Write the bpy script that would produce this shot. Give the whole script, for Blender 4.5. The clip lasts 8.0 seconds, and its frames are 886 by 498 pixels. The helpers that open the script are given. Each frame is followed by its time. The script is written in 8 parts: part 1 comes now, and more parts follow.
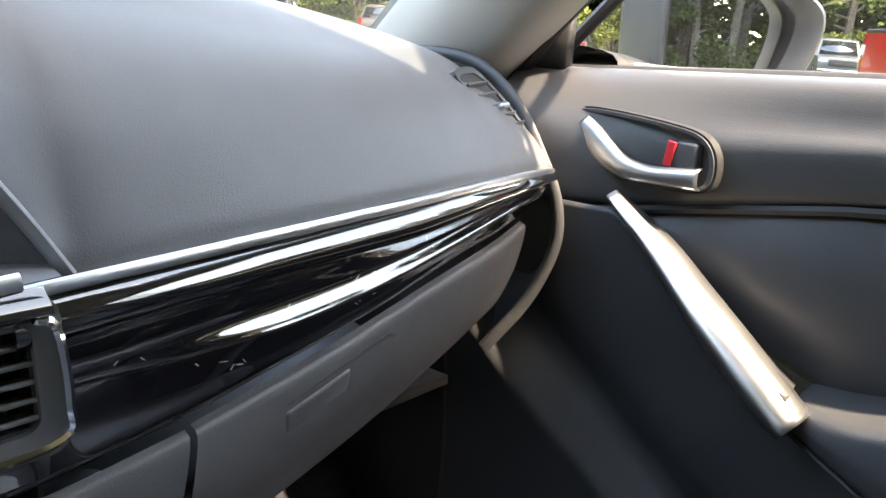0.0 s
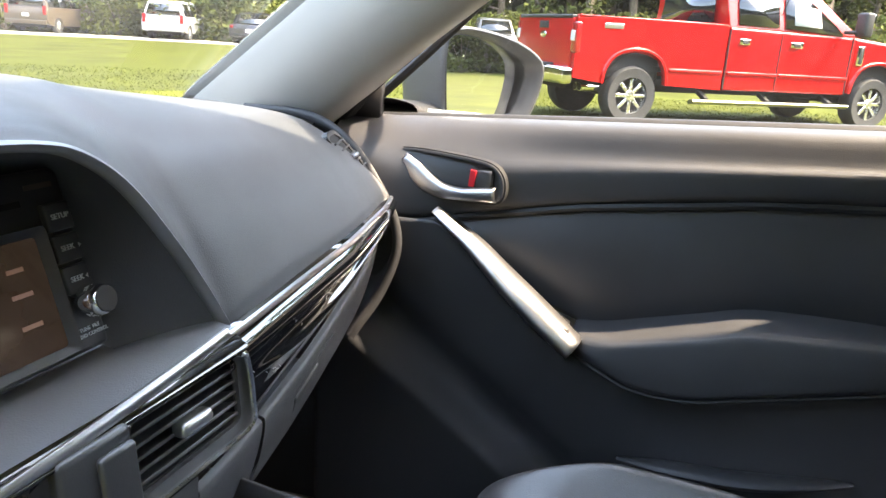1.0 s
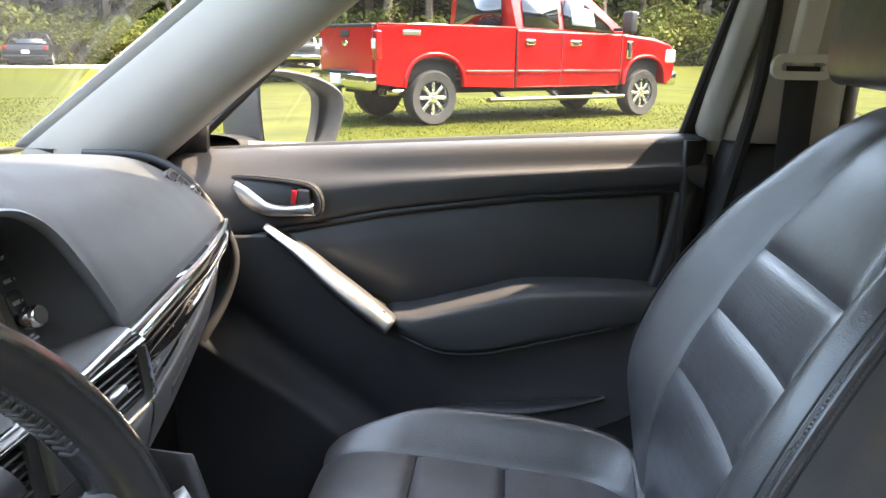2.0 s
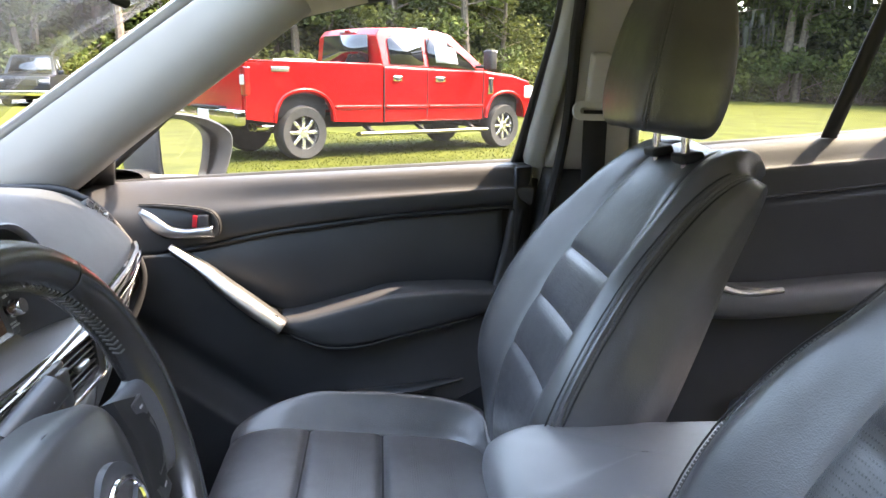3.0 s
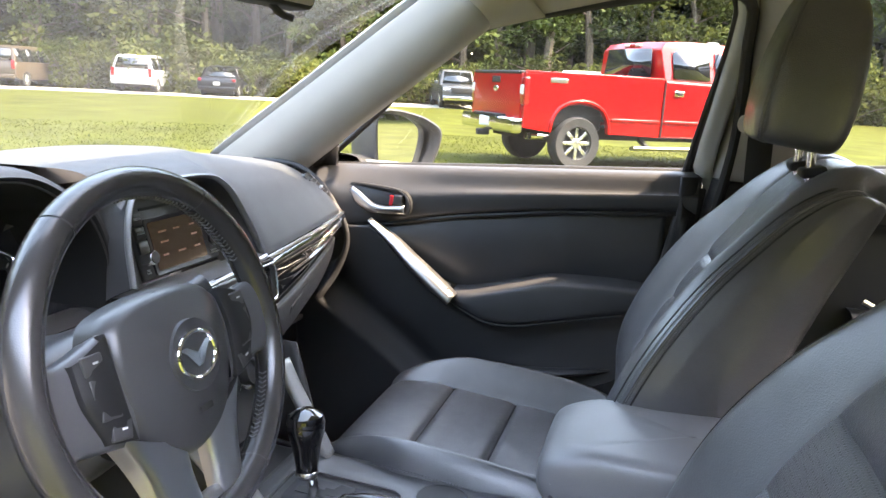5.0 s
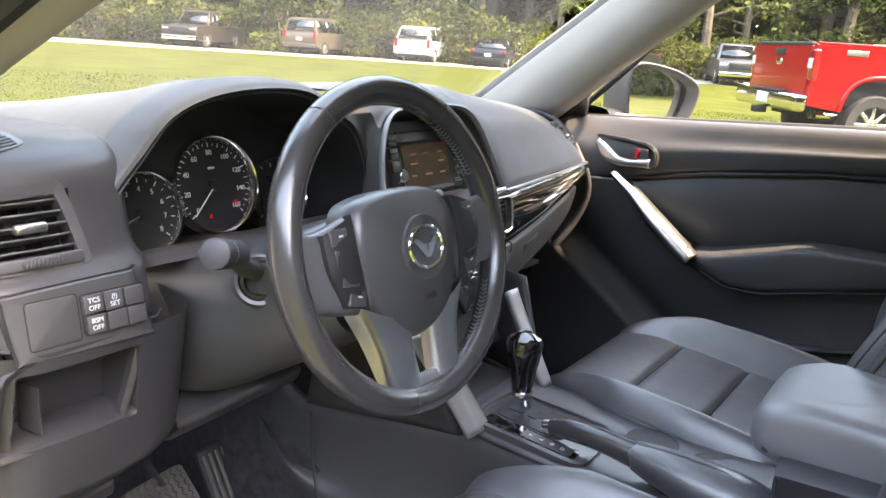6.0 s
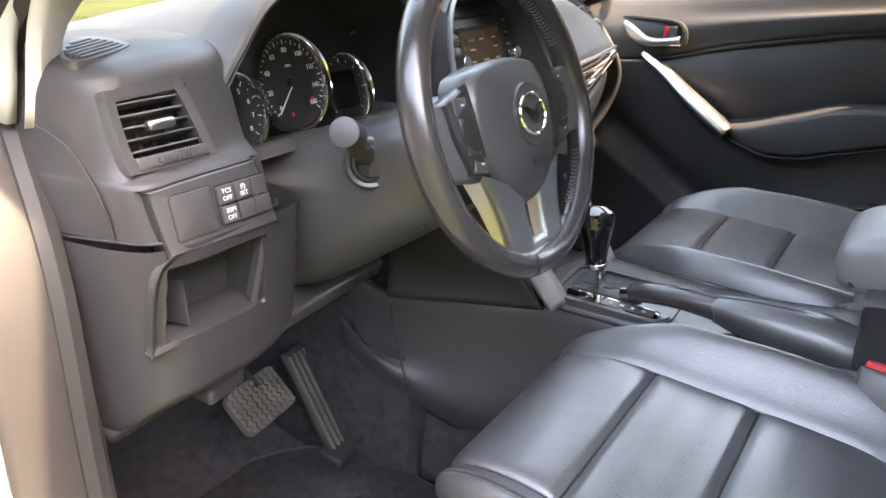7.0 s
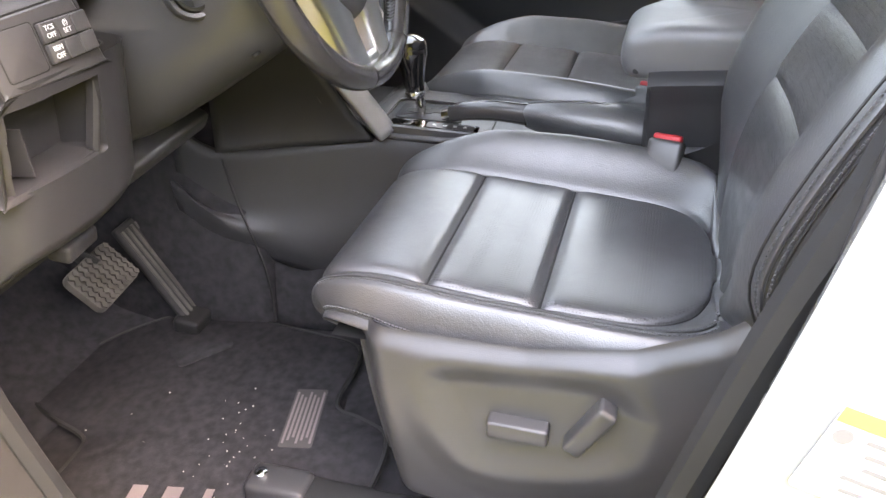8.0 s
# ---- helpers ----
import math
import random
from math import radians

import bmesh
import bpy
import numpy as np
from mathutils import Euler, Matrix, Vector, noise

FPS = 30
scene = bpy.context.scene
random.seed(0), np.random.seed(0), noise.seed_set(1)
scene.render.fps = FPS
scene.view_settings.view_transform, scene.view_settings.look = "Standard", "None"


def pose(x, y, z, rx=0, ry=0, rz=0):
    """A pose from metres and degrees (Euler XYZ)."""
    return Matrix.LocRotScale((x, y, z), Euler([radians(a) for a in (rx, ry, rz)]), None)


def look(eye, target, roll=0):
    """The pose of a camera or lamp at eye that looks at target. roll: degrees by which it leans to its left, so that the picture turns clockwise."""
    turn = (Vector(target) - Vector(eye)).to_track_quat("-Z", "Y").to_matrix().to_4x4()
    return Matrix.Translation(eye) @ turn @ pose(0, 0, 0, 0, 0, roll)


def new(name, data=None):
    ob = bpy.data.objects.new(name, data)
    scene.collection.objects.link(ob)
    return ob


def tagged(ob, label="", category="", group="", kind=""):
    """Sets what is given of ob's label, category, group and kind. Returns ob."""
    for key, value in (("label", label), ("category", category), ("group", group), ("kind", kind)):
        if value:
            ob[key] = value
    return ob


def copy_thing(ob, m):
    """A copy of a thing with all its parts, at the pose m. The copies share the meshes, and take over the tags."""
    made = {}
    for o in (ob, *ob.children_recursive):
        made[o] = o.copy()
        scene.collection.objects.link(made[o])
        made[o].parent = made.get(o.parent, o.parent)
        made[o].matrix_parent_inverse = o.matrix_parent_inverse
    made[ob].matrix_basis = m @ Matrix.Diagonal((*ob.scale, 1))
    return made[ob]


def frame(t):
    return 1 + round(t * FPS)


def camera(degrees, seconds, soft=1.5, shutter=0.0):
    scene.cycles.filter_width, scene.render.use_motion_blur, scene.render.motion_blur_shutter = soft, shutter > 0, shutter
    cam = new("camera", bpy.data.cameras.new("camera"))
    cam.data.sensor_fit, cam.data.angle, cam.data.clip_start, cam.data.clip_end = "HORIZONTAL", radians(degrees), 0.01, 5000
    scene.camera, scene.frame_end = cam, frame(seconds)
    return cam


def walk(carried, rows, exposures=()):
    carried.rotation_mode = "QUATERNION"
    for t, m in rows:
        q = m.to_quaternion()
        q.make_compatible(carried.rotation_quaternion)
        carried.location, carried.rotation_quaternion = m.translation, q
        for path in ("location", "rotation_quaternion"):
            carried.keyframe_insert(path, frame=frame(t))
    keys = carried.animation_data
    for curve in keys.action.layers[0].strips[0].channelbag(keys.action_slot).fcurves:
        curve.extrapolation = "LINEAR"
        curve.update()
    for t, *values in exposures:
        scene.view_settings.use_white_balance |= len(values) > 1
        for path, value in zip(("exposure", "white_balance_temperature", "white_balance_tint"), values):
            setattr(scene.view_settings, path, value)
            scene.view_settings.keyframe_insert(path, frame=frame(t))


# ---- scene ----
cam = camera(61.0, 8.0)
PATH = [
    (0, (0.009, -0.117, 1.116), (1.448, 1.151, 0.548), 4.8),
    (0.5, (-0.145, -0.092, 1.17), (1.559, 0.792, 0.608), 5.7),
    (1, (-0.293, -0.087, 1.209), (1.529, 0.52, 0.653), 3.6),
    (1.5, (-0.467, -0.144, 1.278), (1.414, 0.253, 0.731), 2.1),
    (2, (-0.521, -0.148, 1.268), (1.402, 0.011, 0.742), 1.0),
    (2.2, (-0.557, -0.146, 1.266), (1.376, -0.084, 0.756), 0.7),
    (3.3, (-0.883, -0.170, 1.308), (1.063, -0.374, 0.898), 1.4),
    (3.5, (-0.930, -0.188, 1.314), (1.020, -0.393, 0.922), 1.4),
    (4, (-0.983, -0.222, 1.318), (0.978, -0.351, 0.948), 1.5),
    (4.2, (-0.982, -0.244, 1.319), (0.982, -0.282, 0.945), 1.6),
    (5.3, (-0.929, -0.438, 1.275), (0.863, 0.319, 0.811), 3.7),
    (5.5, (-0.941, -0.447, 1.267), (0.788, 0.433, 0.782), 3.8),
    (6, (-0.968, -0.453, 1.239), (0.6, 0.668, 0.703), 3.9),
    (6.5, (-0.998, -0.425, 1.22), (0.486, 0.771, 0.616), 2.3),
    (7, (-1.081, -0.369, 1.192), (0.459, 0.676, 0.46), -0.9),
    (7.5, (-1.172, -0.357, 1.165), (0.463, 0.375, 0.274), -2.5),
    (8, (-1.19, -0.354, 1.142), (0.453, 0.166, 0.127), -2.6),
]
walk(cam, [(t, look(eye, target, roll)) for t, eye, target, roll in PATH],
     exposures=[(0, 5.27, 8700, 13), (0.8, 5.12, 8600, 14), (2.0, 5.1, 8900, 15), (3.4, 5.22, 8350, 17), (4.2, 5.25, 8350, 17), (5.5, 5.1, 9200, 17), (6.5, 5.15, 9600, 18), (7.2, 5.34, 10400, 19), (7.6, 5.5, 11300, 20), (8, 5.46, 11500, 20)])

# ---- daylight ----
SUN = Vector((0.12, -0.70, 1.0)).normalized()
world = bpy.data.worlds.new("world")
scene.world = world
world.use_nodes = True
wn = world.node_tree
sky = wn.nodes.new("ShaderNodeTexSky")
sky.sky_type, sky.sun_disc = "NISHITA", False
sky.sun_elevation = math.asin(SUN.z)
sky.sun_rotation = math.atan2(SUN.x, SUN.y)
sky.dust_density, sky.air_density = 1.5, 1.0
wn.nodes["Background"].inputs[1].default_value = 0.15
wn.links.new(sky.outputs[0], wn.nodes["Background"].inputs[0])
sun = new("sun", bpy.data.lights.new("sun", "SUN"))
sun.data.energy, sun.data.angle, sun.data.color = 0.85, radians(1.2), (1.0, 0.95, 0.86)
sun.matrix_world = look(SUN * 60, (0, 0, 0))

# ---- materials ----
def mat(name, base, rough=0.5, metal=0.0, var=0.12, scale=8.0, bump=0.0, bscale=300.0, fine="noise", spec=0.5, coat=0.0, alt=None, rvar=0.08, big=0.0, bigscale=1.5):
    """A procedural surface: colour varied at two scales, uneven gloss and a fine relief, all in metres."""
    m = bpy.data.materials.new(name)
    m.use_nodes = True
    nt = m.node_tree
    p = nt.nodes["Principled BSDF"]
    co = nt.nodes.new("ShaderNodeTexCoord")
    n1 = nt.nodes.new("ShaderNodeTexNoise")
    n1.inputs["Scale"].default_value, n1.inputs["Detail"].default_value = scale, 6
    nt.links.new(co.outputs["Object"], n1.inputs["Vector"])
    ramp = nt.nodes.new("ShaderNodeValToRGB")
    ramp.color_ramp.elements[0].position, ramp.color_ramp.elements[1].position = 0.3, 0.7
    lo = [c * (1 - var) for c in base]
    hi = [min(1, c * (1 + var)) for c in (alt or base)]
    ramp.color_ramp.elements[0].color, ramp.color_ramp.elements[1].color = (*lo, 1), (*hi, 1)
    nt.links.new(n1.outputs[0], ramp.inputs[0])
    nt.links.new(ramp.outputs[0], p.inputs["Base Color"])
    mr = nt.nodes.new("ShaderNodeMapRange")
    mr.inputs["To Min"].default_value, mr.inputs["To Max"].default_value = max(0.0, rough - rvar), min(1.0, rough + rvar)
    n3 = nt.nodes.new("ShaderNodeTexNoise")
    n3.inputs["Scale"].default_value, n3.inputs["Detail"].default_value = scale * 2.7, 4
    nt.links.new(co.outputs["Object"], n3.inputs["Vector"])
    nt.links.new(n3.outputs[0], mr.inputs[0])
    nt.links.new(mr.outputs[0], p.inputs["Roughness"])
    p.inputs["Metallic"].default_value = metal
    p.inputs["Specular IOR Level"].default_value = spec
    p.inputs["Coat Weight"].default_value = coat
    p.inputs["Coat Roughness"].default_value = 0.03
    if bump:
        if fine == "voronoi":
            n2 = nt.nodes.new("ShaderNodeTexVoronoi")
            n2.inputs["Scale"].default_value = bscale
        else:
            n2 = nt.nodes.new("ShaderNodeTexNoise")
            n2.inputs["Scale"].default_value, n2.inputs["Detail"].default_value = bscale, 3
        nt.links.new(co.outputs["Object"], n2.inputs["Vector"])
        b = nt.nodes.new("ShaderNodeBump")
        b.inputs["Strength"].default_value, b.inputs["Distance"].default_value = bump, 0.0007
        nt.links.new(n2.outputs[0], b.inputs["Height"])
        nt.links.new(b.outputs[0], p.inputs["Normal"])
    return m


def glass(name, tint=(1, 1, 1), gloss=0.5, dust=0.0):
    m = bpy.data.materials.new(name)
    m.use_nodes = True
    nt = m.node_tree
    nt.nodes.remove(nt.nodes["Principled BSDF"])
    tr, gl, mx = (nt.nodes.new("ShaderNodeBsdf" + k) if k != "Mix" else nt.nodes.new("ShaderNodeMixShader") for k in ("Transparent", "Glossy", "Mix"))
    tr.inputs[0].default_value = (*tint, 1)
    gl.inputs["Roughness"].default_value = 0.0
    fr = nt.nodes.new("ShaderNodeFresnel")
    fr.inputs[0].default_value = 1.45
    mul = nt.nodes.new("ShaderNodeMath")
    mul.operation = "MULTIPLY"
    mul.inputs[1].default_value = gloss
    nt.links.new(fr.outputs[0], mul.inputs[0])
    nt.links.new(mul.outputs[0], mx.inputs[0])
    nt.links.new(tr.outputs[0], mx.inputs[1])
    nt.links.new(gl.outputs[0], mx.inputs[2])
    # pale film: dust, also standing in for the dash's milky reflection in the windscreen
    if dust:
        film, veil = nt.nodes.new("ShaderNodeBsdfTranslucent"), nt.nodes.new("ShaderNodeMixShader")
        film.inputs[0].default_value = (0.8, 0.8, 0.78, 1)
        smear = nt.nodes.new("ShaderNodeTexNoise")
        smear.inputs["Scale"].default_value = 3.0
        amount = nt.nodes.new("ShaderNodeMath")
        amount.operation = "MULTIPLY"
        amount.inputs[1].default_value = 2 * dust
        nt.links.new(smear.outputs[0], amount.inputs[0])
        nt.links.new(amount.outputs[0], veil.inputs[0])
        nt.links.new(mx.outputs[0], veil.inputs[1])
        nt.links.new(film.outputs[0], veil.inputs[2])
        mx = veil
    nt.links.new(mx.outputs[0], nt.nodes["Material Output"].inputs[0])
    return m


def glow(name, color, strength):
    m = bpy.data.materials.new(name)
    m.use_nodes = True
    p = m.node_tree.nodes["Principled BSDF"]
    p.inputs["Base Color"].default_value = (*[c * 0.3 for c in color], 1)
    p.inputs["Emission Color"].default_value = (*color, 1)
    p.inputs["Emission Strength"].default_value = strength
    return m


PAD = mat("dash_pad", (0.084, 0.084, 0.088), 0.54, var=0.08, bump=0.22, bscale=900, fine="voronoi", spec=0.45)
DOOR_PAD = mat("door_pad", (0.045, 0.045, 0.048), 0.5, var=0.08, bump=0.22, bscale=900, fine="voronoi", spec=0.5)
ARMREST = mat("armrest_vinyl", (0.13, 0.13, 0.137), 0.42, var=0.08, bump=0.2, bscale=900, fine="voronoi", spec=0.9)
PLASTIC = mat("grained_plastic", (0.035, 0.035, 0.038), 0.44, var=0.1, bump=0.18, bscale=1100, fine="voronoi", spec=0.42)
SMOOTH = mat("satin_plastic", (0.054, 0.053, 0.055), 0.34, var=0.12, spec=0.55, bump=0.12, bscale=1100, fine="voronoi")
BLACK = mat("matt_black", (0.014, 0.014, 0.015), 0.6, var=0.15)
GLOSS = mat("piano_black", (0.006, 0.006, 0.007), 0.05, var=0.1, coat=1.0, rvar=0.03, bump=0.01, bscale=40)
SILVER = mat("satin_silver", (0.52, 0.52, 0.53), 0.33, 1.0, var=0.04)
CHROME = mat("chrome", (0.85, 0.85, 0.86), 0.08, 1.0, var=0.02, rvar=0.04)
LEATHER = mat("black_leather", (0.054, 0.054, 0.058), 0.38, var=0.2, bump=0.40, bscale=620, fine="voronoi", spec=0.85, scale=14, rvar=0.1)
LEATHER_RIM = mat("rim_leather", (0.036, 0.034, 0.035), 0.22, var=0.12, bump=0.15, bscale=900, fine="voronoi", spec=0.5)


def perforated(name, src):
    """The leather with a grid of fine holes."""
    m = src.copy()
    m.name = name
    nt = m.node_tree
    p = nt.nodes["Principled BSDF"]
    co = next(n for n in nt.nodes if n.type == "TEX_COORD")
    v = nt.nodes.new("ShaderNodeTexVoronoi")
    v.inputs["Scale"].default_value, v.inputs["Randomness"].default_value = 250, 0.0
    nt.links.new(co.outputs["Object"], v.inputs["Vector"])
    r = nt.nodes.new("ShaderNodeMapRange")
    r.inputs["From Min"].default_value, r.inputs["From Max"].default_value = 0.22, 0.34
    nt.links.new(v.outputs["Distance"], r.inputs[0])
    mix = nt.nodes.new("ShaderNodeMix")
    mix.data_type, mix.blend_type = "RGBA", "MULTIPLY"
    mix.inputs["Factor"].default_value = 0.7
    src_link = p.inputs["Base Color"].links[0].from_socket
    nt.links.new(src_link, mix.inputs["A"])
    nt.links.new(r.outputs[0], mix.inputs["B"])
    nt.links.new(mix.outputs["Result"], p.inputs["Base Color"])
    b = nt.nodes.new("ShaderNodeBump")
    b.inputs["Strength"].default_value, b.inputs["Distance"].default_value = 0.6, 0.0008
    nt.links.new(r.outputs[0], b.inputs["Height"])
    old = p.inputs["Normal"].links[0].from_node
    nt.links.new(old.outputs[0], b.inputs["Normal"])
    nt.links.new(b.outputs[0], p.inputs["Normal"])
    return m


def creased(m):
    """Soft creases and waves over the fine grain."""
    nt = m.node_tree
    p = nt.nodes["Principled BSDF"]
    co = next(n for n in nt.nodes if n.type == "TEX_COORD")
    old = p.inputs["Normal"].links[0].from_node
    for scale, warp, dist in ((26, 1.2, 0.0009), (130, 2.0, 0.0005)):
        n = nt.nodes.new("ShaderNodeTexNoise")
        n.inputs["Scale"].default_value, n.inputs["Detail"].default_value, n.inputs["Distortion"].default_value = scale, 3, warp
        nt.links.new(co.outputs["Object"], n.inputs["Vector"])
        b = nt.nodes.new("ShaderNodeBump")
        b.inputs["Strength"].default_value, b.inputs["Distance"].default_value = 0.5, dist
        nt.links.new(n.outputs[0], b.inputs["Height"])
        nt.links.new(old.outputs[0], b.inputs["Normal"])
        nt.links.new(b.outputs[0], p.inputs["Normal"])
        old = b


creased(LEATHER)
for m, weight, rough in ((LEATHER, 0.6, 0.27), (LEATHER_RIM, 0.6, 0.2), (SMOOTH, 0.2, 0.26)):
    m.node_tree.nodes["Principled BSDF"].inputs["Coat Weight"].default_value = weight
    m.node_tree.nodes["Principled BSDF"].inputs["Coat Roughness"].default_value = rough
LEATHER.node_tree.nodes["Principled BSDF"].inputs["Coat IOR"].default_value = 1.6
LEATHER_PERF = perforated("perforated_leather", LEATHER)
THREAD = mat("thread", (0.10, 0.10, 0.105), 0.6)
CARPET = mat("carpet", (0.030, 0.029, 0.032), 0.95, var=0.3, scale=60, bump=0.9, bscale=700, spec=0.1)
RUBBER = mat("rubber", (0.018, 0.018, 0.019), 0.65, var=0.15, bump=0.05)
VISOR = mat("visor_vinyl", (0.46, 0.45, 0.28), 0.6, var=0.05, bump=0.15, bscale=900, spec=0.3)
CREAM = mat("headliner", (0.54, 0.50, 0.43), 0.9, var=0.04, bump=0.3, bscale=1200, spec=0.2)
PILLAR = mat("pillar_plastic", (0.40, 0.38, 0.345), 0.6, var=0.03, bump=0.12, bscale=1000, fine="voronoi", spec=0.35)
BODY_WHITE = mat("white_paint", (0.37, 0.38, 0.366), 0.25, var=0.02, coat=0.8)
BODY_GREY = mat("mirror_shell", (0.06, 0.064, 0.072), 0.4, var=0.04, coat=0.1)
GLASS = glass("window_glass", (0.60, 0.63, 0.60), 0.55, 0.004)
WSGLASS = glass("windscreen_glass", (0.50, 0.54, 0.52), 0.75, 0.011)
DARKGLASS = glass("tinted_glass", (0.10, 0.11, 0.12), 1.0)
MIRROR = mat("mirror_glass", (0.86, 0.88, 0.88), 0.01, 1.0, var=0.0, rvar=0.0)
SCREEN = mat("screen_glass", (0.035, 0.022, 0.018), 0.12, var=0.05, coat=0.6)
lit = SCREEN.node_tree.nodes["Principled BSDF"]
lit.inputs["Emission Color"].default_value, lit.inputs["Emission Strength"].default_value = (1.0, 0.74, 0.60, 1), 0.0007
WHITEPRINT = mat("white_print", (0.65, 0.66, 0.66), 0.6, var=0.02)
RED = mat("red_plastic", (0.55, 0.02, 0.03), 0.35, var=0.05)
DOORWAY = mat("doorway_trim", (0.028, 0.026, 0.026), 0.6, var=0.15, bump=0.1)
SATIN = mat("satin_grey_plastic", (0.36, 0.36, 0.36), 0.42, 0.5, var=0.05)
BELT = mat("seat_belt_webbing", (0.02, 0.02, 0.021), 0.8, bump=0.3, bscale=900)
BELTGREY = mat("belt_guide_plastic", (0.60, 0.58, 0.54), 0.5, var=0.04)
REDGLOW = glow("warning_light", (1.0, 0.03, 0.03), 0.012)
PEDAL = mat("worn_pedal_rubber", (0.085, 0.080, 0.074), 0.6, var=0.3, scale=30, bump=0.2, bscale=300)
SPOKE_GREY = mat("grey_spoke", (0.10, 0.10, 0.105), 0.34, var=0.05, spec=0.6)


# ---- shapes ----
def mesh(verts, faces, smooth=True):
    me = bpy.data.meshes.new("m")
    me.from_pydata([tuple(v) for v in verts], [], faces)
    if smooth:
        me.polygons.foreach_set("use_smooth", [True] * len(me.polygons))
    me.update()
    return me


def thing(name, at, label, category, group="", kind=""):
    root = new(name)
    root.empty_display_size = 0.05
    root.location = at
    return tagged(root, label, category, group, kind)


def part(name, data, material, parent=None, label="", bevel=0.0, thick=0.0, m=None):
    """Links a mesh or bmesh as one object; with a parent its coordinates stay those of the world."""
    if isinstance(data, bmesh.types.BMesh):
        me = bpy.data.meshes.new(name)
        data.to_mesh(me)
        data.free()
        data = me
    data.name = name
    if m is not None:
        data.transform(m)
    data.set_sharp_from_angle(angle=radians(44))
    data.materials.clear()
    data.materials.append(material)
    ob = new(name, data)
    if parent is not None:
        ob.parent = parent
        if parent.parent is None:
            ob.matrix_parent_inverse = parent.matrix_basis.inverted()
    if thick:
        s = ob.modifiers.new("thickness", "SOLIDIFY")
        s.thickness, s.offset = thick, 0
    if bevel:
        b = ob.modifiers.new("bevel", "BEVEL")
        b.width, b.segments, b.limit_method, b.angle_limit = bevel, 2, "ANGLE", radians(40)
    if label:
        tagged(ob, label)
    return ob


def curve(points, n, closed=False):
    """A smooth line of n points through the given ones."""
    p = [np.array(q, float) for q in points]
    k = len(p)
    out = []
    for i in range(n):
        s = i * (k / n) if closed else i * (k - 1) / (n - 1)
        j = min(int(s), k - 1 if closed else k - 2)
        f = s - j
        if closed:
            a, b, c, d = p[(j - 1) % k], p[j % k], p[(j + 1) % k], p[(j + 2) % k]
        else:
            b, c = p[j], p[j + 1]
            a = p[j - 1] if j > 0 else 2 * b - c
            d = p[j + 2] if j + 2 < k else 2 * c - b
        out.append(0.5 * (2 * b + (c - a) * f + (2 * a - 5 * b + 4 * c - d) * f * f + (3 * b - a - 3 * c + d) * f ** 3))
    return out


def sheet(f, nu, nv, wrap_u=False, wrap_v=False):
    """The surface f(u, v) as a grid."""
    vs = [f(i / (nu if wrap_u else nu - 1), j / (nv if wrap_v else nv - 1)) for i in range(nu) for j in range(nv)]
    fs = []
    for i in range(nu if wrap_u else nu - 1):
        for j in range(nv if wrap_v else nv - 1):
            a, b = i, (i + 1) % nu
            c, d = j, (j + 1) % nv
            fs.append((a * nv + c, b * nv + c, b * nv + d, a * nv + d))
    return mesh(vs, fs)


def loft(sections, nu, nv, closed=False, caps=False, hole=None):
    """A smooth skin over lines of points; closed: each line is a loop; hole(point): where it is left open."""
    rows = [curve(s, nv, closed) for s in sections]
    cols = [curve([r[j] for r in rows], nu) for j in range(nv)]
    vs = [cols[j][i] for i in range(nu) for j in range(nv)]
    fs = []
    for i in range(nu - 1):
        for j in range(nv if closed else nv - 1):
            d = (j + 1) % nv
            fs.append((i * nv + j, (i + 1) * nv + j, (i + 1) * nv + d, i * nv + d))
    if hole:
        fs = [f for f in fs if not hole(Vector(sum(vs[i] for i in f) / 4))]
    if caps:
        fs += [tuple(range(nv)), tuple(range((nu - 1) * nv, nu * nv))[::-1]]
    return mesh(vs, fs)


def tube(points, r, seg=8, n=0, closed=False, taper=None):
    """A round bar along a line; r may be a pair of half-widths."""
    pts = [Vector(q) for q in (curve(points, n, closed) if n else points)]
    ra, rb = r if isinstance(r, tuple) else (r, r)
    k = len(pts)
    vs, fs = [], []
    side = None
    for i, q in enumerate(pts):
        t = (pts[(i + 1) % k] - pts[i - 1]) if closed or 0 < i < k - 1 else (pts[1] - pts[0] if i == 0 else pts[-1] - pts[-2])
        t.normalize()
        if side is None:
            side = t.cross(Vector((0.1, 0.2, 1))).normalized()
        side = (side - t * side.dot(t)).normalized()
        up = t.cross(side)
        g = taper(i / max(1, k - 1)) if taper else 1
        for j in range(seg):
            a = 2 * math.pi * j / seg
            vs.append(q + side * (ra * g * math.cos(a)) + up * (rb * g * math.sin(a)))
    for i in range(k if closed else k - 1):
        for j in range(seg):
            a, b, d = i * seg, ((i + 1) % k) * seg, (j + 1) % seg
            fs.append((a + j, a + d, b + d, b + j))
    if not closed:
        fs += [tuple(range(seg))[::-1], tuple(range((k - 1) * seg, k * seg))]
    return mesh(vs, fs)


def rrect(w, h, r, n=5, cx=0, cy=0):
    """A rounded rectangle's outline."""
    out = []
    for sx, sy, a0 in ((1, 1, 0), (-1, 1, 90), (-1, -1, 180), (1, -1, 270)):
        for i in range(n):
            a = radians(a0 + 90 * i / (n - 1))
            out.append((cx + sx * (w / 2 - r) + r * math.cos(a), cy + sy * (h / 2 - r) + r * math.sin(a)))
    return out


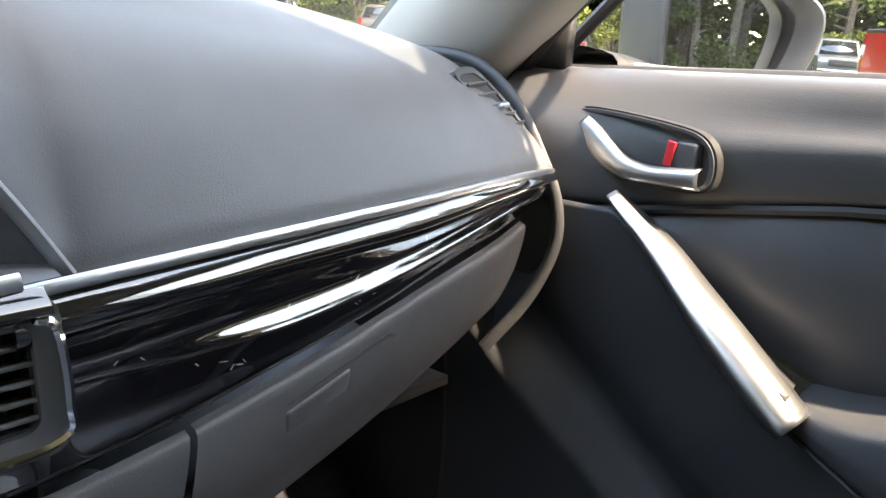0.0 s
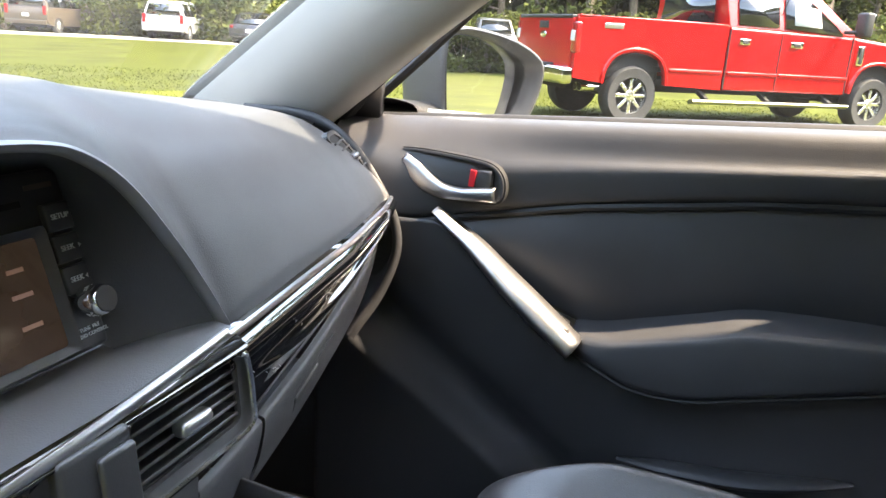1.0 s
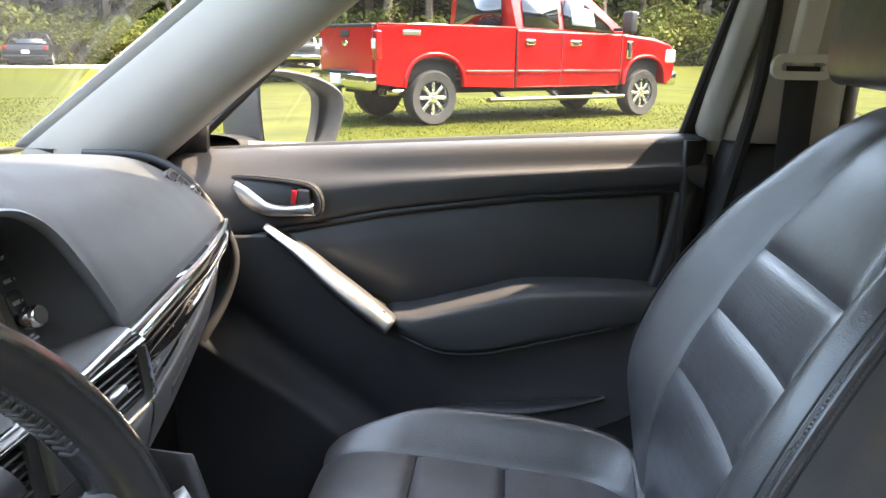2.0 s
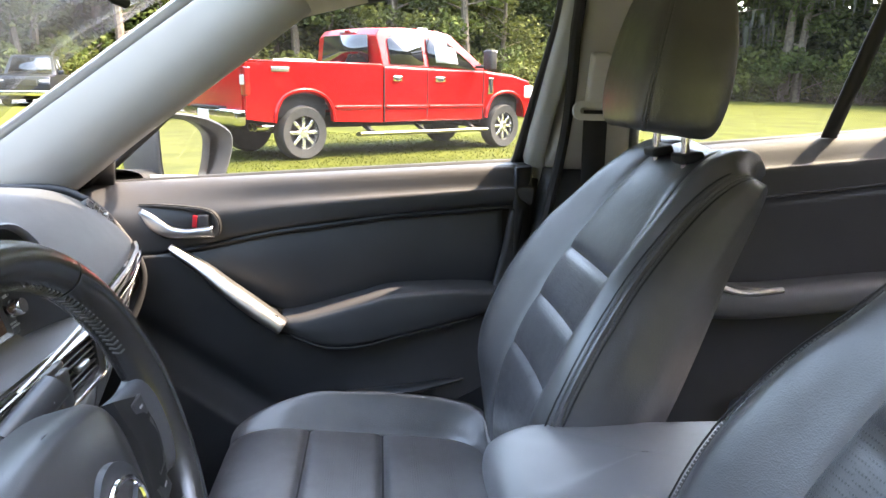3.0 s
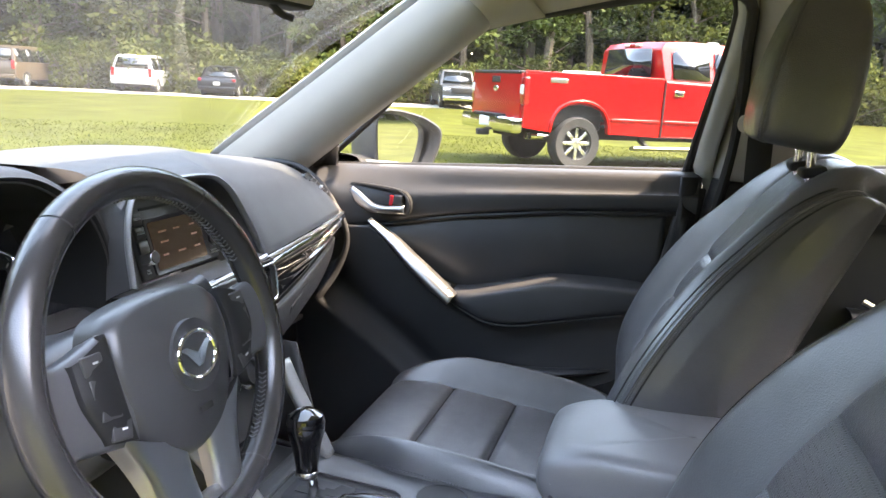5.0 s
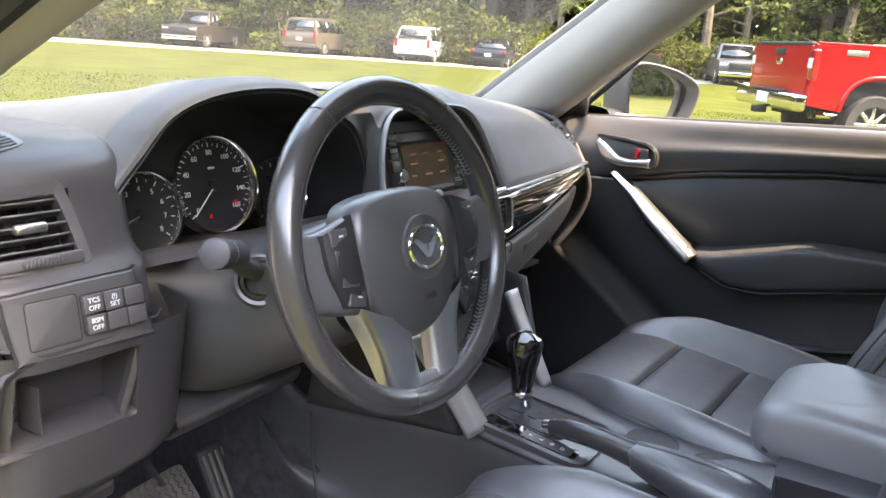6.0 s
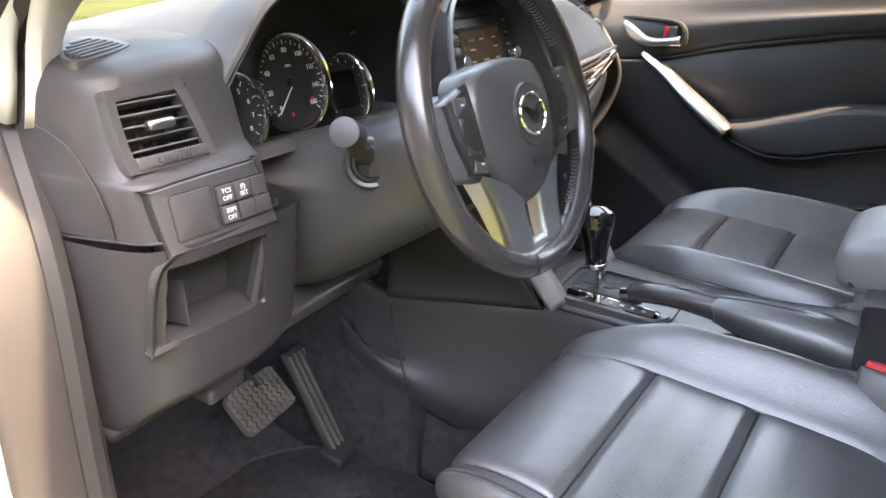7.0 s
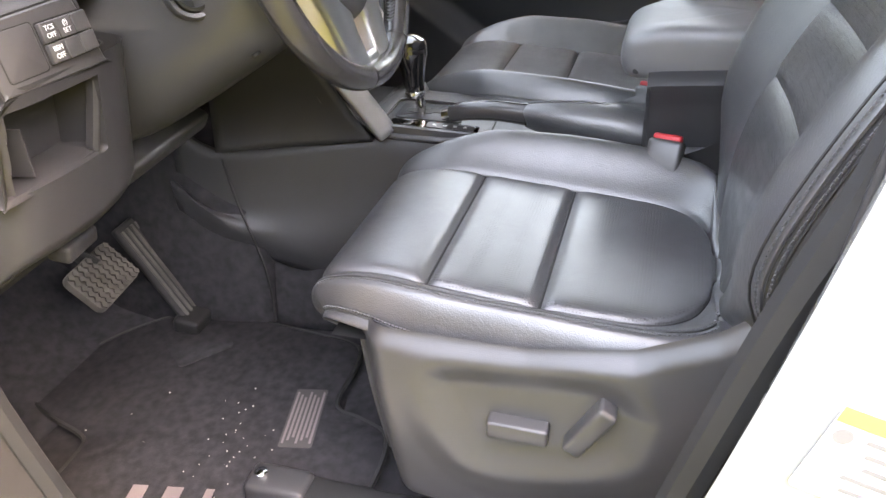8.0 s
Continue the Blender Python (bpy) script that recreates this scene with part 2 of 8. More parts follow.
def prism(outline, depth, m=None, edge=0.0, dome=0.0):
    """A plate with the outline, its face at z = 0, depth behind it, with a rounded front edge of size edge."""
    n = len(outline)
    c = np.mean(np.array(outline), axis=0)
    vs, fs = [], []
    rings = [(1.0, -depth)]
    if edge:
        rings += [(0, -edge), (0.3, -edge * 0.29), (1, 0)]
    else:
        rings += [(0, 0.0)]
    big = max(np.linalg.norm(np.array(outline) - c, axis=1))
    for k, (g, z) in enumerate(rings):
        f = 1 if k == 0 else 1 - edge * g / big
        vs += [(c[0] + (x - c[0]) * f, c[1] + (y - c[1]) * f, z) for x, y in outline]
    for k in range(len(rings) - 1):
        for i in range(n):
            j = (i + 1) % n
            fs.append((k * n + i, k * n + j, (k + 1) * n + j, (k + 1) * n + i))
    top = (len(rings) - 1) * n
    vs.append((c[0], c[1], dome))
    fs += [(top + i, top + (i + 1) % n, len(vs) - 1) for i in range(n)]
    fs.append(tuple(range(n))[::-1])
    me = mesh(vs, fs, False)
    if m is not None:
        me.transform(m)
    return me


def ring(outer, inner, depth, m=None, lip=0.0):
    """A frame between two outlines of equal count."""
    n = len(outer)
    vs = [(x, y, -depth) for x, y in outer] + [(x, y, 0) for x, y in outer] + [(x, y, lip) for x, y in inner] + [(x, y, -depth) for x, y in inner]
    fs = []
    for k in range(4):
        l = (k + 1) % 4
        for i in range(n):
            j = (i + 1) % n
            fs.append((k * n + i, k * n + j, l * n + j, l * n + i))
    me = mesh(vs, fs, False)
    if m is not None:
        me.transform(m)
    return me


def box(sx, sy, sz, m=None, edge=0.0):
    bm = bmesh.new()
    bmesh.ops.create_cube(bm, size=1)
    bmesh.ops.scale(bm, vec=(sx, sy, sz), verts=bm.verts)
    if edge:
        bmesh.ops.bevel(bm, geom=bm.edges[:], offset=edge, segments=3, profile=0.5, affect="EDGES")
    me = bpy.data.meshes.new("m")
    bm.to_mesh(me)
    bm.free()
    if m is not None:
        me.transform(m)
    return me


def lathe(profile, seg=32, m=None, caps=True):
    """A turned shape about z from (radius, z) pairs."""
    k = len(profile)
    vs = [(r * math.cos(2 * math.pi * j / seg), r * math.sin(2 * math.pi * j / seg), z) for r, z in profile for j in range(seg)]
    fs = [(i * seg + j, i * seg + (j + 1) % seg, (i + 1) * seg + (j + 1) % seg, (i + 1) * seg + j) for i in range(k - 1) for j in range(seg)]
    if caps:
        fs += [tuple(range(seg))[::-1], tuple(range((k - 1) * seg, k * seg))]
    me = mesh(vs, fs)
    if m is not None:
        me.transform(m)
    return me


def pillow(base, nu, nv, puff, soft=0.14, sink=0.006, edges=(1, 1, 1, 1)):
    """An upholstered panel: base(u, v) raised by puff, dipping to seams at those edges (u0, u1, v0, v1) that are set."""
    def f(u, v):
        p = Vector(base(u, v))
        e = 1e-3
        n = (Vector(base(min(1, u + e), v)) - Vector(base(max(0, u - e), v))).cross(Vector(base(u, min(1, v + e))) - Vector(base(u, max(0, v - e))))
        n.normalize()
        d = 1.0
        for on, w in zip(edges, (u, 1 - u, v, 1 - v)):
            if on:
                s = min(1, w / soft)
                d *= math.sqrt(max(0, 1 - (1 - s) ** 2))
        return p + n * (puff * d - sink * (1 - d))
    spread = lambda k: 0.5 - 0.5 * math.cos(math.pi * k) * 0.55 + (k - 0.5) * 0.45
    return sheet(lambda u, v: f(min(1, max(0, spread(u))), min(1, max(0, spread(v)))), nu, nv)


def text(name, body, size, m, material, parent, label="", depth=0.0004, align="CENTER"):
    cu = bpy.data.curves.new(name, "FONT")
    cu.body, cu.size, cu.extrude = body, size, depth
    cu.align_x, cu.align_y = align, "CENTER"
    tmp = bpy.data.objects.new("tmp", cu)
    me = bpy.data.meshes.new_from_object(tmp)
    bpy.data.objects.remove(tmp)
    bpy.data.curves.remove(cu)
    return part(name, me, material, parent, label, m=m)


def join(*meshes):
    bm = bmesh.new()
    for me in meshes:
        bm.from_mesh(me)
        bpy.data.meshes.remove(me)
    me = bpy.data.meshes.new("m")
    bm.to_mesh(me)
    bm.free()
    return me


def smoothstep(a, b, x):
    t = min(1, max(0, (x - a) / (b - a)))
    return t * t * (3 - 2 * t)

# ---- outside: grass, lane, woods, parked vehicles ----
GRASS = mat("grass", (0.038, 0.044, 0.0045), 0.9, var=0.25, scale=0.7, bump=0.5, bscale=30, spec=0.1, alt=(0.050, 0.056, 0.0075))
GRAVEL = mat("pale_gravel", (0.32, 0.30, 0.25), 0.95, var=0.2, scale=1.5, bump=0.7, bscale=40)
BARK = mat("bark", (0.11, 0.085, 0.06), 0.9, var=0.4, scale=6, bump=0.8, bscale=25)
MOSS = mat("hanging_moss", (0.050, 0.050, 0.034), 0.95, var=0.3, scale=3)


def leaf_mat(name, a, b):
    m = mat(name, a, 0.75, var=0.35, scale=0.6, alt=b, spec=0.12)
    nt = m.node_tree
    p = nt.nodes["Principled BSDF"]
    g = nt.nodes.new("ShaderNodeNewGeometry")
    hs = nt.nodes.new("ShaderNodeHueSaturation")
    mr = nt.nodes.new("ShaderNodeMapRange")
    mr.inputs["To Min"].default_value, mr.inputs["To Max"].default_value = 0.75, 1.25
    nt.links.new(g.outputs["Random Per Island"], mr.inputs[0])
    nt.links.new(mr.outputs[0], hs.inputs["Value"])
    link = p.inputs["Base Color"].links[0]
    nt.links.new(link.from_socket, hs.inputs["Color"])
    nt.links.new(hs.outputs[0], p.inputs["Base Color"])
    tr = nt.nodes.new("ShaderNodeBsdfTranslucent")
    mx = nt.nodes.new("ShaderNodeMixShader")
    mx.inputs[0].default_value = 0.3
    nt.links.new(hs.outputs[0], tr.inputs[0])
    nt.links.new(p.outputs[0], mx.inputs[1])
    nt.links.new(tr.outputs[0], mx.inputs[2])
    nt.links.new(mx.outputs[0], nt.nodes["Material Output"].inputs[0])
    return m


BLADE = leaf_mat("grass_blade", (0.054, 0.068, 0.007), (0.074, 0.086, 0.012))
LEAF = leaf_mat("leaves_green", (0.040, 0.058, 0.014), (0.066, 0.086, 0.022))
LEAF_PALE = leaf_mat("leaves_pale", (0.056, 0.070, 0.017), (0.088, 0.098, 0.026))
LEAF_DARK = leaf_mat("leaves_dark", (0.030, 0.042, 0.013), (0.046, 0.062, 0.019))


def rolling(x, y):
    """The ground's gentle unevenness, none near the vehicles."""
    d = math.hypot(x, y)
    rise = 0.058 * smoothstep(4, 10, d) * smoothstep(34, 22, d) * (x > 0)
    return rise + 0.12 * noise.noise(Vector((x * 0.05, y * 0.05, 3))) * smoothstep(18, 45, d)


def build_ground():
    xs = [s * (abs(i) / 70) ** 3 * 900 for i in range(-70, 71) for s in [1 if i >= 0 else -1]]
    vs = [(x, y, rolling(x, y)) for x in xs for y in xs]
    n = len(xs)
    fs = [(i * n + j, (i + 1) * n + j, (i + 1) * n + j + 1, i * n + j + 1) for i in range(n - 1) for j in range(n - 1)]
    tagged(part("ground", mesh(vs, fs), GRASS), "sunlit mown grass field with uneven yellow-green patches", "grass", kind="structure")
    # pale lane that runs past the parked vehicles
    lane = curve([(-30, 52, 0), (2, 44.5, 0), (20, 36, 0), (30, 25.5, 0), (34, 17, 0), (41, 10, 0), (58, 2, 0)], 90)
    vs, fs = [], []
    for i, q in enumerate(lane):
        t = lane[min(i + 1, 89)] - lane[max(i - 1, 0)]
        t /= np.linalg.norm(t)
        for k in (-1, -0.4, 0.4, 1):
            w = 2.6 + 0.5 * noise.noise(Vector((i * 0.3, k * 4, 0)))
            x, y = q[0] - t[1] * w * k, q[1] + t[0] * w * k
            vs.append((x, y, rolling(x, y) + (0.035 if abs(k) < 0.9 else 0.012)))
    fs = [(i * 4 + k, i * 4 + k + 1, i * 4 + k + 5, i * 4 + k + 4) for i in range(89) for k in range(3)]
    tagged(part("lane", mesh(vs, fs), GRAVEL), "pale crushed-stone lane beside the parked vehicles", "road", kind="structure")
    # blades
    rng = random.Random(4)
    vs, fs = [], []
    for _ in range(110000):
        r = 2.4 + 15 * rng.random() ** 1.3
        a = radians(rng.uniform(8, 132))
        x, y = r * math.sin(a), r * math.cos(a)
        if x < 1.3 and abs(y) < 3:
            continue
        h = rng.uniform(0.012, 0.034) * (1.9 if rng.random() < 0.03 else 1)
        w = 0.003 + 0.0005 * r
        b = rng.uniform(0, 6.28)
        dx, dy = math.cos(b) * w, math.sin(b) * w
        lx, ly = rng.uniform(-0.04, 0.04), rng.uniform(-0.04, 0.04)
        k = len(vs)
        z = rolling(x, y)
        vs += [(x - dx, y - dy, z), (x + dx, y + dy, z), (x + lx, y + ly, z + h)]
        fs.append((k, k + 1, k + 2))
    tagged(part("grass_blades", mesh(vs, fs, False), BLADE), "short grass blades standing on the field", "grass", kind="stuff")


def leaf_cloud(rng, blobs, n, size):
    """Leaf sprays scattered through loose blobs (x, y, z, radius)."""
    tot = sum(b[3] ** 2 for b in blobs)
    vs, fs = [], []
    for bx, by, bz, br in blobs:
        for _ in range(int(n * br * br / tot)):
            d = Vector((rng.gauss(0, 1), rng.gauss(0, 1), rng.gauss(0, 1))).normalized() * br * (0.45 + 0.6 * rng.random() ** 0.5)
            p = Vector((bx, by, bz)) + Vector((d.x, d.y, d.z * 0.75))
            a = Vector((rng.gauss(0, 1), rng.gauss(0, 1), rng.gauss(0, 0.6))).normalized()
            b = a.orthogonal().normalized()
            b.rotate(Matrix.Rotation(rng.uniform(0, 6.28), 3, a))
            s = size * rng.uniform(0.6, 1.5)
            k = len(vs)
            vs += [p - a * s, p + b * s * 0.55, p + a * s, p - b * s * 0.55 + Vector((0, 0, -0.2 * s))]
            fs.append((k, k + 1, k + 2, k + 3))
    return mesh(vs, fs, False)


def tree(seed, height, spread, leaf, n=3600, size=0.17, low=0.25, moss=False, label="tall leafy tree at the edge of the woods"):
    rng = random.Random(seed)
    root = thing("tree", (0, 0, 0), label, "tree", "trees of the woods")
    lean = Vector((rng.uniform(-0.05, 0.05), rng.uniform(-0.05, 0.05), 1))
    top = lean * height * 0.92
    bend = [Vector((0, 0, -0.15))] + [lean * height * f + Vector((rng.uniform(-0.25, 0.25), rng.uniform(-0.25, 0.25), 0)) for f in (0.25, 0.5, 0.75)] + [top]
    r0 = 0.016 * height + 0.06
    wood = [tube(bend, r0, 7, 12, taper=lambda u: 1.15 - 1.0 * u)]
    blobs = []
    for i in range(15):
        f = low + (0.95 - low) * (i + rng.random()) / 15
        a = rng.uniform(0, 6.28)
        reach = spread * rng.uniform(0.4, 1.0) * (1.15 - 0.65 * f)
        s = lean * height * f
        e = s + Vector((math.cos(a) * reach, math.sin(a) * reach, rng.uniform(0.05, 0.25) * reach + 0.4))
        mid = (s + e) / 2 + Vector((0, 0, rng.uniform(-0.2, 0.3)))
        wood.append(tube([s, mid, e], r0 * 0.34 * (1.2 - f), 5, 5, taper=lambda u: 1 - 0.8 * u))
        blobs.append((e.x, e.y, e.z, spread * rng.uniform(0.26, 0.46)))
        blobs.append((mid.x, mid.y, mid.z + 0.3, spread * rng.uniform(0.16, 0.3)))
    blobs.append((top.x, top.y, top.z, spread * 0.35))
    part("trunk", join(*wood), BARK, root)
    part("crown", leaf_cloud(rng, blobs, n, size), leaf, root)
    if moss:
        vs, fs = [], []
        for bx, by, bz, br in blobs:
            for _ in range(26):
                x, y, z = bx + rng.gauss(0, br * 0.6), by + rng.gauss(0, br * 0.6), bz - rng.uniform(0, br * 0.5)
                l, w = rng.uniform(0.5, 1.7), rng.uniform(0.04, 0.12)
                a = rng.uniform(0, 6.28)
                dx, dy = math.cos(a) * w, math.sin(a) * w
                k = len(vs)
                vs += [(x - dx, y - dy, z), (x + dx, y + dy, z), (x + dx * 0.4 + 0.05, y + dy * 0.4, z - l), (x - dx * 0.4, y - dy * 0.4, z - l * 0.9)]
                fs.append((k, k + 1, k + 2, k + 3))
        part("moss", mesh(vs, fs, False), MOSS, root, "grey moss hanging in strands")
    return root


def bush(seed, w, h, leaf, n=900, size=0.12):
    rng = random.Random(seed)
    root = thing("bush", (0, 0, 0), "dense leafy shrub at the foot of the woods", "bush", "shrubs at the woods' edge")
    blobs = [(rng.gauss(0, w * 0.42), rng.gauss(0, w * 0.42), h * rng.uniform(0.15, 0.85), w * rng.uniform(0.2, 0.36)) for _ in range(9)]
    stems = [tube([(0, 0, -0.05), (x * 0.4, y * 0.4, z * 0.5), (x, y, z)], 0.025, 4) for x, y, z, _ in blobs[:6]]
    part("stem", join(*stems), BARK, root)
    part("crown", leaf_cloud(rng, blobs, n, size), leaf, root)
    return root


def edge_at(a):
    """How far off the woods begin in the direction a (degrees clockwise from ahead)."""
    return float(np.interp(a, [-10, 20, 40, 55, 68, 80, 95, 106, 114, 124, 140, 180, 220, 290, 350, 362], [62, 50, 46, 42, 42, 46, 50, 66, 76, 72, 56, 44, 40, 34, 62, 58]))


def build_woods():
    rng = random.Random(11)
    kinds = [tree(1, 15, 4.2, LEAF), tree(2, 18, 4.6, LEAF_DARK, low=0.3), tree(3, 12, 3.8, LEAF_PALE, low=0.12), tree(4, 16, 4.0, LEAF, low=0.1)]
    used = set()
    a = 2.0
    while a < 356:
        for row in range(3 if a < 142 else 2):
            d = edge_at(a) + 1.5 + row * 4.5 + rng.uniform(-1, 1.2)
            b = radians(a + rng.uniform(-1.5, 1.5))
            if 100 < a < 124 and row < 2 and rng.random() < 0.6:
                continue
            k = rng.choice([0, 0, 1, 2, 3, 3] if row == 0 else [0, 1, 1, 3])
            s = rng.uniform(0.8, 1.2) * (0.8 if row == 0 else 1) * max(1, d / 50)
            m = pose(d * math.sin(b), d * math.cos(b), rolling(d * math.sin(b), d * math.cos(b)), 0, 0, rng.uniform(0, 360))
            ob = kinds[k] if k not in used else copy_thing(kinds[k], m)
            used.add(k)
            ob.matrix_basis = m @ Matrix.Diagonal((s, s, s, 1))
        a += 3.9
    shrubs = [bush(21, 2.6, 2.6, LEAF_PALE), bush(22, 3.0, 2.2, LEAF_PALE), bush(23, 2.4, 3.2, LEAF)]
    used = set()
    a = 0.0
    while a < 356:
        for row in range(2 if a < 142 else 1):
            d = edge_at(a) - 0.8 + row * 2.2 + rng.uniform(-0.7, 0.7)
            b = radians(a + rng.uniform(-1, 1))
            k = rng.randrange(3)
            s = rng.uniform(0.7, 1.35) * max(1, d / 50)
            m = pose(d * math.sin(b), d * math.cos(b), rolling(d * math.sin(b), d * math.cos(b)), 0, 0, rng.uniform(0, 360))
            ob = shrubs[k] if k not in used else copy_thing(shrubs[k], m)
            used.add(k)
            ob.matrix_basis = m @ Matrix.Diagonal((s, s, s, 1))
        a += 2.3
    # deep woods behind the first rows
    vs, fs = [], []
    blobs = []
    for i in range(3400):
        az = rng.uniform(-4, 135) if i < 2600 else rng.uniform(135, 356)
        d = edge_at(az) + rng.uniform(7, 19)
        top = 23 if not 100 < az < 126 else 9
        b = radians(az)
        blobs.append((d * math.sin(b), d * math.cos(b), rng.uniform(0.5, top), rng.uniform(1.5, 2.9)))
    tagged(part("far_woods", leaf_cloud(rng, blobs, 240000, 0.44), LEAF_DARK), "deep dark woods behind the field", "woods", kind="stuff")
    blobs = []
    for i in range(1500):
        az = rng.uniform(-4, 356)
        d = edge_at(az) + rng.uniform(19, 26)
        b = radians(az)
        blobs.append((d * math.sin(b), d * math.cos(b), rng.uniform(0.5, 27 if not 104 < az < 122 else 8), rng.uniform(2.5, 4)))
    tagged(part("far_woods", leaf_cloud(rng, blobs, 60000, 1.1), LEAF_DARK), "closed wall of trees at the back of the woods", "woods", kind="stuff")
    oak = tree(31, 11.5, 6.0, LEAF, n=3000, size=0.15, low=0.35, moss=True, label="spreading oak hung with grey moss, sky behind it")
    oak.matrix_basis = pose(73 * math.sin(radians(112)), 73 * math.cos(radians(112)), 0) @ Matrix.Diagonal((1.7, 1.7, 1.7, 1))
    oak2 = tree(32, 12.5, 5.5, LEAF_DARK, n=2600, size=0.15, low=0.4, moss=True, label="tall oak with moss in its sparse crown")
    oak2.matrix_basis = pose(76 * math.sin(radians(119)), 76 * math.cos(radians(119)), 0) @ Matrix.Diagonal((1.7, 1.7, 1.7, 1))


build_ground()
build_woods()

CARGLASS = mat("dark_car_glass", (0.010, 0.011, 0.013), 0.04, var=0.1, coat=1.0, rvar=0.02)
TYRE = mat("tyre_rubber", (0.030, 0.030, 0.030), 0.8, var=0.2, bump=0.2, bscale=60)
ALLOY = mat("alloy", (0.75, 0.75, 0.74), 0.25, 0.9, var=0.05)
UNDER = mat("underbody", (0.012, 0.012, 0.012), 0.8)
LAMPRED = mat("tail_lamp_red", (0.28, 0.01, 0.012), 0.12, coat=1.0)
LAMPCLEAR = mat("lamp_clear", (0.6, 0.6, 0.58), 0.12, coat=1.0)


def paint(name, c):
    return mat(name, c, 0.32, var=0.04, coat=0.4, spec=0.3)


def wheel(parent, x, y, r, w, side, white=False):
    """A tyre and alloy rim; side: +1 if its face looks along +y."""
    m = pose(x, y, r, -90 * side, 0, 0)
    w2 = w / 2
    ty = part("tyre", lathe([(r * 0.62, -w2), (r * 0.93, -w2), (r, -w2 * 0.6), (r, w2 * 0.6), (r * 0.93, w2), (r * 0.62, w2 * 0.9), (r * 0.6, 0)], 36, m), TYRE, parent)
    rim = [lathe([(r * 0.66, w2 * 0.80), (r * 0.64, w2 * 0.9), (r * 0.6, w2 * 0.5), (r * 0.57, w2 * 0.2)], 32, m.copy(), False), lathe([(0.001, w2 * 0.85), (r * 0.17, w2 * 0.8), (r * 0.2, w2 * 0.5)], 20, m.copy())]
    for i in range(8):
        a = i * 45
        rim.append(box(r * 0.46, r * 0.13, w * 0.1, m @ pose(0, 0, 0, 0, 0, a) @ pose(r * 0.38, 0, w2 * 0.6), r * 0.02))
    rm = part("rim", join(*rim), ALLOY, parent)
    hub = part("hub", lathe([(0.001, w2 * 0.1), (r * 0.58, w2 * 0.12), (r * 0.6, -w2 * 0.3)], 24, m.copy()), UNDER, parent)
    return ty, rm, hub


def side_body(profile, half, tuck, z_tuck):
    """A body hull: side outline (x, z) swept across the width, narrower above z_tuck."""
    n = len(profile)
    vs, fs = [], []
    rows = [(-1.0, 0), (-0.97, 0), (-0.5, 0.02), (0.5, 0.02), (0.97, 0), (1.0, 0)]
    zc = sum(p[1] for p in profile) / n
    for k, (g, lift) in enumerate(rows):
        for x, z in profile:
            f = 1 - tuck * smoothstep(z_tuck, z_tuck + 0.7, z)
            zz = z - (0.035 if abs(g) == 1 and z > zc else 0) + (lift if z > zc else 0)
            vs.append((x, g * half * f, zz))
    for k in range(len(rows) - 1):
        for i in range(n):
            j = (i + 1) % n
            fs.append((k * n + i, k * n + j, (k + 1) * n + j, (k + 1) * n + i))
    fs += [tuple(range(n))[::-1], tuple(range((len(rows) - 1) * n, len(rows) * n))]
    return mesh(vs, fs, False)


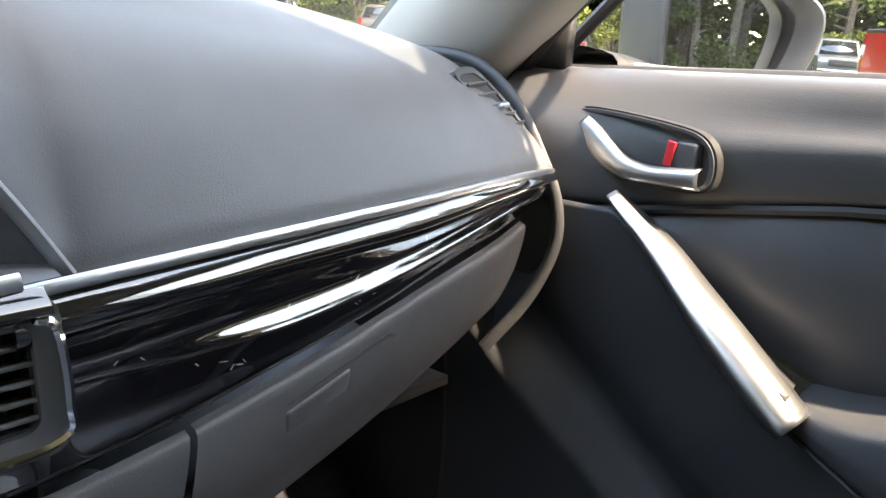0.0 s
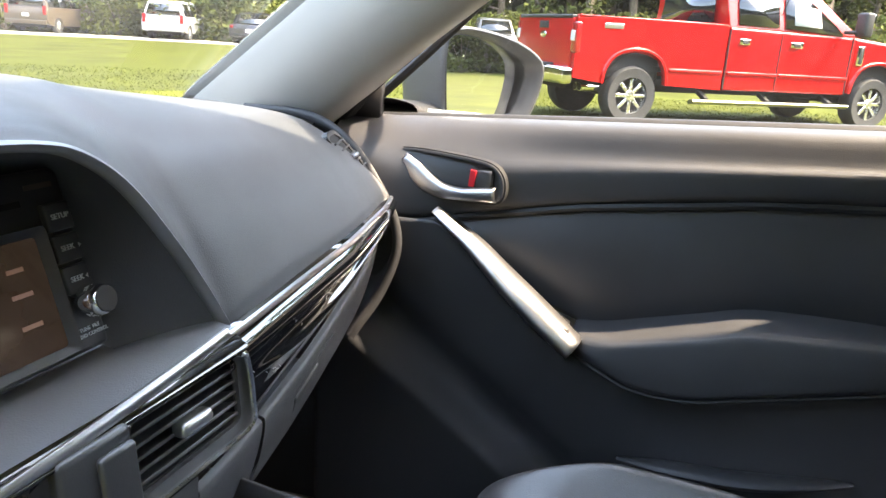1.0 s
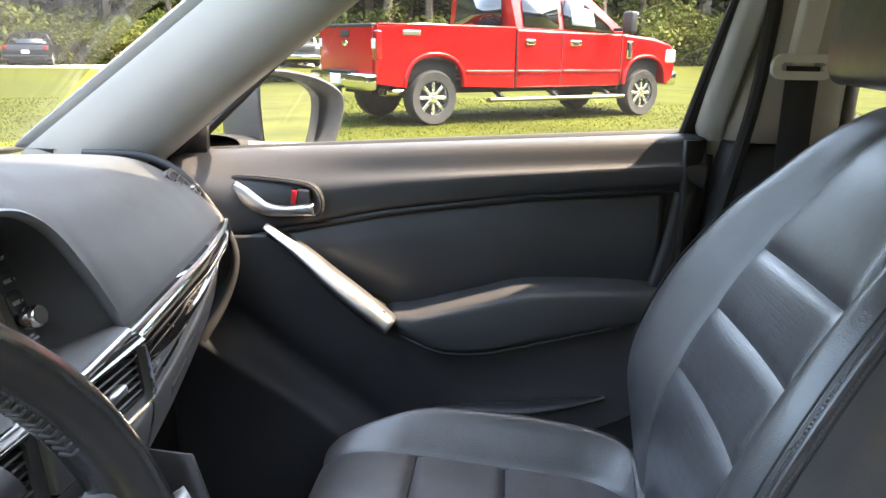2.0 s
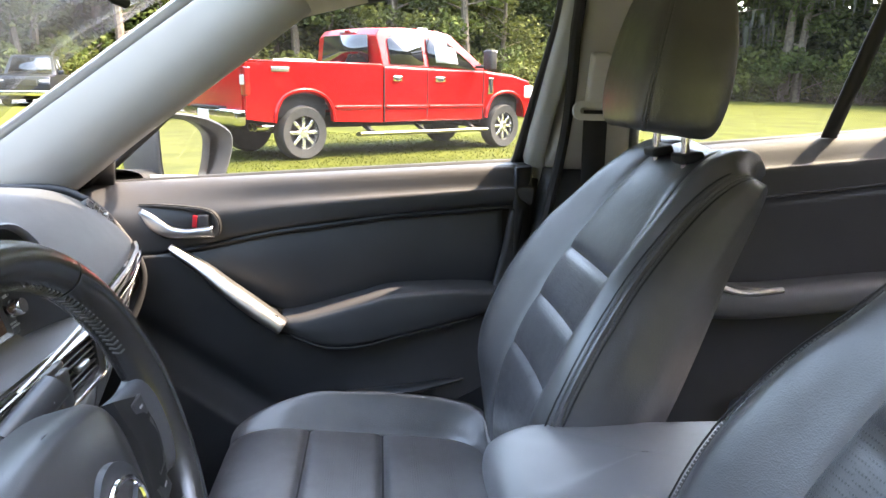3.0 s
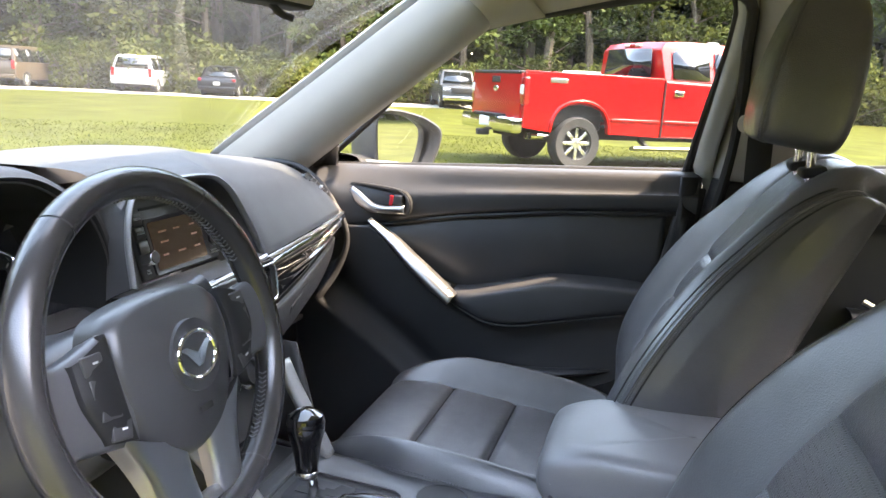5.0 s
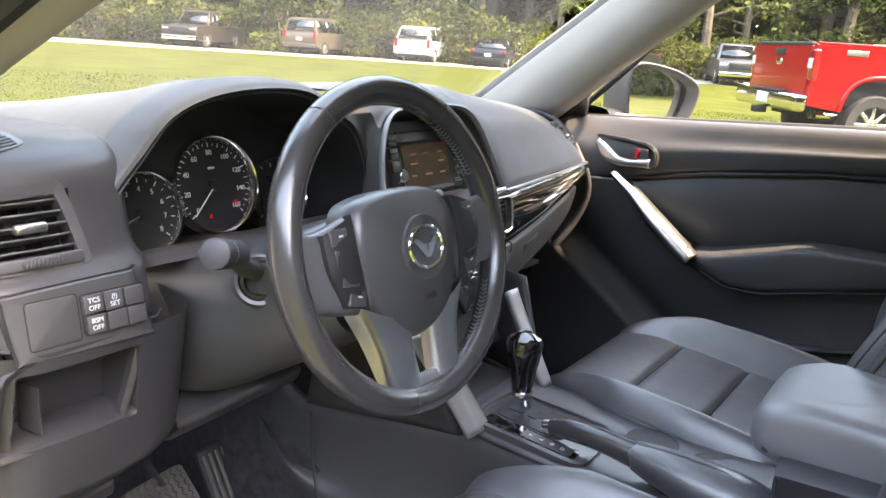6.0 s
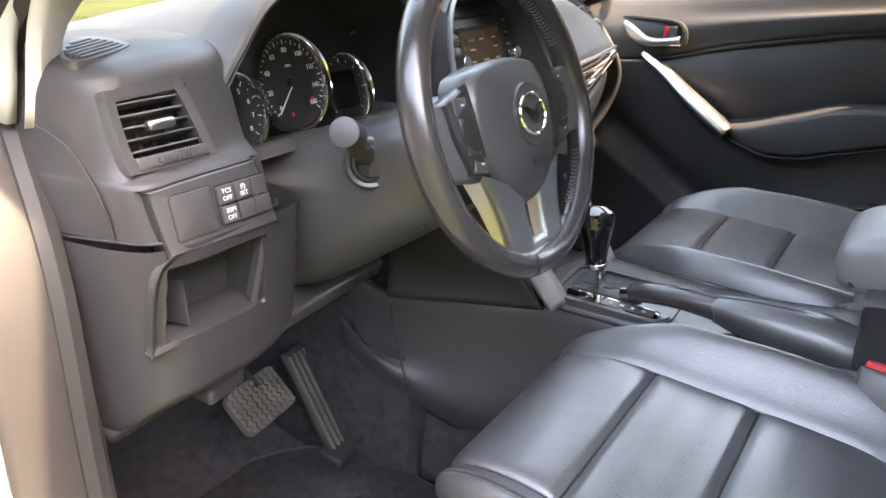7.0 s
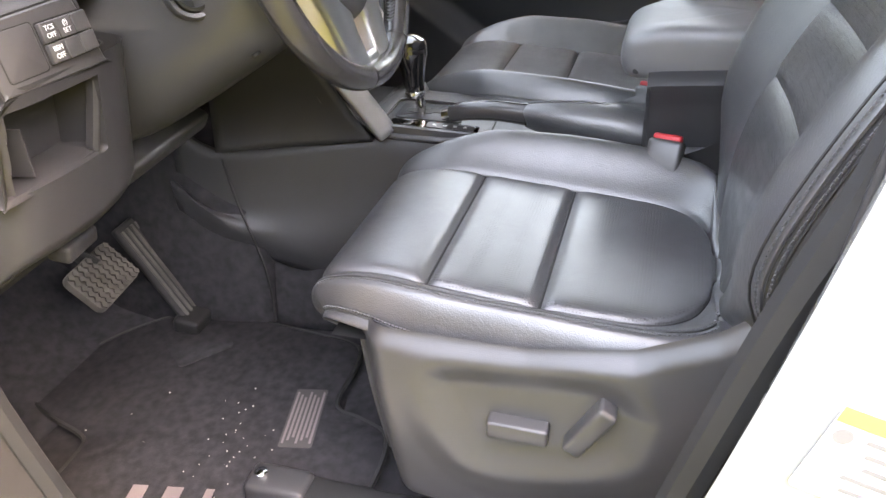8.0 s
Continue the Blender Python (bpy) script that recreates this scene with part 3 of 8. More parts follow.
def far_car(name, label, colour, at, heading, L, W, H, kind, tint=(0.02, 0.02, 0.022)):
    """A parked vehicle some way off. Local x is ahead, and the root stands on the ground."""
    root = thing(name, (0, 0, 0), label, {"pickup": "pickup truck", "suv": "car", "sedan": "car"}[kind], "vehicles parked along the lane")
    p = paint(name + "_paint", colour)
    h, r = W / 2, {"pickup": 0.39, "suv": 0.37, "sedan": 0.32}[kind]
    sill, belt = 0.32 if kind != "sedan" else 0.22, 0.58 * H
    b, f = -L / 2, L / 2
    wb = L * 0.29
    arch = lambda cx: [(cx - r * 1.2, sill), (cx - r * 1.0, sill + r * 0.75), (cx - r * 0.4, sill + r * 1.12), (cx + r * 0.4, sill + r * 1.12), (cx + r * 1.0, sill + r * 0.75), (cx + r * 1.2, sill)]
    low = [(b + 0.06, sill + 0.12), *arch(-wb), *arch(wb), (f - 0.05, sill + 0.12)]
    if kind == "pickup":
        up = [(f, belt * 0.75), (f - 0.12, belt - 0.03), (f - 1.35, belt + 0.06), (0.1, belt + 0.06), (-0.55, belt + 0.04), (b, belt + 0.04), (b - 0.02, sill + 0.4)]
        cab = [(f - 1.38, belt), (f - 1.9, H * 0.97), (f - 2.4, H), (-0.3, H * 0.985), (-0.52, belt)]
    elif kind == "suv":
        up = [(f, belt * 0.75), (f - 0.1, belt - 0.02), (f - 1.2, belt + 0.04), (b + 0.12, belt + 0.05), (b, belt * 0.9), (b - 0.03, sill + 0.35)]
        cab = [(f - 1.2, belt), (f - 1.95, H * 0.96), (f - 2.4, H), (b + 0.55, H * 0.985), (b + 0.28, H * 0.94), (b + 0.08, belt)]
    else:
        up = [(f, belt * 0.7), (f - 0.1, belt - 0.08), (f - 1.25, belt), (b + 0.9, belt + 0.04), (b + 0.1, belt + 0.03), (b, belt * 0.8)]
        cab = [(f - 1.25, belt - 0.02), (f - 2.05, H * 0.96), (f - 2.6, H), (b + 1.5, H * 0.97), (b + 0.62, belt)]
    part("body", side_body(low + up, h, 0.03, belt), p, root, bevel=0.04)
    part("cab", side_body(cab, h * 0.97, 0.2, belt), p, root, bevel=0.05)
    # glass set on the cab
    zl, zh = belt + 0.06, H * 0.93
    xa = cab[0][0] + (cab[1][0] - cab[0][0]) * 0.25
    xr = cab[-1][0]
    for s in (-1, 1):
        n = 3 if kind == "suv" else 2
        x0, x1 = xr + 0.18, xa - 0.15
        for i in range(n):
            u, v = x0 + (x1 - x0) * i / n + 0.03, x0 + (x1 - x0) * (i + 1) / n - 0.03
            cut = 0.45 if i == n - 1 else 0.0
            y0, y1 = h * 0.97, h * 0.97 * (1 - 0.2 * smoothstep(belt, belt + 0.7, zh))
            me = mesh([(u, s * (y0 + 0.008), zl), (v, s * (y0 + 0.008), zl), (v - cut, s * (y1 + 0.012), zh), (u, s * (y1 + 0.012), zh)], [(0, 1, 2, 3)], False)
            part("side_window", me, CARGLASS, root, thick=0.012)
        part("wing_mirror", box(0.12, 0.2, 0.16, pose(xa - 0.05, s * (h + 0.12), belt + 0.14), 0.03), p, root)
        part("headlamp", box(0.1, 0.34, 0.15, pose(f - 0.08, s * (h - 0.22), belt * 0.8), 0.02), LAMPCLEAR, root)
        part("tail_lamp", box(0.08, 0.16, 0.4 if kind != "sedan" else 0.14, pose(b + 0.01, s * (h - 0.12), belt * 0.92), 0.02), LAMPRED, root)
        for cx in (-wb, wb):
            wheel(root, cx, s * (h - 0.13), r, 0.24, s)
    def pane(nm, q0, q1, inset, out):
        (x0, z0), (x1, z1) = q0, q1
        k0, k1 = h * 0.8, h * 0.68
        d = Vector((z0 - z1, 0, x1 - x0)).normalized() * out
        part(nm, mesh([(x0 + d.x, -k0, z0 + d.z), (x0 + d.x, k0, z0 + d.z), (x1 + d.x, k1, z1 + d.z), (x1 + d.x, -k1, z1 + d.z)], [(0, 1, 2, 3)], False), CARGLASS, root, thick=0.012)
    lerp = lambda a, c, t: (a[0] + (c[0] - a[0]) * t, a[1] + (c[1] - a[1]) * t)
    pane("windscreen", lerp(cab[0], cab[1], 0.12), lerp(cab[0], cab[1], 0.92), 0, -0.012)
    pane("rear_window", lerp(cab[-1], cab[-2], 0.15), lerp(cab[-1], cab[-2], 0.9), 0, 0.03)
    part("front_bumper", box(0.14, W * 0.96, 0.2, pose(f, 0, sill + 0.16), 0.04), CHROME if kind == "pickup" else p, root)
    part("rear_bumper", box(0.14, W * 0.96, 0.18, pose(b - 0.02, 0, sill + 0.16), 0.04), CHROME if kind == "pickup" else p, root)
    part("grille", box(0.06, W * 0.55, 0.26, pose(f + 0.0, 0, belt * 0.78), 0.02), UNDER, root)
    part("number_plate", box(0.03, 0.31, 0.15, pose(b - 0.035, 0, belt * 0.72), 0.005), WHITEPRINT, root)
    part("underside", box(L * 0.9, W * 0.8, 0.18, pose(0, 0, sill + 0.02)), UNDER, root)
    root.matrix_basis = pose(at[0], at[1], rolling(*at) + 0.03, 0, 0, heading)
    return root


def polar(a, d):
    return (-1 + d * math.sin(radians(a)), -0.4 + d * math.cos(radians(a)))


far_car("pickup_truck", "bronze-brown crew-cab pickup with chrome bumper, parked on the lane", (0.030, 0.024, 0.018), polar(36.6, 45), 205, 5.6, 1.98, 1.9, "pickup")
far_car("estate_car", "tan full-size estate car seen from behind on the lane", (0.075, 0.058, 0.042), polar(44.6, 44), 20, 5.2, 1.98, 1.9, "suv")
far_car("off_roader", "white off-road car with dark windows parked on the lane", (0.36, 0.37, 0.38), polar(52.2, 42), 22, 4.9, 1.96, 1.78, "suv")
far_car("saloon_car", "black saloon car with red tail lamps parked on the lane", (0.008, 0.008, 0.010), polar(57.5, 41), 22, 4.8, 1.84, 1.46, "sedan")
far_car("black_pickup", "black pickup truck facing the field beside the woods", (0.008, 0.009, 0.011), polar(66.9, 36.5), 190, 5.7, 2.0, 1.95, "pickup")
far_car("grey_pickup", "grey pickup parked beyond the red truck", (0.05, 0.055, 0.06), polar(74.0, 41), 205, 5.6, 2.0, 1.9, "pickup")
far_car("white_van_car", "white off-road car parked behind the red truck", (0.74, 0.75, 0.75), polar(83.4, 30), 7, 4.9, 1.9, 1.93, "suv")

# ---- the red pickup beside the car ----
REDPAINT = paint("red_truck_paint", (0.36, 0.0015, 0.003))


def red_truck():
    """Local x ahead, y to its left, origin on the ground under the rear wheel of its right side."""
    root = thing("red_pickup_truck", (0, 0, 0), "bright red crew-cab pickup truck on tall tyres, parked on the grass", "pickup truck")
    W = 1.98
    r = 0.415
    wb = 4.10
    # near side is y = 0, far side y = W
    def hull(name, prof, y0, y1, tuck, z0, material=REDPAINT, bevel=0.03):
        me = side_body(prof, (y1 - y0) / 2, tuck, z0)
        me.transform(Matrix.Translation((0, (y0 + y1) / 2, 0)))
        return part(name, me, material, root, bevel=bevel)
    arch = lambda cx, g=1.0: [(cx - 0.53 * g, 0.58), (cx - 0.50 * g, 0.76), (cx - 0.40 * g, 0.93), (cx - 0.22 * g, 1.03), (cx, 1.06), (cx + 0.22 * g, 1.03), (cx + 0.40 * g, 0.93), (cx + 0.50 * g, 0.76), (cx + 0.53 * g, 0.58)]
    # load bed: two sides, tailgate, front wall, floor
    side = [(-0.98, 0.64), *arch(0.0), (1.42, 0.55), (1.42, 1.47), (0.6, 1.475), (-0.4, 1.465), (-0.98, 1.44)]
    for y0, y1 in ((0, 0.09), (W - 0.09, W)):
        hull("bed_side", side, y0, y1, 0.0, 9)
    tg = part("tailgate", box(0.08, W - 0.2, 0.80, pose(-0.97, W / 2, 1.04), 0.02), REDPAINT, root)
    part("tailgate_spoiler", box(0.13, W - 0.22, 0.05, pose(-0.96, W / 2, 1.455), 0.015), BLACK, root)
    part("tailgate_emblem", lathe([(0.001, 0.01), (0.09, 0.008), (0.1, 0)], 24, pose(-1.015, W / 2, 1.2, 0, -90, 0) @ Matrix.Diagonal((0.5, 1, 1, 1))), CHROME, tg)
    part("tailgate_handle", box(0.03, 0.3, 0.1, pose(-1.01, W / 2, 1.34), 0.01), BLACK, tg)
    part("bed_floor", box(2.3, W - 0.18, 0.08, pose(0.22, W / 2, 0.80)), UNDER, root)
    part("bed_front_wall", box(0.06, W - 0.18, 0.66, pose(1.38, W / 2, 1.13)), REDPAINT, root)
    for y in (0.045, W - 0.045):
        part("bed_rail_cap", box(2.36, 0.10, 0.02, pose(0.22, y, 1.474), 0.008), REDPAINT, root)
    # cab
    cablow = [(1.47, 0.55), (3.52, 0.55), (3.56, 1.0), (3.55, 1.44), (1.47, 1.47)]
    hull("cab_lower", cablow, 0, W, 0.0, 9)
    cabup = [(1.44, 1.45), (1.40, 1.95), (1.50, 2.06), (2.0, 2.10), (2.75, 2.085), (2.95, 2.04), (3.60, 1.44)]
    hull("cab_upper", cabup, 0.02, W - 0.02, 0.16, 1.45)
    # front: bonnet and wings
    front = [(3.55, 0.58), *arch(wb, 1.0), (4.78, 0.62), (4.86, 0.75), (4.85, 1.12), (4.74, 1.27), (4.3, 1.37), (3.55, 1.43)]
    hull("front_wing", front, 0, W, 0.0, 9)
    # body crease and lower moulding on the near side
    for x0, x1 in ((0.55, 1.40), (1.49, 2.40), (2.44, 3.50)):
        part("side_crease", box(x1 - x0, 0.03, 0.05, pose((x0 + x1) / 2, -0.008, 0.80), 0.012), REDPAINT, root)
    # doors with seams, handles and glass
    t = lambda z: 0.02 + 0.16 * smoothstep(1.45, 2.15, z) * (W - 0.04) / 2
    def pane(name, pts, material, off=0.012):
        me = mesh([(x, t(z) - off, z) for x, z in pts], [tuple(range(len(pts)))], False)
        return part(name, me, material, root, thick=0.012)
    pane("rear_door_window", [(1.60, 1.50), (2.33, 1.49), (2.33, 1.94), (1.72, 1.96), (1.60, 1.90)], CARGLASS)
    pane("front_door_window", [(2.45, 1.49), (3.36, 1.44), (3.22, 1.58), (2.86, 1.90), (2.45, 1.94)], CARGLASS)
    pane("window_sticker", [(2.60, 1.55), (3.0, 1.53), (2.98, 1.80), (2.62, 1.84)], WHITEPRINT, 0.022)
    for x in (1.455, 2.40, 3.50):
        part("door_seam", box(0.014, 0.012, 0.86, pose(x, -0.004, 1.0)), BLACK, root)
    part("door_seam", box(0.014, 0.012, 0.5, pose(2.40, t(1.72) - 0.005, 1.72, 20, 0, 0)), BLACK, root)
    for x in (1.72, 2.66):
        h = part("door_handle", box(0.19, 0.05, 0.09, pose(x, -0.012, 1.26), 0.015), CHROME, root)
        part("handle_recess", box(0.1, 0.02, 0.05, pose(x, -0.034, 1.255), 0.008), BLACK, h)
    # rear window of the cab
    part("rear_window", mesh([(1.36, 0.3, 1.50), (1.36, W - 0.3, 1.50), (1.375, W - 0.36, 1.97), (1.375, 0.36, 1.97)], [(0, 1, 2, 3)], False), CARGLASS, root, thick=0.012)
    part("windscreen", mesh([(3.60, 0.2, 1.46), (3.60, W - 0.2, 1.46), (2.99, W - 0.32, 2.04), (2.99, 0.32, 2.04)], [(0, 1, 2, 3)], False), CARGLASS, root, thick=0.012)
    for y, c in ((W / 2 - 0.16, LAMPCLEAR), (W / 2, LAMPRED), (W / 2 + 0.16, LAMPCLEAR)):
        part("roof_lamp", box(0.05, 0.14, 0.045, pose(1.43, y, 2.03), 0.01), c, root)
    for y in (0.5, 0.85, 1.15, 1.5):
        part("marker_lamp", box(0.16, 0.09, 0.05, pose(2.72 - 0.1 * abs(y - 1), y, 2.12), 0.02), LAMPCLEAR, root)
    # towing mirror
    arm = part("mirror_arm", box(0.07, 0.22, 0.06, pose(3.36, -0.10, 1.50), 0.02), BLACK, root)
    mh = part("wing_mirror", box(0.13, 0.22, 0.36, pose(3.42, -0.26, 1.62), 0.04), BLACK, root)
    part("mirror_cap", box(0.06, 0.2, 0.2, pose(3.48, -0.26, 1.68), 0.025), CHROME, mh)
    part("wing_vent", box(0.13, 0.03, 0.30, pose(3.66, -0.012, 1.16), 0.01), CHROME, root)
    part("vent_insert", box(0.07, 0.03, 0.24, pose(3.66, -0.02, 1.16), 0.01), BLACK, root)
    # lamps
    for y in (0.03, W - 0.03):
        tl = part("tail_lamp", box(0.10, 0.16, 0.42, pose(-0.955, y + (0.04 if y < 1 else -0.04), 1.18), 0.025), LAMPRED, root)
        part("reverse_lamp", box(0.04, 0.12, 0.14, pose(-0.995, y + (0.04 if y < 1 else -0.04), 1.2), 0.01), LAMPCLEAR, tl)
        part("headlamp", box(0.28, 0.22, 0.26, pose(4.74, y + (0.06 if y < 1 else -0.06), 1.06), 0.05), LAMPCLEAR, root)
    part("front_grille", box(0.12, 1.3, 0.5, pose(4.82, W / 2, 0.98), 0.04), CHROME, root)
    part("front_bumper", box(0.24, W, 0.26, pose(4.86, W / 2, 0.66), 0.06), CHROME, root)
    rb = part("rear_bumper", box(0.20, W + 0.02, 0.24, pose(-1.08, W / 2, 0.66), 0.05), CHROME, root)
    part("bumper_step", box(0.16, 0.9, 0.03, pose(-1.10, W / 2, 0.795), 0.01), BLACK, rb)
    part("number_plate", box(0.02, 0.31, 0.15, pose(-1.19, W / 2, 0.68), 0.005), WHITEPRINT, rb)
    part("tow_hitch", box(0.2, 0.12, 0.1, pose(-1.2, W / 2, 0.5), 0.02), UNDER, root)
    for y in (0.26, 0.40):
        part("exhaust_tip", tube([(-0.3, y, 0.50), (-0.72, y, 0.50)], 0.062, 14), CHROME, root)
        part("exhaust_mouth", lathe([(0.001, 0.004), (0.052, 0.004), (0.052, 0.0)], 14, pose(-0.722, y, 0.50, 0, -90, 0)), UNDER, root)
    part("chassis", box(5.4, 0.9, 0.2, pose(1.9, W / 2, 0.55)), UNDER, root)
    part("axle", tube([(0, 0.2, 0.42), (0, W - 0.2, 0.42)], 0.07, 10), UNDER, root)
    part("axle", tube([(wb, 0.2, 0.42), (wb, W - 0.2, 0.42)], 0.07, 10), UNDER, root)
    # dark liners in the wheel arches
    for cx in (0, wb):
        part("arch_liner", box(0.98, 0.5, 0.46, pose(cx, 0.36, 0.82), 0.1), UNDER, root)
        part("arch_liner", box(0.98, 0.5, 0.46, pose(cx, W - 0.36, 0.82), 0.1), UNDER, root)
        g = arch(cx)
        part("arch_lip", tube([(x, -0.01, z) for x, z in g], 0.03, 6, 24), REDPAINT, root)
        wheel(root, cx, 0.15, r, 0.29, -1)
        wheel(root, cx, W - 0.15, r, 0.29, 1)
    # running board
    part("running_board", tube([(0.95, -0.03, 0.37), (3.55, -0.03, 0.37)], (0.075, 0.035), 12), SILVER, root)
    for x in (1.2, 2.3, 3.3):
        part("step_bracket", box(0.06, 0.25, 0.06, pose(x, 0.08, 0.45, 25, 0, 0)), UNDER, root)
    part("side_badge", box(0.3, 0.008, 0.07, pose(-0.42, -0.006, 1.36), 0.003), SILVER, root, "raised badge bar")
    # long wheelbase: the bed and the front doors are drawn out
    done = set()
    for ob in root.children_recursive:
        if ob.data in done:
            continue
        done.add(ob.data)
        for v in ob.data.vertices:
            v.co.x += 0.07 * min(1, max(0, (v.co.x - 0.6) / 0.8)) + 0.30 * min(1, max(0, v.co.x - 2.6))
    f = Vector((0.6104, -0.7920, 0))
    l = Vector((0.7920, 0.6104, 0))
    root.matrix_basis = Matrix(((f.x, l.x, 0, 11.0), (f.y, l.y, 0, 0.964), (0, 0, 1, rolling(11.0, 0.96)), (0, 0, 0, 1)))
    return root


red_truck()

# ---- the car's shell: floor, pillars, roof, windows ----
def side_x(z):
    """The plane of the side windows."""
    return 0.775 - 0.37 * (z - 1.1)


body = thing("car_body", (0, 0, 0.2), "white car body shell with open driver's doorway", "car", kind="structure")


mat_print = mat("dark_print", (0.20, 0.20, 0.21), 0.6)


def build_shell():
    # floor and bulkhead
    part("floor_pan", box(1.44, 2.6, 0.06, pose(0, -0.45, 0.30), 0.01), CARPET, body)
    part("toe_board", loft([[(x, 0.50, 0.33), (x, 0.62, 0.38), (x, 0.80, 0.60), (x, 0.90, 1.02)] for x in (-0.72, 0, 0.72)], 3, 14), CARPET, body, thick=0.02)
    part("engine_bay_wall", box(1.5, 0.04, 0.75, pose(0, 1.02, 0.70)), BLACK, body)
    part("transmission_tunnel", loft([[(-w - 0.02, y, 0.33), (-w, y, h - 0.12), (-w + 0.06, y, h), (w - 0.06, y, h), (w, y, h - 0.12), (w + 0.02, y, 0.33)] for y, w, h in ((0.85, 0.25, 0.74), (0.45, 0.225, 0.66), (0.30, 0.205, 0.60), (0.12, 0.17, 0.52), (-1.2, 0.15, 0.50))], 24, 24), CARPET, body, thick=0.02)
    # side sills and outer skin
    for s in (-1, 1):
        part("door_sill", loft([[(s * 0.70, y, 0.33), (s * 0.706, y, 0.405), (s * 0.74, y, 0.425), (s * 0.80, y, 0.41), (s * 0.83, y, 0.34), (s * 0.82, y, 0.22)] for y in (0.55, 0.0, -0.62, -1.6)], 4, 16), BODY_WHITE, body, thick=0.015)
        back = 0.0 if s > 0 else 0.130
        jamb_y = lambda z: 0.452 if s > 0 else float(np.interp(z, [0.46, 0.62, 0.72, 0.905, 1.02, 1.06], [0.262, 0.297, 0.309, 0.332, 0.384, 0.402]))
        part("door_jamb", loft([[(s * 0.750, jamb_y(z) + 0.012, z), (s * 0.79, jamb_y(z), z), (s * 0.83, jamb_y(z) - 0.004, z), (s * 0.885, jamb_y(z), z)] for z in (0.36, 0.5, 0.62, 0.72, 0.85, 0.95, 1.05)], 24, 10), BODY_WHITE, body, "white painted hinge pillar", thick=0.008)
        part("kick_panel", loft([[(s * 0.70, 0.78, z), (s * 0.71, 0.60, z), (s * 0.72, 0.42, z), (s * 0.728, 0.36 - back * 0.3, z)] for z in (0.34, 0.6, 0.9)], 4, 12), PLASTIC, body, thick=0.012)
        part("front_wing", loft([[(s * 0.86, 0.42, z), (s * 0.90, 0.8, z), (s * 0.90, 1.4, z), (s * 0.84, 1.9, z)] for z in (0.3, 0.65, 0.95)], 4, 10), BODY_WHITE, body, thick=0.02)
    part("bonnet", loft([[(x, 1.02, 1.05 - 0.05 * abs(x)), (x * 1.02, 1.4, 1.02 - 0.06 * abs(x)), (x * 0.98, 1.9, 0.90 - 0.06 * abs(x))] for x in (-0.86, -0.4, 0, 0.4, 0.86)], 16, 12), BODY_WHITE, body, thick=0.01)
    part("cowl", loft([[(x, 0.93 - 0.35 * x * x, 1.075), (x, 0.99 - 0.35 * x * x, 1.06), (x, 1.08 - 0.35 * x * x, 1.05)] for x in (-0.78, -0.4, 0, 0.4, 0.78)], 16, 6), BLACK, body, thick=0.008)
    # windscreen
    foot = [(-0.76, 0.71), (-0.5, 0.865), (0, 0.945), (0.5, 0.865), (0.76, 0.71)]
    head = [(-0.53, 0.03), (-0.34, 0.062), (0, 0.08), (0.34, 0.062), (0.53, 0.03)]
    part("windscreen", loft([[(a[0], a[1], 1.09), ((a[0] + b[0]) / 2, (a[1] + b[1]) / 2 + 0.02, 1.325), (b[0], b[1], 1.515)] for a, b in zip(foot, head)], 20, 14), WSGLASS, body)
    # roof and headliner
    crown = lambda x, y: 1.515 + 0.075 * (1 - (x / 0.60) ** 2) + 0.05 * (smoothstep(0.1, -0.45, y) - 0.6 * smoothstep(-1.0, -2.0, y))
    xs = (-0.57, -0.45, -0.25, 0, 0.25, 0.45, 0.57)
    ys = lambda x: (0.07 - 0.15 * x * x, -0.2, -0.6, -1.1, -1.7)
    part("headliner", loft([[(x * (0.91 + 0.09 * smoothstep(0.05, -0.3, y)), y, crown(x, y)) for y in ys(x)] for x in xs], 22, 22), CREAM, body, "cream woven headliner", thick=0.006)
    part("roof_panel", loft([[(x * 1.06, y - 0.05 * smoothstep(-0.3, 0.0, y), crown(x, y) + 0.05 - 0.022 * smoothstep(-0.3, 0.0, y)) for y in ys(x)] for x in xs], 16, 16), BODY_WHITE, body, thick=0.01)
    for s in (-1, 1):
        # cant rail above the doors
        rail = []
        for y, w, z in ((-0.012, 0.586, 1.403), (-0.13, 0.602, 1.434), (-0.25, 0.614, 1.461), (-0.36, 0.624, 1.480), (-0.46, 0.630, 1.494), (-0.75, 0.63, 1.505), (-1.15, 0.632, 1.495), (-1.35, 0.64, 1.47)):
            rail.append([(s * w, y, z), (s * (w - 0.012), y, z + 0.012), (s * (w - 0.05), y, z + 0.045), (s * min(0.565, w - 0.062), y, max(z + 0.06, crown(min(0.565, w - 0.062), y) + 0.002))])
        part("roof_rail_trim", loft(rail, 22, 10), CREAM, body, thick=0.006)
        part("roof_side", loft([[(s * (abs(q[0][0]) + 0.012), q[0][1], q[0][2] + 0.005), (s * (abs(q[0][0]) + 0.085), q[0][1], q[0][2] + 0.012), (s * (abs(q[0][0]) + 0.080), q[0][1], q[0][2] + 0.05), (s * (abs(q[3][0]) + 0.03), q[0][1], q[3][2] + 0.06)] for q in rail], 20, 8), BODY_WHITE, body, thick=0.01)
        # A pillar
        W = [(0.722, 0.69, 1.068), (0.700, 0.625, 1.110), (0.610, 0.330, 1.297), (0.560, 0.172, 1.397), (0.522, 0.045, 1.476)]
        E = [(0.752, 0.482, 1.04), (0.69, 0.297, 1.178), (0.645, 0.169, 1.266), (0.61, 0.062, 1.34), (0.585, -0.024, 1.401)]
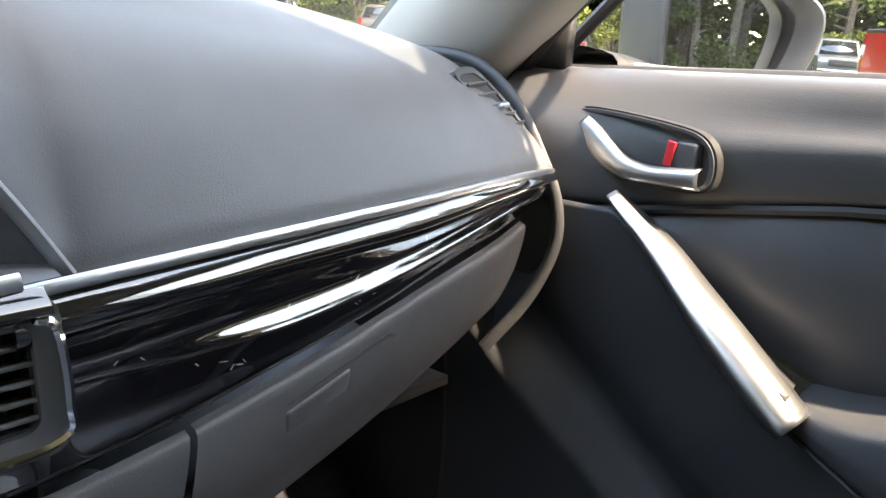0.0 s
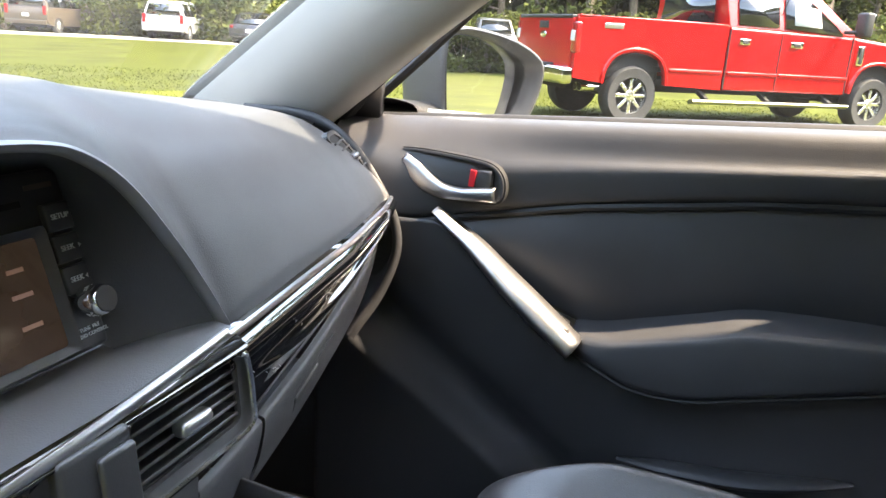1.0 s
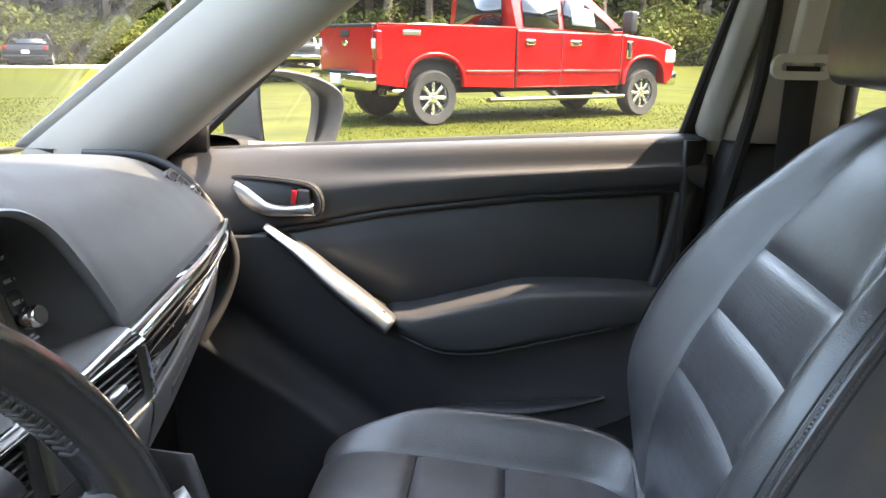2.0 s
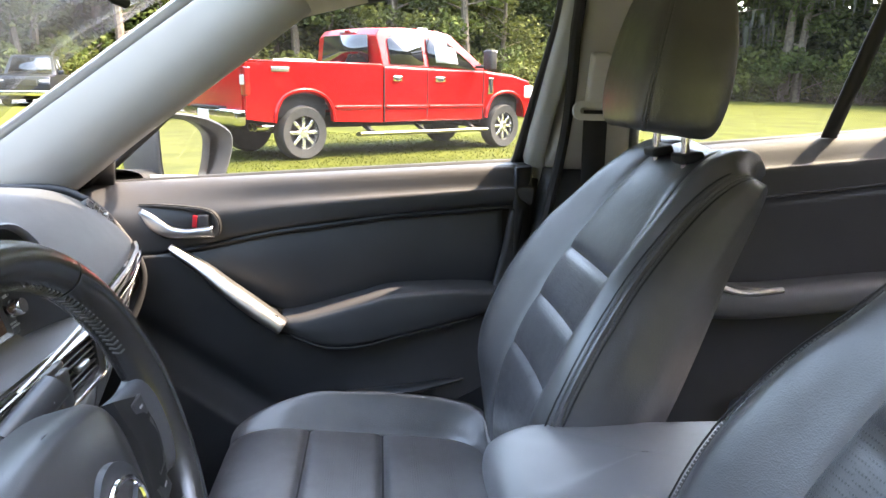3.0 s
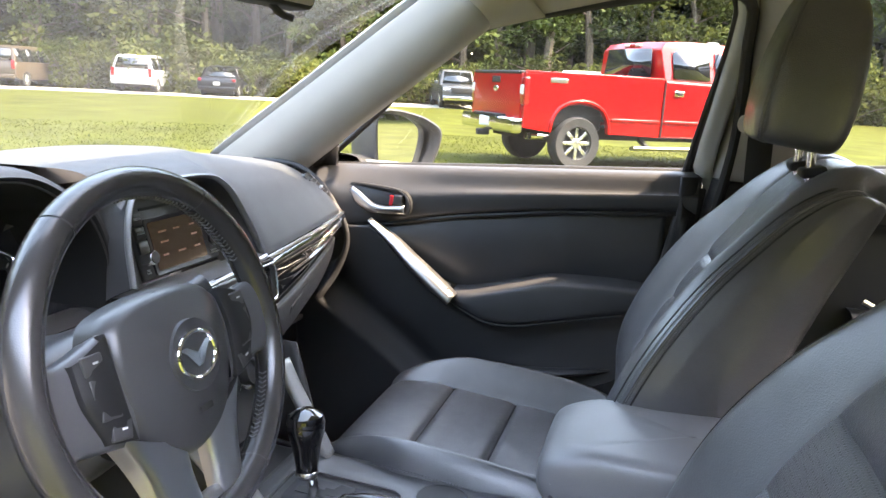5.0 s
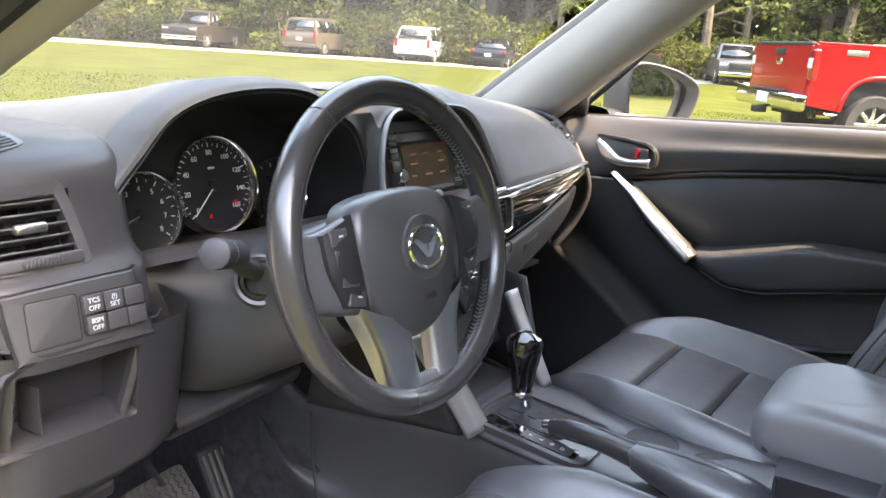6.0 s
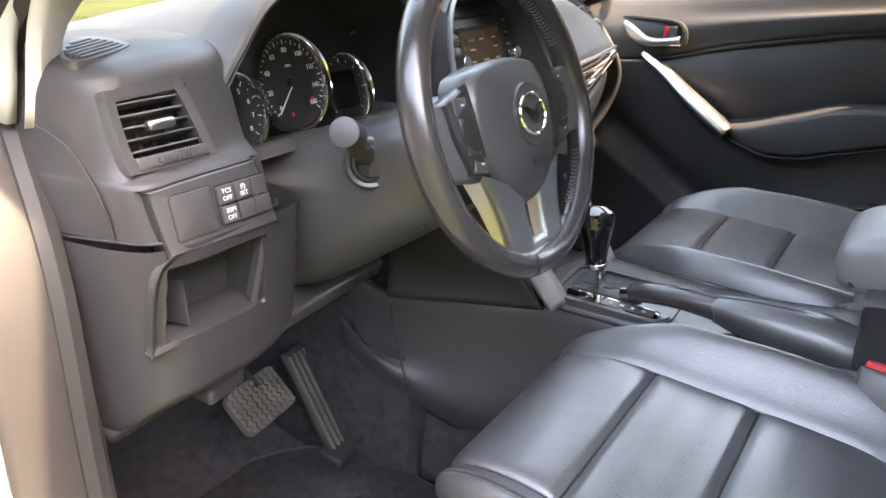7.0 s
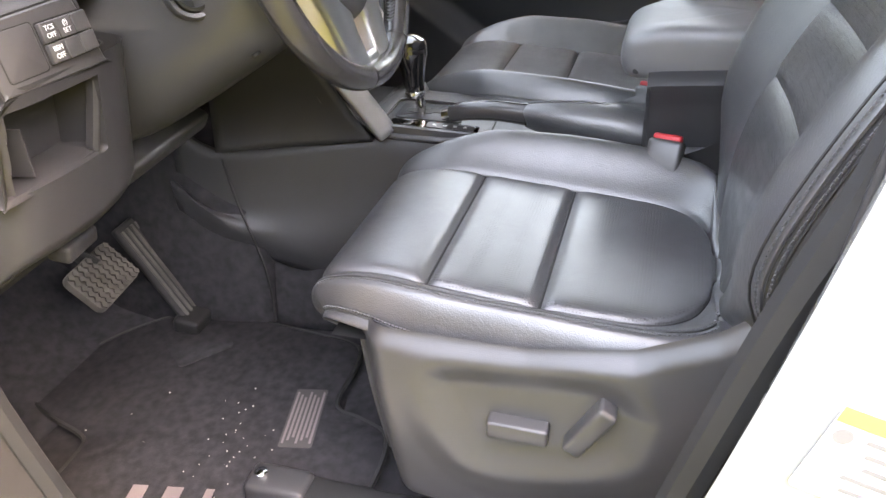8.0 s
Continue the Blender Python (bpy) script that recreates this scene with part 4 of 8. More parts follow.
        if s < 0:
            E[0] = (0.705, 0.345, 1.045)
        sec = []
        for a, b in zip(W, E):
            a, b = np.array(a), np.array(b)
            m1, m2 = a * 0.72 + b * 0.28, a * 0.28 + b * 0.72
            inn = np.array((-0.040, -0.035, -0.012))
            sec.append([(s * p[0], p[1], p[2]) for p in (a + np.array((0.012, 0.01, 0.0)), a, m1 + inn, m2 + inn * 1.05, b, b + np.array((0.015, 0.004, 0.0)))])
        part("pillar_trim_front", loft(sec, 24, 22), PILLAR, body, "pale grey pillar trim", thick=0.006)
        cap = sec[-1]
        ahead = [(s * p[0], p[1], p[2]) for p in ((0.512, -0.035, 1.530), (0.500, -0.040, 1.524), (0.505, -0.075, 1.490), (0.538, -0.115, 1.456), (0.596, -0.135, 1.431), (0.606, -0.13, 1.433))]
        part("pillar_cap", loft([cap, [tuple((np.array(a) + np.array(b)) / 2) for a, b in zip(cap, ahead)], ahead], 10, 22), CREAM, body, "cream roof trim", thick=0.006)
        outer = [[(s * q[0], q[1], q[2]) for q in (np.array(a) + (0.02, 0.03, 0.015), (np.array(a) + np.array(b)) / 2 + (0.035, 0.03, 0.015), np.array(b) + (0.022, 0.012, 0.004))] for a, b in zip(W, E)]
        part("pillar_skin_front", loft(outer, 16, 8), BODY_WHITE, body, thick=0.01)
        # B pillar: trim, skin
        sec = []
        for z, y0, y1, x in ((0.95, -0.48, -0.68, 0.71), (1.128, -0.502, -0.66, 0.705), (1.28, -0.527, -0.648, 0.66), (1.40, -0.540, -0.66, 0.625), (1.475, -0.530, -0.69, 0.597), (1.52, -0.50, -0.73, 0.570)):
            sec.append([(s * (x + 0.05), y0 + 0.012, z), (s * (x + 0.012), y0, z), (s * (x - 0.012), y0 - 0.03, z), (s * (x - 0.012), y1 + 0.03, z), (s * (x + 0.012), y1, z), (s * (x + 0.05), y1 - 0.01, z)])
        part("pillar_trim_centre", loft(sec[1:], 16, 20), PILLAR, body, "pale grey pillar trim", thick=0.006)
        low = []
        for z, y0, y1, x in ((0.36, -0.40, -0.80, 0.70), (0.60, -0.425, -0.74, 0.715), (0.85, -0.47, -0.69, 0.72), (1.125, -0.503, -0.66, 0.708)):
            low.append([(s * (x + 0.05), y0 + 0.012, z), (s * (x + 0.01), y0, z), (s * (x - 0.008), y0 - 0.03, z), (s * (x - 0.008), y1 + 0.03, z), (s * (x + 0.012), y1, z)])
        part("pillar_lower_trim", loft(low, 14, 16), PLASTIC, body, thick=0.006)
        skin = []
        for z, y0, y1 in ((0.36, -0.35, -0.80), (0.60, -0.405, -0.76), (0.85, -0.458, -0.72), (1.10, -0.51, -0.68), (1.30, -0.55, -0.66), (1.50, -0.56, -0.66)) if s < 0 else ((0.36, -0.44, -0.80), (0.60, -0.46, -0.76), (0.85, -0.485, -0.72), (1.11, -0.485, -0.68), (1.14, -0.462, -0.68), (1.30, -0.482, -0.66), (1.46, -0.50, -0.66), (1.54, -0.46, -0.66)):
            x = (side_x(z) if z > 1.05 else 0.80) - 0.005
            skin.append([(s * (x - (0.03 if s > 0 else 0.055)), y0 - 0.03, z), (s * (x - (0.02 if s > 0 else 0.03)), y0 - 0.005, z), (s * x, y0 - 0.012, z), (s * x, y1 + 0.02, z), (s * (x - 0.04), y1, z)])
        part("pillar_skin_centre", loft(skin, 20, 18), BODY_WHITE, body, thick=0.01)
        # C pillar and rear quarter
        sec = [[(s * 0.70, -1.33, 1.12), (s * 0.66, -1.45, 1.12), (s * 0.62, -1.75, 1.12)], [(s * 0.68, -1.31, 1.25), (s * 0.64, -1.45, 1.25), (s * 0.60, -1.75, 1.25)], [(s * 0.645, -1.26, 1.44), (s * 0.62, -1.4, 1.46), (s * 0.57, -1.7, 1.48)], [(s * 0.60, -1.24, 1.51), (s * 0.58, -1.4, 1.52), (s * 0.55, -1.7, 1.53)]]
        part("pillar_trim_rear", loft(sec, 14, 10), PILLAR, body, "pale grey pillar trim", thick=0.008)
        part("quarter_panel", loft([[(s * 0.76, -1.30, z), (s * 0.80, -1.5, z), (s * 0.78, -2.1, z)] for z in (0.4, 0.8, 1.15)] + [[(s * 0.66, -1.27, 1.5), (s * 0.66, -1.5, 1.5), (s * 0.62, -2.0, 1.5)]], 12, 8), BODY_WHITE, body, thick=0.02)
        part("quarter_lining", loft([[(s * 0.70, -1.34, z), (s * 0.68, -1.6, z), (s * 0.66, -2.0, z)] for z in (0.4, 0.8, 1.13)], 8, 8), PLASTIC, body, thick=0.01)
        # rubber seals round the doorways
        seal = [(0.742, 0.37, 0.48), (0.748, 0.42, 0.80), (0.750, 0.45, 1.02), (0.735, 0.405, 1.10), (0.700, 0.31, 1.178), (0.655, 0.182, 1.268), (0.620, 0.072, 1.345), (0.597, -0.018, 1.405), (0.612, -0.14, 1.437), (0.625, -0.30, 1.468), (0.632, -0.44, 1.486), (0.636, -0.512, 1.465), (0.668, -0.520, 1.38), (0.712, -0.525, 1.22), (0.737, -0.508, 1.08), (0.742, -0.482, 0.952), (0.742, -0.447, 0.84), (0.742, -0.400, 0.656), (0.742, -0.385, 0.60), (0.74, -0.335, 0.46)]
        if s < 0:
            seal = [(0.752, 0.25, 0.46), (0.757, 0.285, 0.62), (0.754, 0.297, 0.72), (0.737, 0.320, 0.905), (0.720, 0.372, 1.02), (0.714, 0.390, 1.06), (0.713, 0.370, 1.115)] + seal[4:]
            edge = [Vector((-x, y, z)) for x, y, z in seal[:11]]
            part("doorway_trim", loft([[p + Vector((0.012, 0.020, 0)), p + Vector((0.004, 0.004, 0)), p + Vector((-0.012, -0.004, 0)), p + Vector((-0.040, -0.004, 0)), p + Vector((-0.078, 0.0, 0))] for p in edge], 50, 14), DOORWAY, body, "dark rubber-edged doorway trim", thick=0.004)
        part("door_seal", tube([(s * (x - (0.034 if s > 0 and y < -0.45 and z > 0.9 else 0)), y, z) for x, y, z in seal], 0.011 if s > 0 else 0.016, 8, 70), RUBBER, body, "black rubber weatherstrip")
    # label on the driver's pillar
    m = pose(-0.8055, -0.508, 0.782, 90, 0, -90) @ pose(0, 0, 0, 0, 0, -16)
    st = part("pillar_label", prism(rrect(0.085, 0.075, 0.004), 0.001, m), WHITEPRINT, body, "white printed tyre label")
    part("label_band", box(0.085, 0.012, 0.0006, m @ pose(0, 0.03, 0.0004)), mat("label_yellow", (0.36, 0.34, 0.12), 0.6), st)
    part("label_mark", lathe([(0.006, 0), (0.006, 0.0006), (0.001, 0.0006)], 18, m @ pose(-0.033, 0.014, 0)), mat_print, st)
    for i in range(5):
        part("text_bar", box(0.05 - 0.008 * (i % 3), 0.0035, 0.0004, m @ pose(0.006, 0.016 - 0.0105 * i, 0.0004)), mat_print, st)
    part("rear_bulkhead", box(1.36, 0.06, 0.85, pose(0, -2.1, 0.75)), PLASTIC, body)
    tg = part("tailgate", loft([[(x, -2.12, 0.9), (x, -2.14, 1.15), (x * 0.86, -1.86, 1.50)] for x in (-0.7, 0, 0.7)], 6, 8), DARKGLASS, body)
    tg.visible_shadow = False

    # ends of the body and the road wheels
    part("front_bumper", loft([[(x, 1.90 - 0.12 * (x / 0.86) ** 4, 0.86), (x, 2.00 - 0.2 * (x / 0.86) ** 4, 0.68), (x, 2.02 - 0.2 * (x / 0.86) ** 4, 0.45), (x, 1.96 - 0.2 * (x / 0.86) ** 4, 0.26)] for x in (-0.86, -0.5, 0, 0.5, 0.86)], 18, 12), BODY_WHITE, body, thick=0.015)
    part("tailgate_panel", loft([[(x, -2.16 + 0.1 * (x / 0.78) ** 4, 1.12), (x, -2.20 + 0.1 * (x / 0.78) ** 4, 0.80), (x, -2.16 + 0.1 * (x / 0.78) ** 4, 0.34)] for x in (-0.78, -0.4, 0, 0.4, 0.78)], 16, 10), BODY_WHITE, body, thick=0.015)
    for y in (1.28, -1.42):
        for s in (-1, 1):
            m = pose(s * 0.80, y, 0.345, 0, 90 * s, 0)
            w = part("road_wheel", lathe([(0.20, -0.10), (0.32, -0.10), (0.343, -0.07), (0.345, 0.07), (0.32, 0.105), (0.225, 0.10), (0.21, 0.06)], 40, m), RUBBER, body, "black rubber tyre")
            part("rim", lathe([(0.215, 0.06), (0.205, 0.085), (0.17, 0.07), (0.06, 0.08), (0.03, 0.09), (0.001, 0.09)], 32, m.copy()), SILVER, w, "silver alloy rim")


build_shell()

# ---- front seats ----
def spline_rows(rows, n):
    """Rows of numbers drawn out to n + 1 smooth ones."""
    a = np.array(rows, float)
    out = []
    for i in range(n + 1):
        t = i / n * (len(a) - 1)
        j = min(int(t), len(a) - 2)
        f = t - j
        p0, p1, p2, p3 = a[max(j - 1, 0)], a[j], a[j + 1], a[min(j + 2, len(a) - 1)]
        out.append(0.5 * (2 * p1 + (p2 - p0) * f + (2 * p0 - 5 * p1 + 4 * p2 - p3) * f * f + (3 * p1 - p0 - 3 * p2 + p3) * f ** 3))
    return np.array(out)


def stitches(line, pitch=0.0048, r=0.0009):
    """A row of short threads along a line of points."""
    pts = [Vector(p) for p in line]
    verts, faces, rest = [], [], 0.0
    for a, b in zip(pts, pts[1:]):
        d = (b - a)
        L = d.length
        if L < 1e-6:
            continue
        d /= L
        n1 = d.orthogonal().normalized()
        n2 = d.cross(n1)
        while rest < L:
            c = a + d * rest
            k = len(verts)
            for e in (-0.32, 0.32):
                for p, q in ((1, 0), (0, 1), (-1, 0), (0, -1)):
                    verts.append(c + d * (e * pitch) + (n1 * p + n2 * q) * (r * 1.4))
            faces += [(k + i, k + (i + 1) % 4, k + 4 + (i + 1) % 4, k + 4 + i) for i in range(4)] + [(k, k + 1, k + 2, k + 3), (k + 4, k + 5, k + 6, k + 7)]
            rest += pitch
        rest -= L
    return mesh(verts, faces, False)


class Cover:
    """A leather cover along a profile (a, b): middle panels between side seams s, and a bolster out to w on either hand.
    Rows: a, b, s, then w, lift, drop for the left and for the right."""

    def __init__(self, rows, cuts, place, dip=0.0, puff=0.011, k=0.0055, n=120):
        self.n, self.place, self.dip, self.puff, self.k = n, place, dip, puff, k
        self.t = spline_rows(rows, n)
        ab = self.t[:, :2]
        tan = np.gradient(ab, axis=0)
        tan /= np.linalg.norm(tan, axis=1)[:, None]
        self.nor = np.stack([-tan[:, 1], tan[:, 0]], 1)
        self.arc = np.concatenate([[0], np.cumsum(np.linalg.norm(np.diff(ab, axis=0), axis=1))])
        self.cuts = [round(c / (len(rows) - 1) * n) for c in cuts]

    def at(self, j, x, off):
        a, b = self.t[j, :2] + self.nor[j] * off
        return self.place(x, a, b)

    def middle(self, j, u):
        s = self.t[j, 2]
        g = 1 - math.exp(-(1 - abs(u)) * s / self.k)
        for c in self.cuts:
            g *= 1 - math.exp(-abs(self.arc[j] - self.arc[c]) / self.k)
        return self.at(j, u * s, -self.dip * (1 - u * u) + self.puff * g)

    def bolster(self, j, side, t):
        s = self.t[j, 2]
        w, lift, drop = self.t[j, 3:6] if side < 0 else self.t[j, 6:9]
        off = lift * smoothstep(0, 0.75, t) + self.puff * 0.9 * (1 - math.exp(-t * (w - s) / self.k)) - (drop + self.puff * 0.9) * max(0, (t - 0.55) / 0.45) ** 2.2
        return self.at(j, side * (s + (w - s) * t), off)

    def panel(self, j0, j1, nu=36):
        return sheet(lambda u, v: self.middle(round(j0 + (j1 - j0) * v), 1 - 2 * (0.5 - 0.5 * math.cos(math.pi * u))), nu, max(4, j1 - j0))

    def side(self, side, nt=22, j0=0):
        return sheet(lambda u, v: self.bolster(round(j0 + (self.n - j0) * v), side, (u if side < 0 else 1 - u)), nt, self.n - j0)

    def line(self, side, t, lift=0.0005, j0=0, j1=None):
        out = []
        for j in range(j0, (j1 or self.n) + 1, 2):
            p = self.bolster(j, side, t)
            q = self.bolster(j, side, t - 0.04)
            out.append(Vector(p) + (Vector(p) - Vector(q)).normalized() * 0 + Vector((side * lift, 0, lift)))
        return out


def front_seat(cx, yo, side, label, hb_y=-0.553, worn=False):
    """cx: centre line; yo: the first cross seam of the cushion; side: +1 where the doorway is on +x."""
    root = thing("front_seat", (cx, yo - 0.1, 0.33), label, "car seat", "front seats")
    flat = [(0.160, -0.004, 0.010), (0.172, -0.004, 0.014), (0.180, -0.002, 0.016), (0.188, 0.002, 0.020), (0.202, 0.010, 0.028), (0.216, 0.017, 0.034), (0.220, 0.020, 0.036), (0.223, 0.023, 0.036), (0.225, 0.024, 0.036), (0.226, 0.025, 0.036), (0.226, 0.025, 0.036), (0.225, 0.024, 0.036), (0.224, 0.023, 0.036), (0.222, 0.022, 0.036), (0.215, 0.020, 0.036)]
    tall = [(0.165, -0.004, 0.010), (0.178, 0.0, 0.014), (0.188, 0.004, 0.018), (0.196, 0.012, 0.022), (0.212, 0.030, 0.032), (0.230, 0.048, 0.036), (0.235, 0.054, 0.036), (0.238, 0.056, 0.036), (0.239, 0.054, 0.036), (0.238, 0.050, 0.036), (0.237, 0.046, 0.036), (0.236, 0.042, 0.036), (0.235, 0.040, 0.036), (0.230, 0.036, 0.036), (0.222, 0.030, 0.036)]
    mid = [(-0.090, 0.596, 0.128), (-0.128, 0.620, 0.132), (-0.130, 0.648, 0.138), (-0.106, 0.667, 0.143), (-0.055, 0.674, 0.147), (0, 0.670, 0.150), (0.066, 0.663, 0.151), (0.132, 0.6575, 0.151), (0.20, 0.652, 0.149), (0.255, 0.648, 0.142), (0.292, 0.646, 0.118), (0.312, 0.645, 0.078), (0.322, 0.645, 0.030), (0.36, 0.648, 0.022), (0.42, 0.656, 0.020)]
    lo, hi = (flat if worn and side < 0 else tall), (flat if worn and side > 0 else tall)
    cu = Cover([m + l + r for m, l, r in zip(mid, lo, hi)], (5, 7, 12), lambda x, a, b: Vector((cx + x, yo - a, b)))
    c0, c1, c2 = cu.cuts
    part("cushion_panel", cu.panel(0, c0), LEATHER, root, "smooth leather front panel wrapping over the edge")
    part("cushion_panel", cu.panel(c0, c1), LEATHER_PERF, root, "perforated leather panel")
    part("cushion_panel", cu.panel(c1, c2), LEATHER_PERF, root, "perforated leather panel with rounded rear end")
    part("cushion_rear", cu.panel(c2, cu.n, 6), LEATHER, root)
    for c in (c0, c1):
        part("cross_seam", tube([cu.middle(c, u) + Vector((0, 0, 0.0012)) for u in np.linspace(-0.98, 0.98, 24)], 0.0016, 5), BLACK, root, "dark cross seam")
    for s in (-1, 1):
        part("side_seam", tube([cu.middle(j, s * 0.995) + Vector((0, 0, 0.0012)) for j in range(24, c2, 3)], 0.0016, 5), BLACK, root, "dark seam beside the bolster")
    part("cushion_underlay", sheet(lambda u, v: (cx + (2 * u - 1) * 0.2, yo + 0.10 - 0.48 * v, 0.622), 4, 6), BLACK, root)
    for s in (-1, 1):
        part("cushion_bolster", cu.side(s), LEATHER, root, "creased leather bolster")
        edge = [cu.bolster(j, s, 1.0) for j in range(0, cu.n + 1, 4)]
        def skirt(u, v):
            q = edge[round(v * (len(edge) - 1))]
            low = min(q.z - 0.006, 0.640 + 0.03 * smoothstep(yo - 0.28, yo - 0.36, q.y))
            z = q.z + (low - q.z) * u
            wr = 0.0015 * math.sin(q.y * 130 + 2 * u) * smoothstep(yo - 0.15, yo - 0.30, q.y)
            return (q.x + s * (0.010 * math.sin(u * 2.6) - 0.012 * max(0, u - 0.75) / 0.25 + wr), q.y, z)
        part("cushion_side", sheet(lambda u, v: skirt(u if s > 0 else 1 - u, v), 14, len(edge) - 1), LEATHER, root, "leather side panel below the bolster")
        part("piping", tube([q + Vector((s * 0.0005, 0, 0)) for q in edge[2:]], 0.0024, 6), LEATHER, root, "leather seam piping")
        for dz in (0.0055, -0.0055):
            part("stitching", stitches([q + Vector((s * 0.0026, 0, dz - 0.0004)) for q in edge[3:]]), THREAD, root, "row of pale grey stitches")
        for dz in (0.0, 0.0085):
            part("seam", tube([q + Vector((s * 0.0012, 0, dz - 0.0045)) for q in edge[2:]], 0.0013, 5), BLACK, root, "dark seam beside the piping")
        if s == side and worn:
            for t in (0.50, 0.62):
                part("stitching", stitches(cu.line(s, t, 0.0006, 22)), THREAD, root, "row of pale grey stitches")
            part("seam", tube(cu.line(s, 0.56, 0.0002, 22), 0.0016, 5), BLACK, root, "dark seam along the bolster")
    # plastic base and rails
    plate = [(-0.145, 0.621), (-0.237, 0.639), (-0.335, 0.643), (-0.371, 0.614), (-0.372, 0.595), (-0.346, 0.541), (-0.215, 0.507), (-0.17, 0.543)]
    plate = [(p[0] + 0.115 + yo, p[1]) for p in curve([(y, z, 0) for y, z in plate], 32, True)]
    def depth_in(y, z):
        best, inside = 9.0, False
        for (ay, az), (by, bz) in zip(plate, plate[1:] + plate[:1]):
            dy, dz = by - ay, bz - az
            t = min(1, max(0, ((y - ay) * dy + (z - az) * dz) / (dy * dy + dz * dz)))
            best = min(best, math.hypot(y - ay - t * dy, z - az - t * dz))
            if (az > z) != (bz > z) and y < ay + (z - az) / dz * dy:
                inside = not inside
        return best if inside else -best
    for s in (-1, 1):
        outer = s == side and s < 0
        def shield(u, v):
            y = yo + 0.078 - 0.425 * u
            t = float(np.interp(-u * 0.40, [-0.40, -0.37, -0.30, -0.2, 0], [0.742, 0.715, 0.680, 0.664, 0.662]))
            b = 0.400 - 0.012 * math.sin(u * 3)
            z = t + (b - t) * v
            y -= 0.030 * v * (1 - u)
            x = 0.236 + 0.010 * math.sin(math.pi * min(1, v * 1.1)) - 0.06 * (1 - smoothstep(0, 0.16, u)) ** 2 - 0.012 * (1 - smoothstep(0, 0.08, v)) - 0.025 * smoothstep(0.86, 1, v)
            if outer:
                x += 0.004 * smoothstep(-0.05, -0.012, depth_in(y, z)) - 0.013 * smoothstep(-0.014, 0.030, depth_in(y, z))
            return (cx + s * x, y, z)
        sh = part("side_shield", sheet(lambda u, v: shield(u if s < 0 else 1 - u, v), 140 if outer else 20, 90 if outer else 12), SMOOTH, root, "dark satin plastic side shield")
        if outer:
            xo = cx - 0.233
            m = pose(xo, yo - 0.1285, 0.5675, 90, 0, -90)
            part("seat_switch", box(0.066, 0.0225, 0.026, m @ pose(0, 0, 0.008, 0, 0, -1), 0.004), SMOOTH, sh, "seat slide switch")
            m = pose(xo, yo - 0.203, 0.586, 90, 0, -90)
            part("recline_switch", box(0.022, 0.072, 0.028, m @ pose(0, 0, 0.009, 0, 0, -31), 0.005), SMOOTH, sh, "recline switch")
        part("seat_rail", box(0.045, 0.62, 0.03, pose(cx + s * 0.215, yo - 0.10, 0.355), 0.006), BLACK, root)
        part("rail_bracket", box(0.05, 0.09, 0.04, pose(cx + s * 0.215, yo + 0.20, 0.357), 0.01), PLASTIC, root)
        part("rail_bolt", lathe([(0.009, -0.004), (0.009, 0.004), (0.006, 0.006), (0.001, 0.006)], 12, pose(cx + s * 0.215, yo + 0.225, 0.378)), CHROME, root)
    part("seat_frame", box(0.38, 0.34, 0.14, pose(cx, yo - 0.19, 0.50)), BLACK, root)
    # backrest, leaning back by 25 degrees
    tilt = radians(24.8)
    up = Vector((0, -math.sin(tilt), math.cos(tilt)))
    fw = Vector((0, math.cos(tilt), math.sin(tilt)))
    o = Vector((cx, yo - 0.302, 0.665))
    P = lambda x, h, d: o + Vector((x, 0, 0)) + up * h + fw * d
    rows = [(-0.02, -0.035, 0.05, 0.130, 0.0, 0.03), (0.03, -0.018, 0.098, 0.180, 0.002, 0.03), (0.08, 0.0, 0.122, 0.232, 0.010, 0.022), (0.13, 0.012, 0.131, 0.250, 0.026, 0.012), (0.19, 0.018, 0.136, 0.253, 0.036, 0.012), (0.288, 0.016, 0.137, 0.247, 0.041, 0.012), (0.386, 0.008, 0.130, 0.226, 0.036, 0.012), (0.46, -0.003, 0.116, 0.204, 0.026, 0.012), (0.535, -0.016, 0.100, 0.190, 0.016, 0.014), (0.590, -0.036, 0.088, 0.174, 0.008, 0.020), (0.620, -0.064, 0.080, 0.154, 0.002, 0.026), (0.626, -0.098, 0.070, 0.128, 0.0, 0.026), (0.616, -0.128, 0.055, 0.096, 0.0, 0.020)]
    wide = lambda r, on: (r[3] + (0.020 * smoothstep(0.0, 0.1, r[0]) * smoothstep(0.6, 0.45, r[0]) if on else 0), *r[4:])
    bk = Cover([r[:3] + wide(r, side < 0) + wide(r, side > 0) for r in rows], (4, 5, 6), P, 0.010, 0.010, 0.008)
    b0, b1, b2 = bk.cuts
    for j0, j1, perf in ((0, b0, True), (b0, b1, True), (b1, b2, True), (b2, bk.n, False)):
        part("backrest_panel", bk.panel(j0, j1), LEATHER_PERF if perf else LEATHER, root, "perforated leather panel" if perf else "smooth upper leather panel")
    for s in (-1, 1):
        part("backrest_bolster", bk.side(s), LEATHER, root, "rounded leather bolster")
        edge = [bk.bolster(j, s, 1.0) for j in range(0, bk.n + 1, 3)]
        def flank(u, v):
            q = edge[round(v * (len(edge) - 1))]
            d = (q - o).dot(fw)
            D = max(0.004, d + 0.122)
            k = (0, 0.25, 0.6, 0.9, 1.0)
            return q - fw * float(D * u) + Vector((s * float(np.interp(u, k, [0, 0.005, -0.002, -0.026, -0.06])), 0, 0))
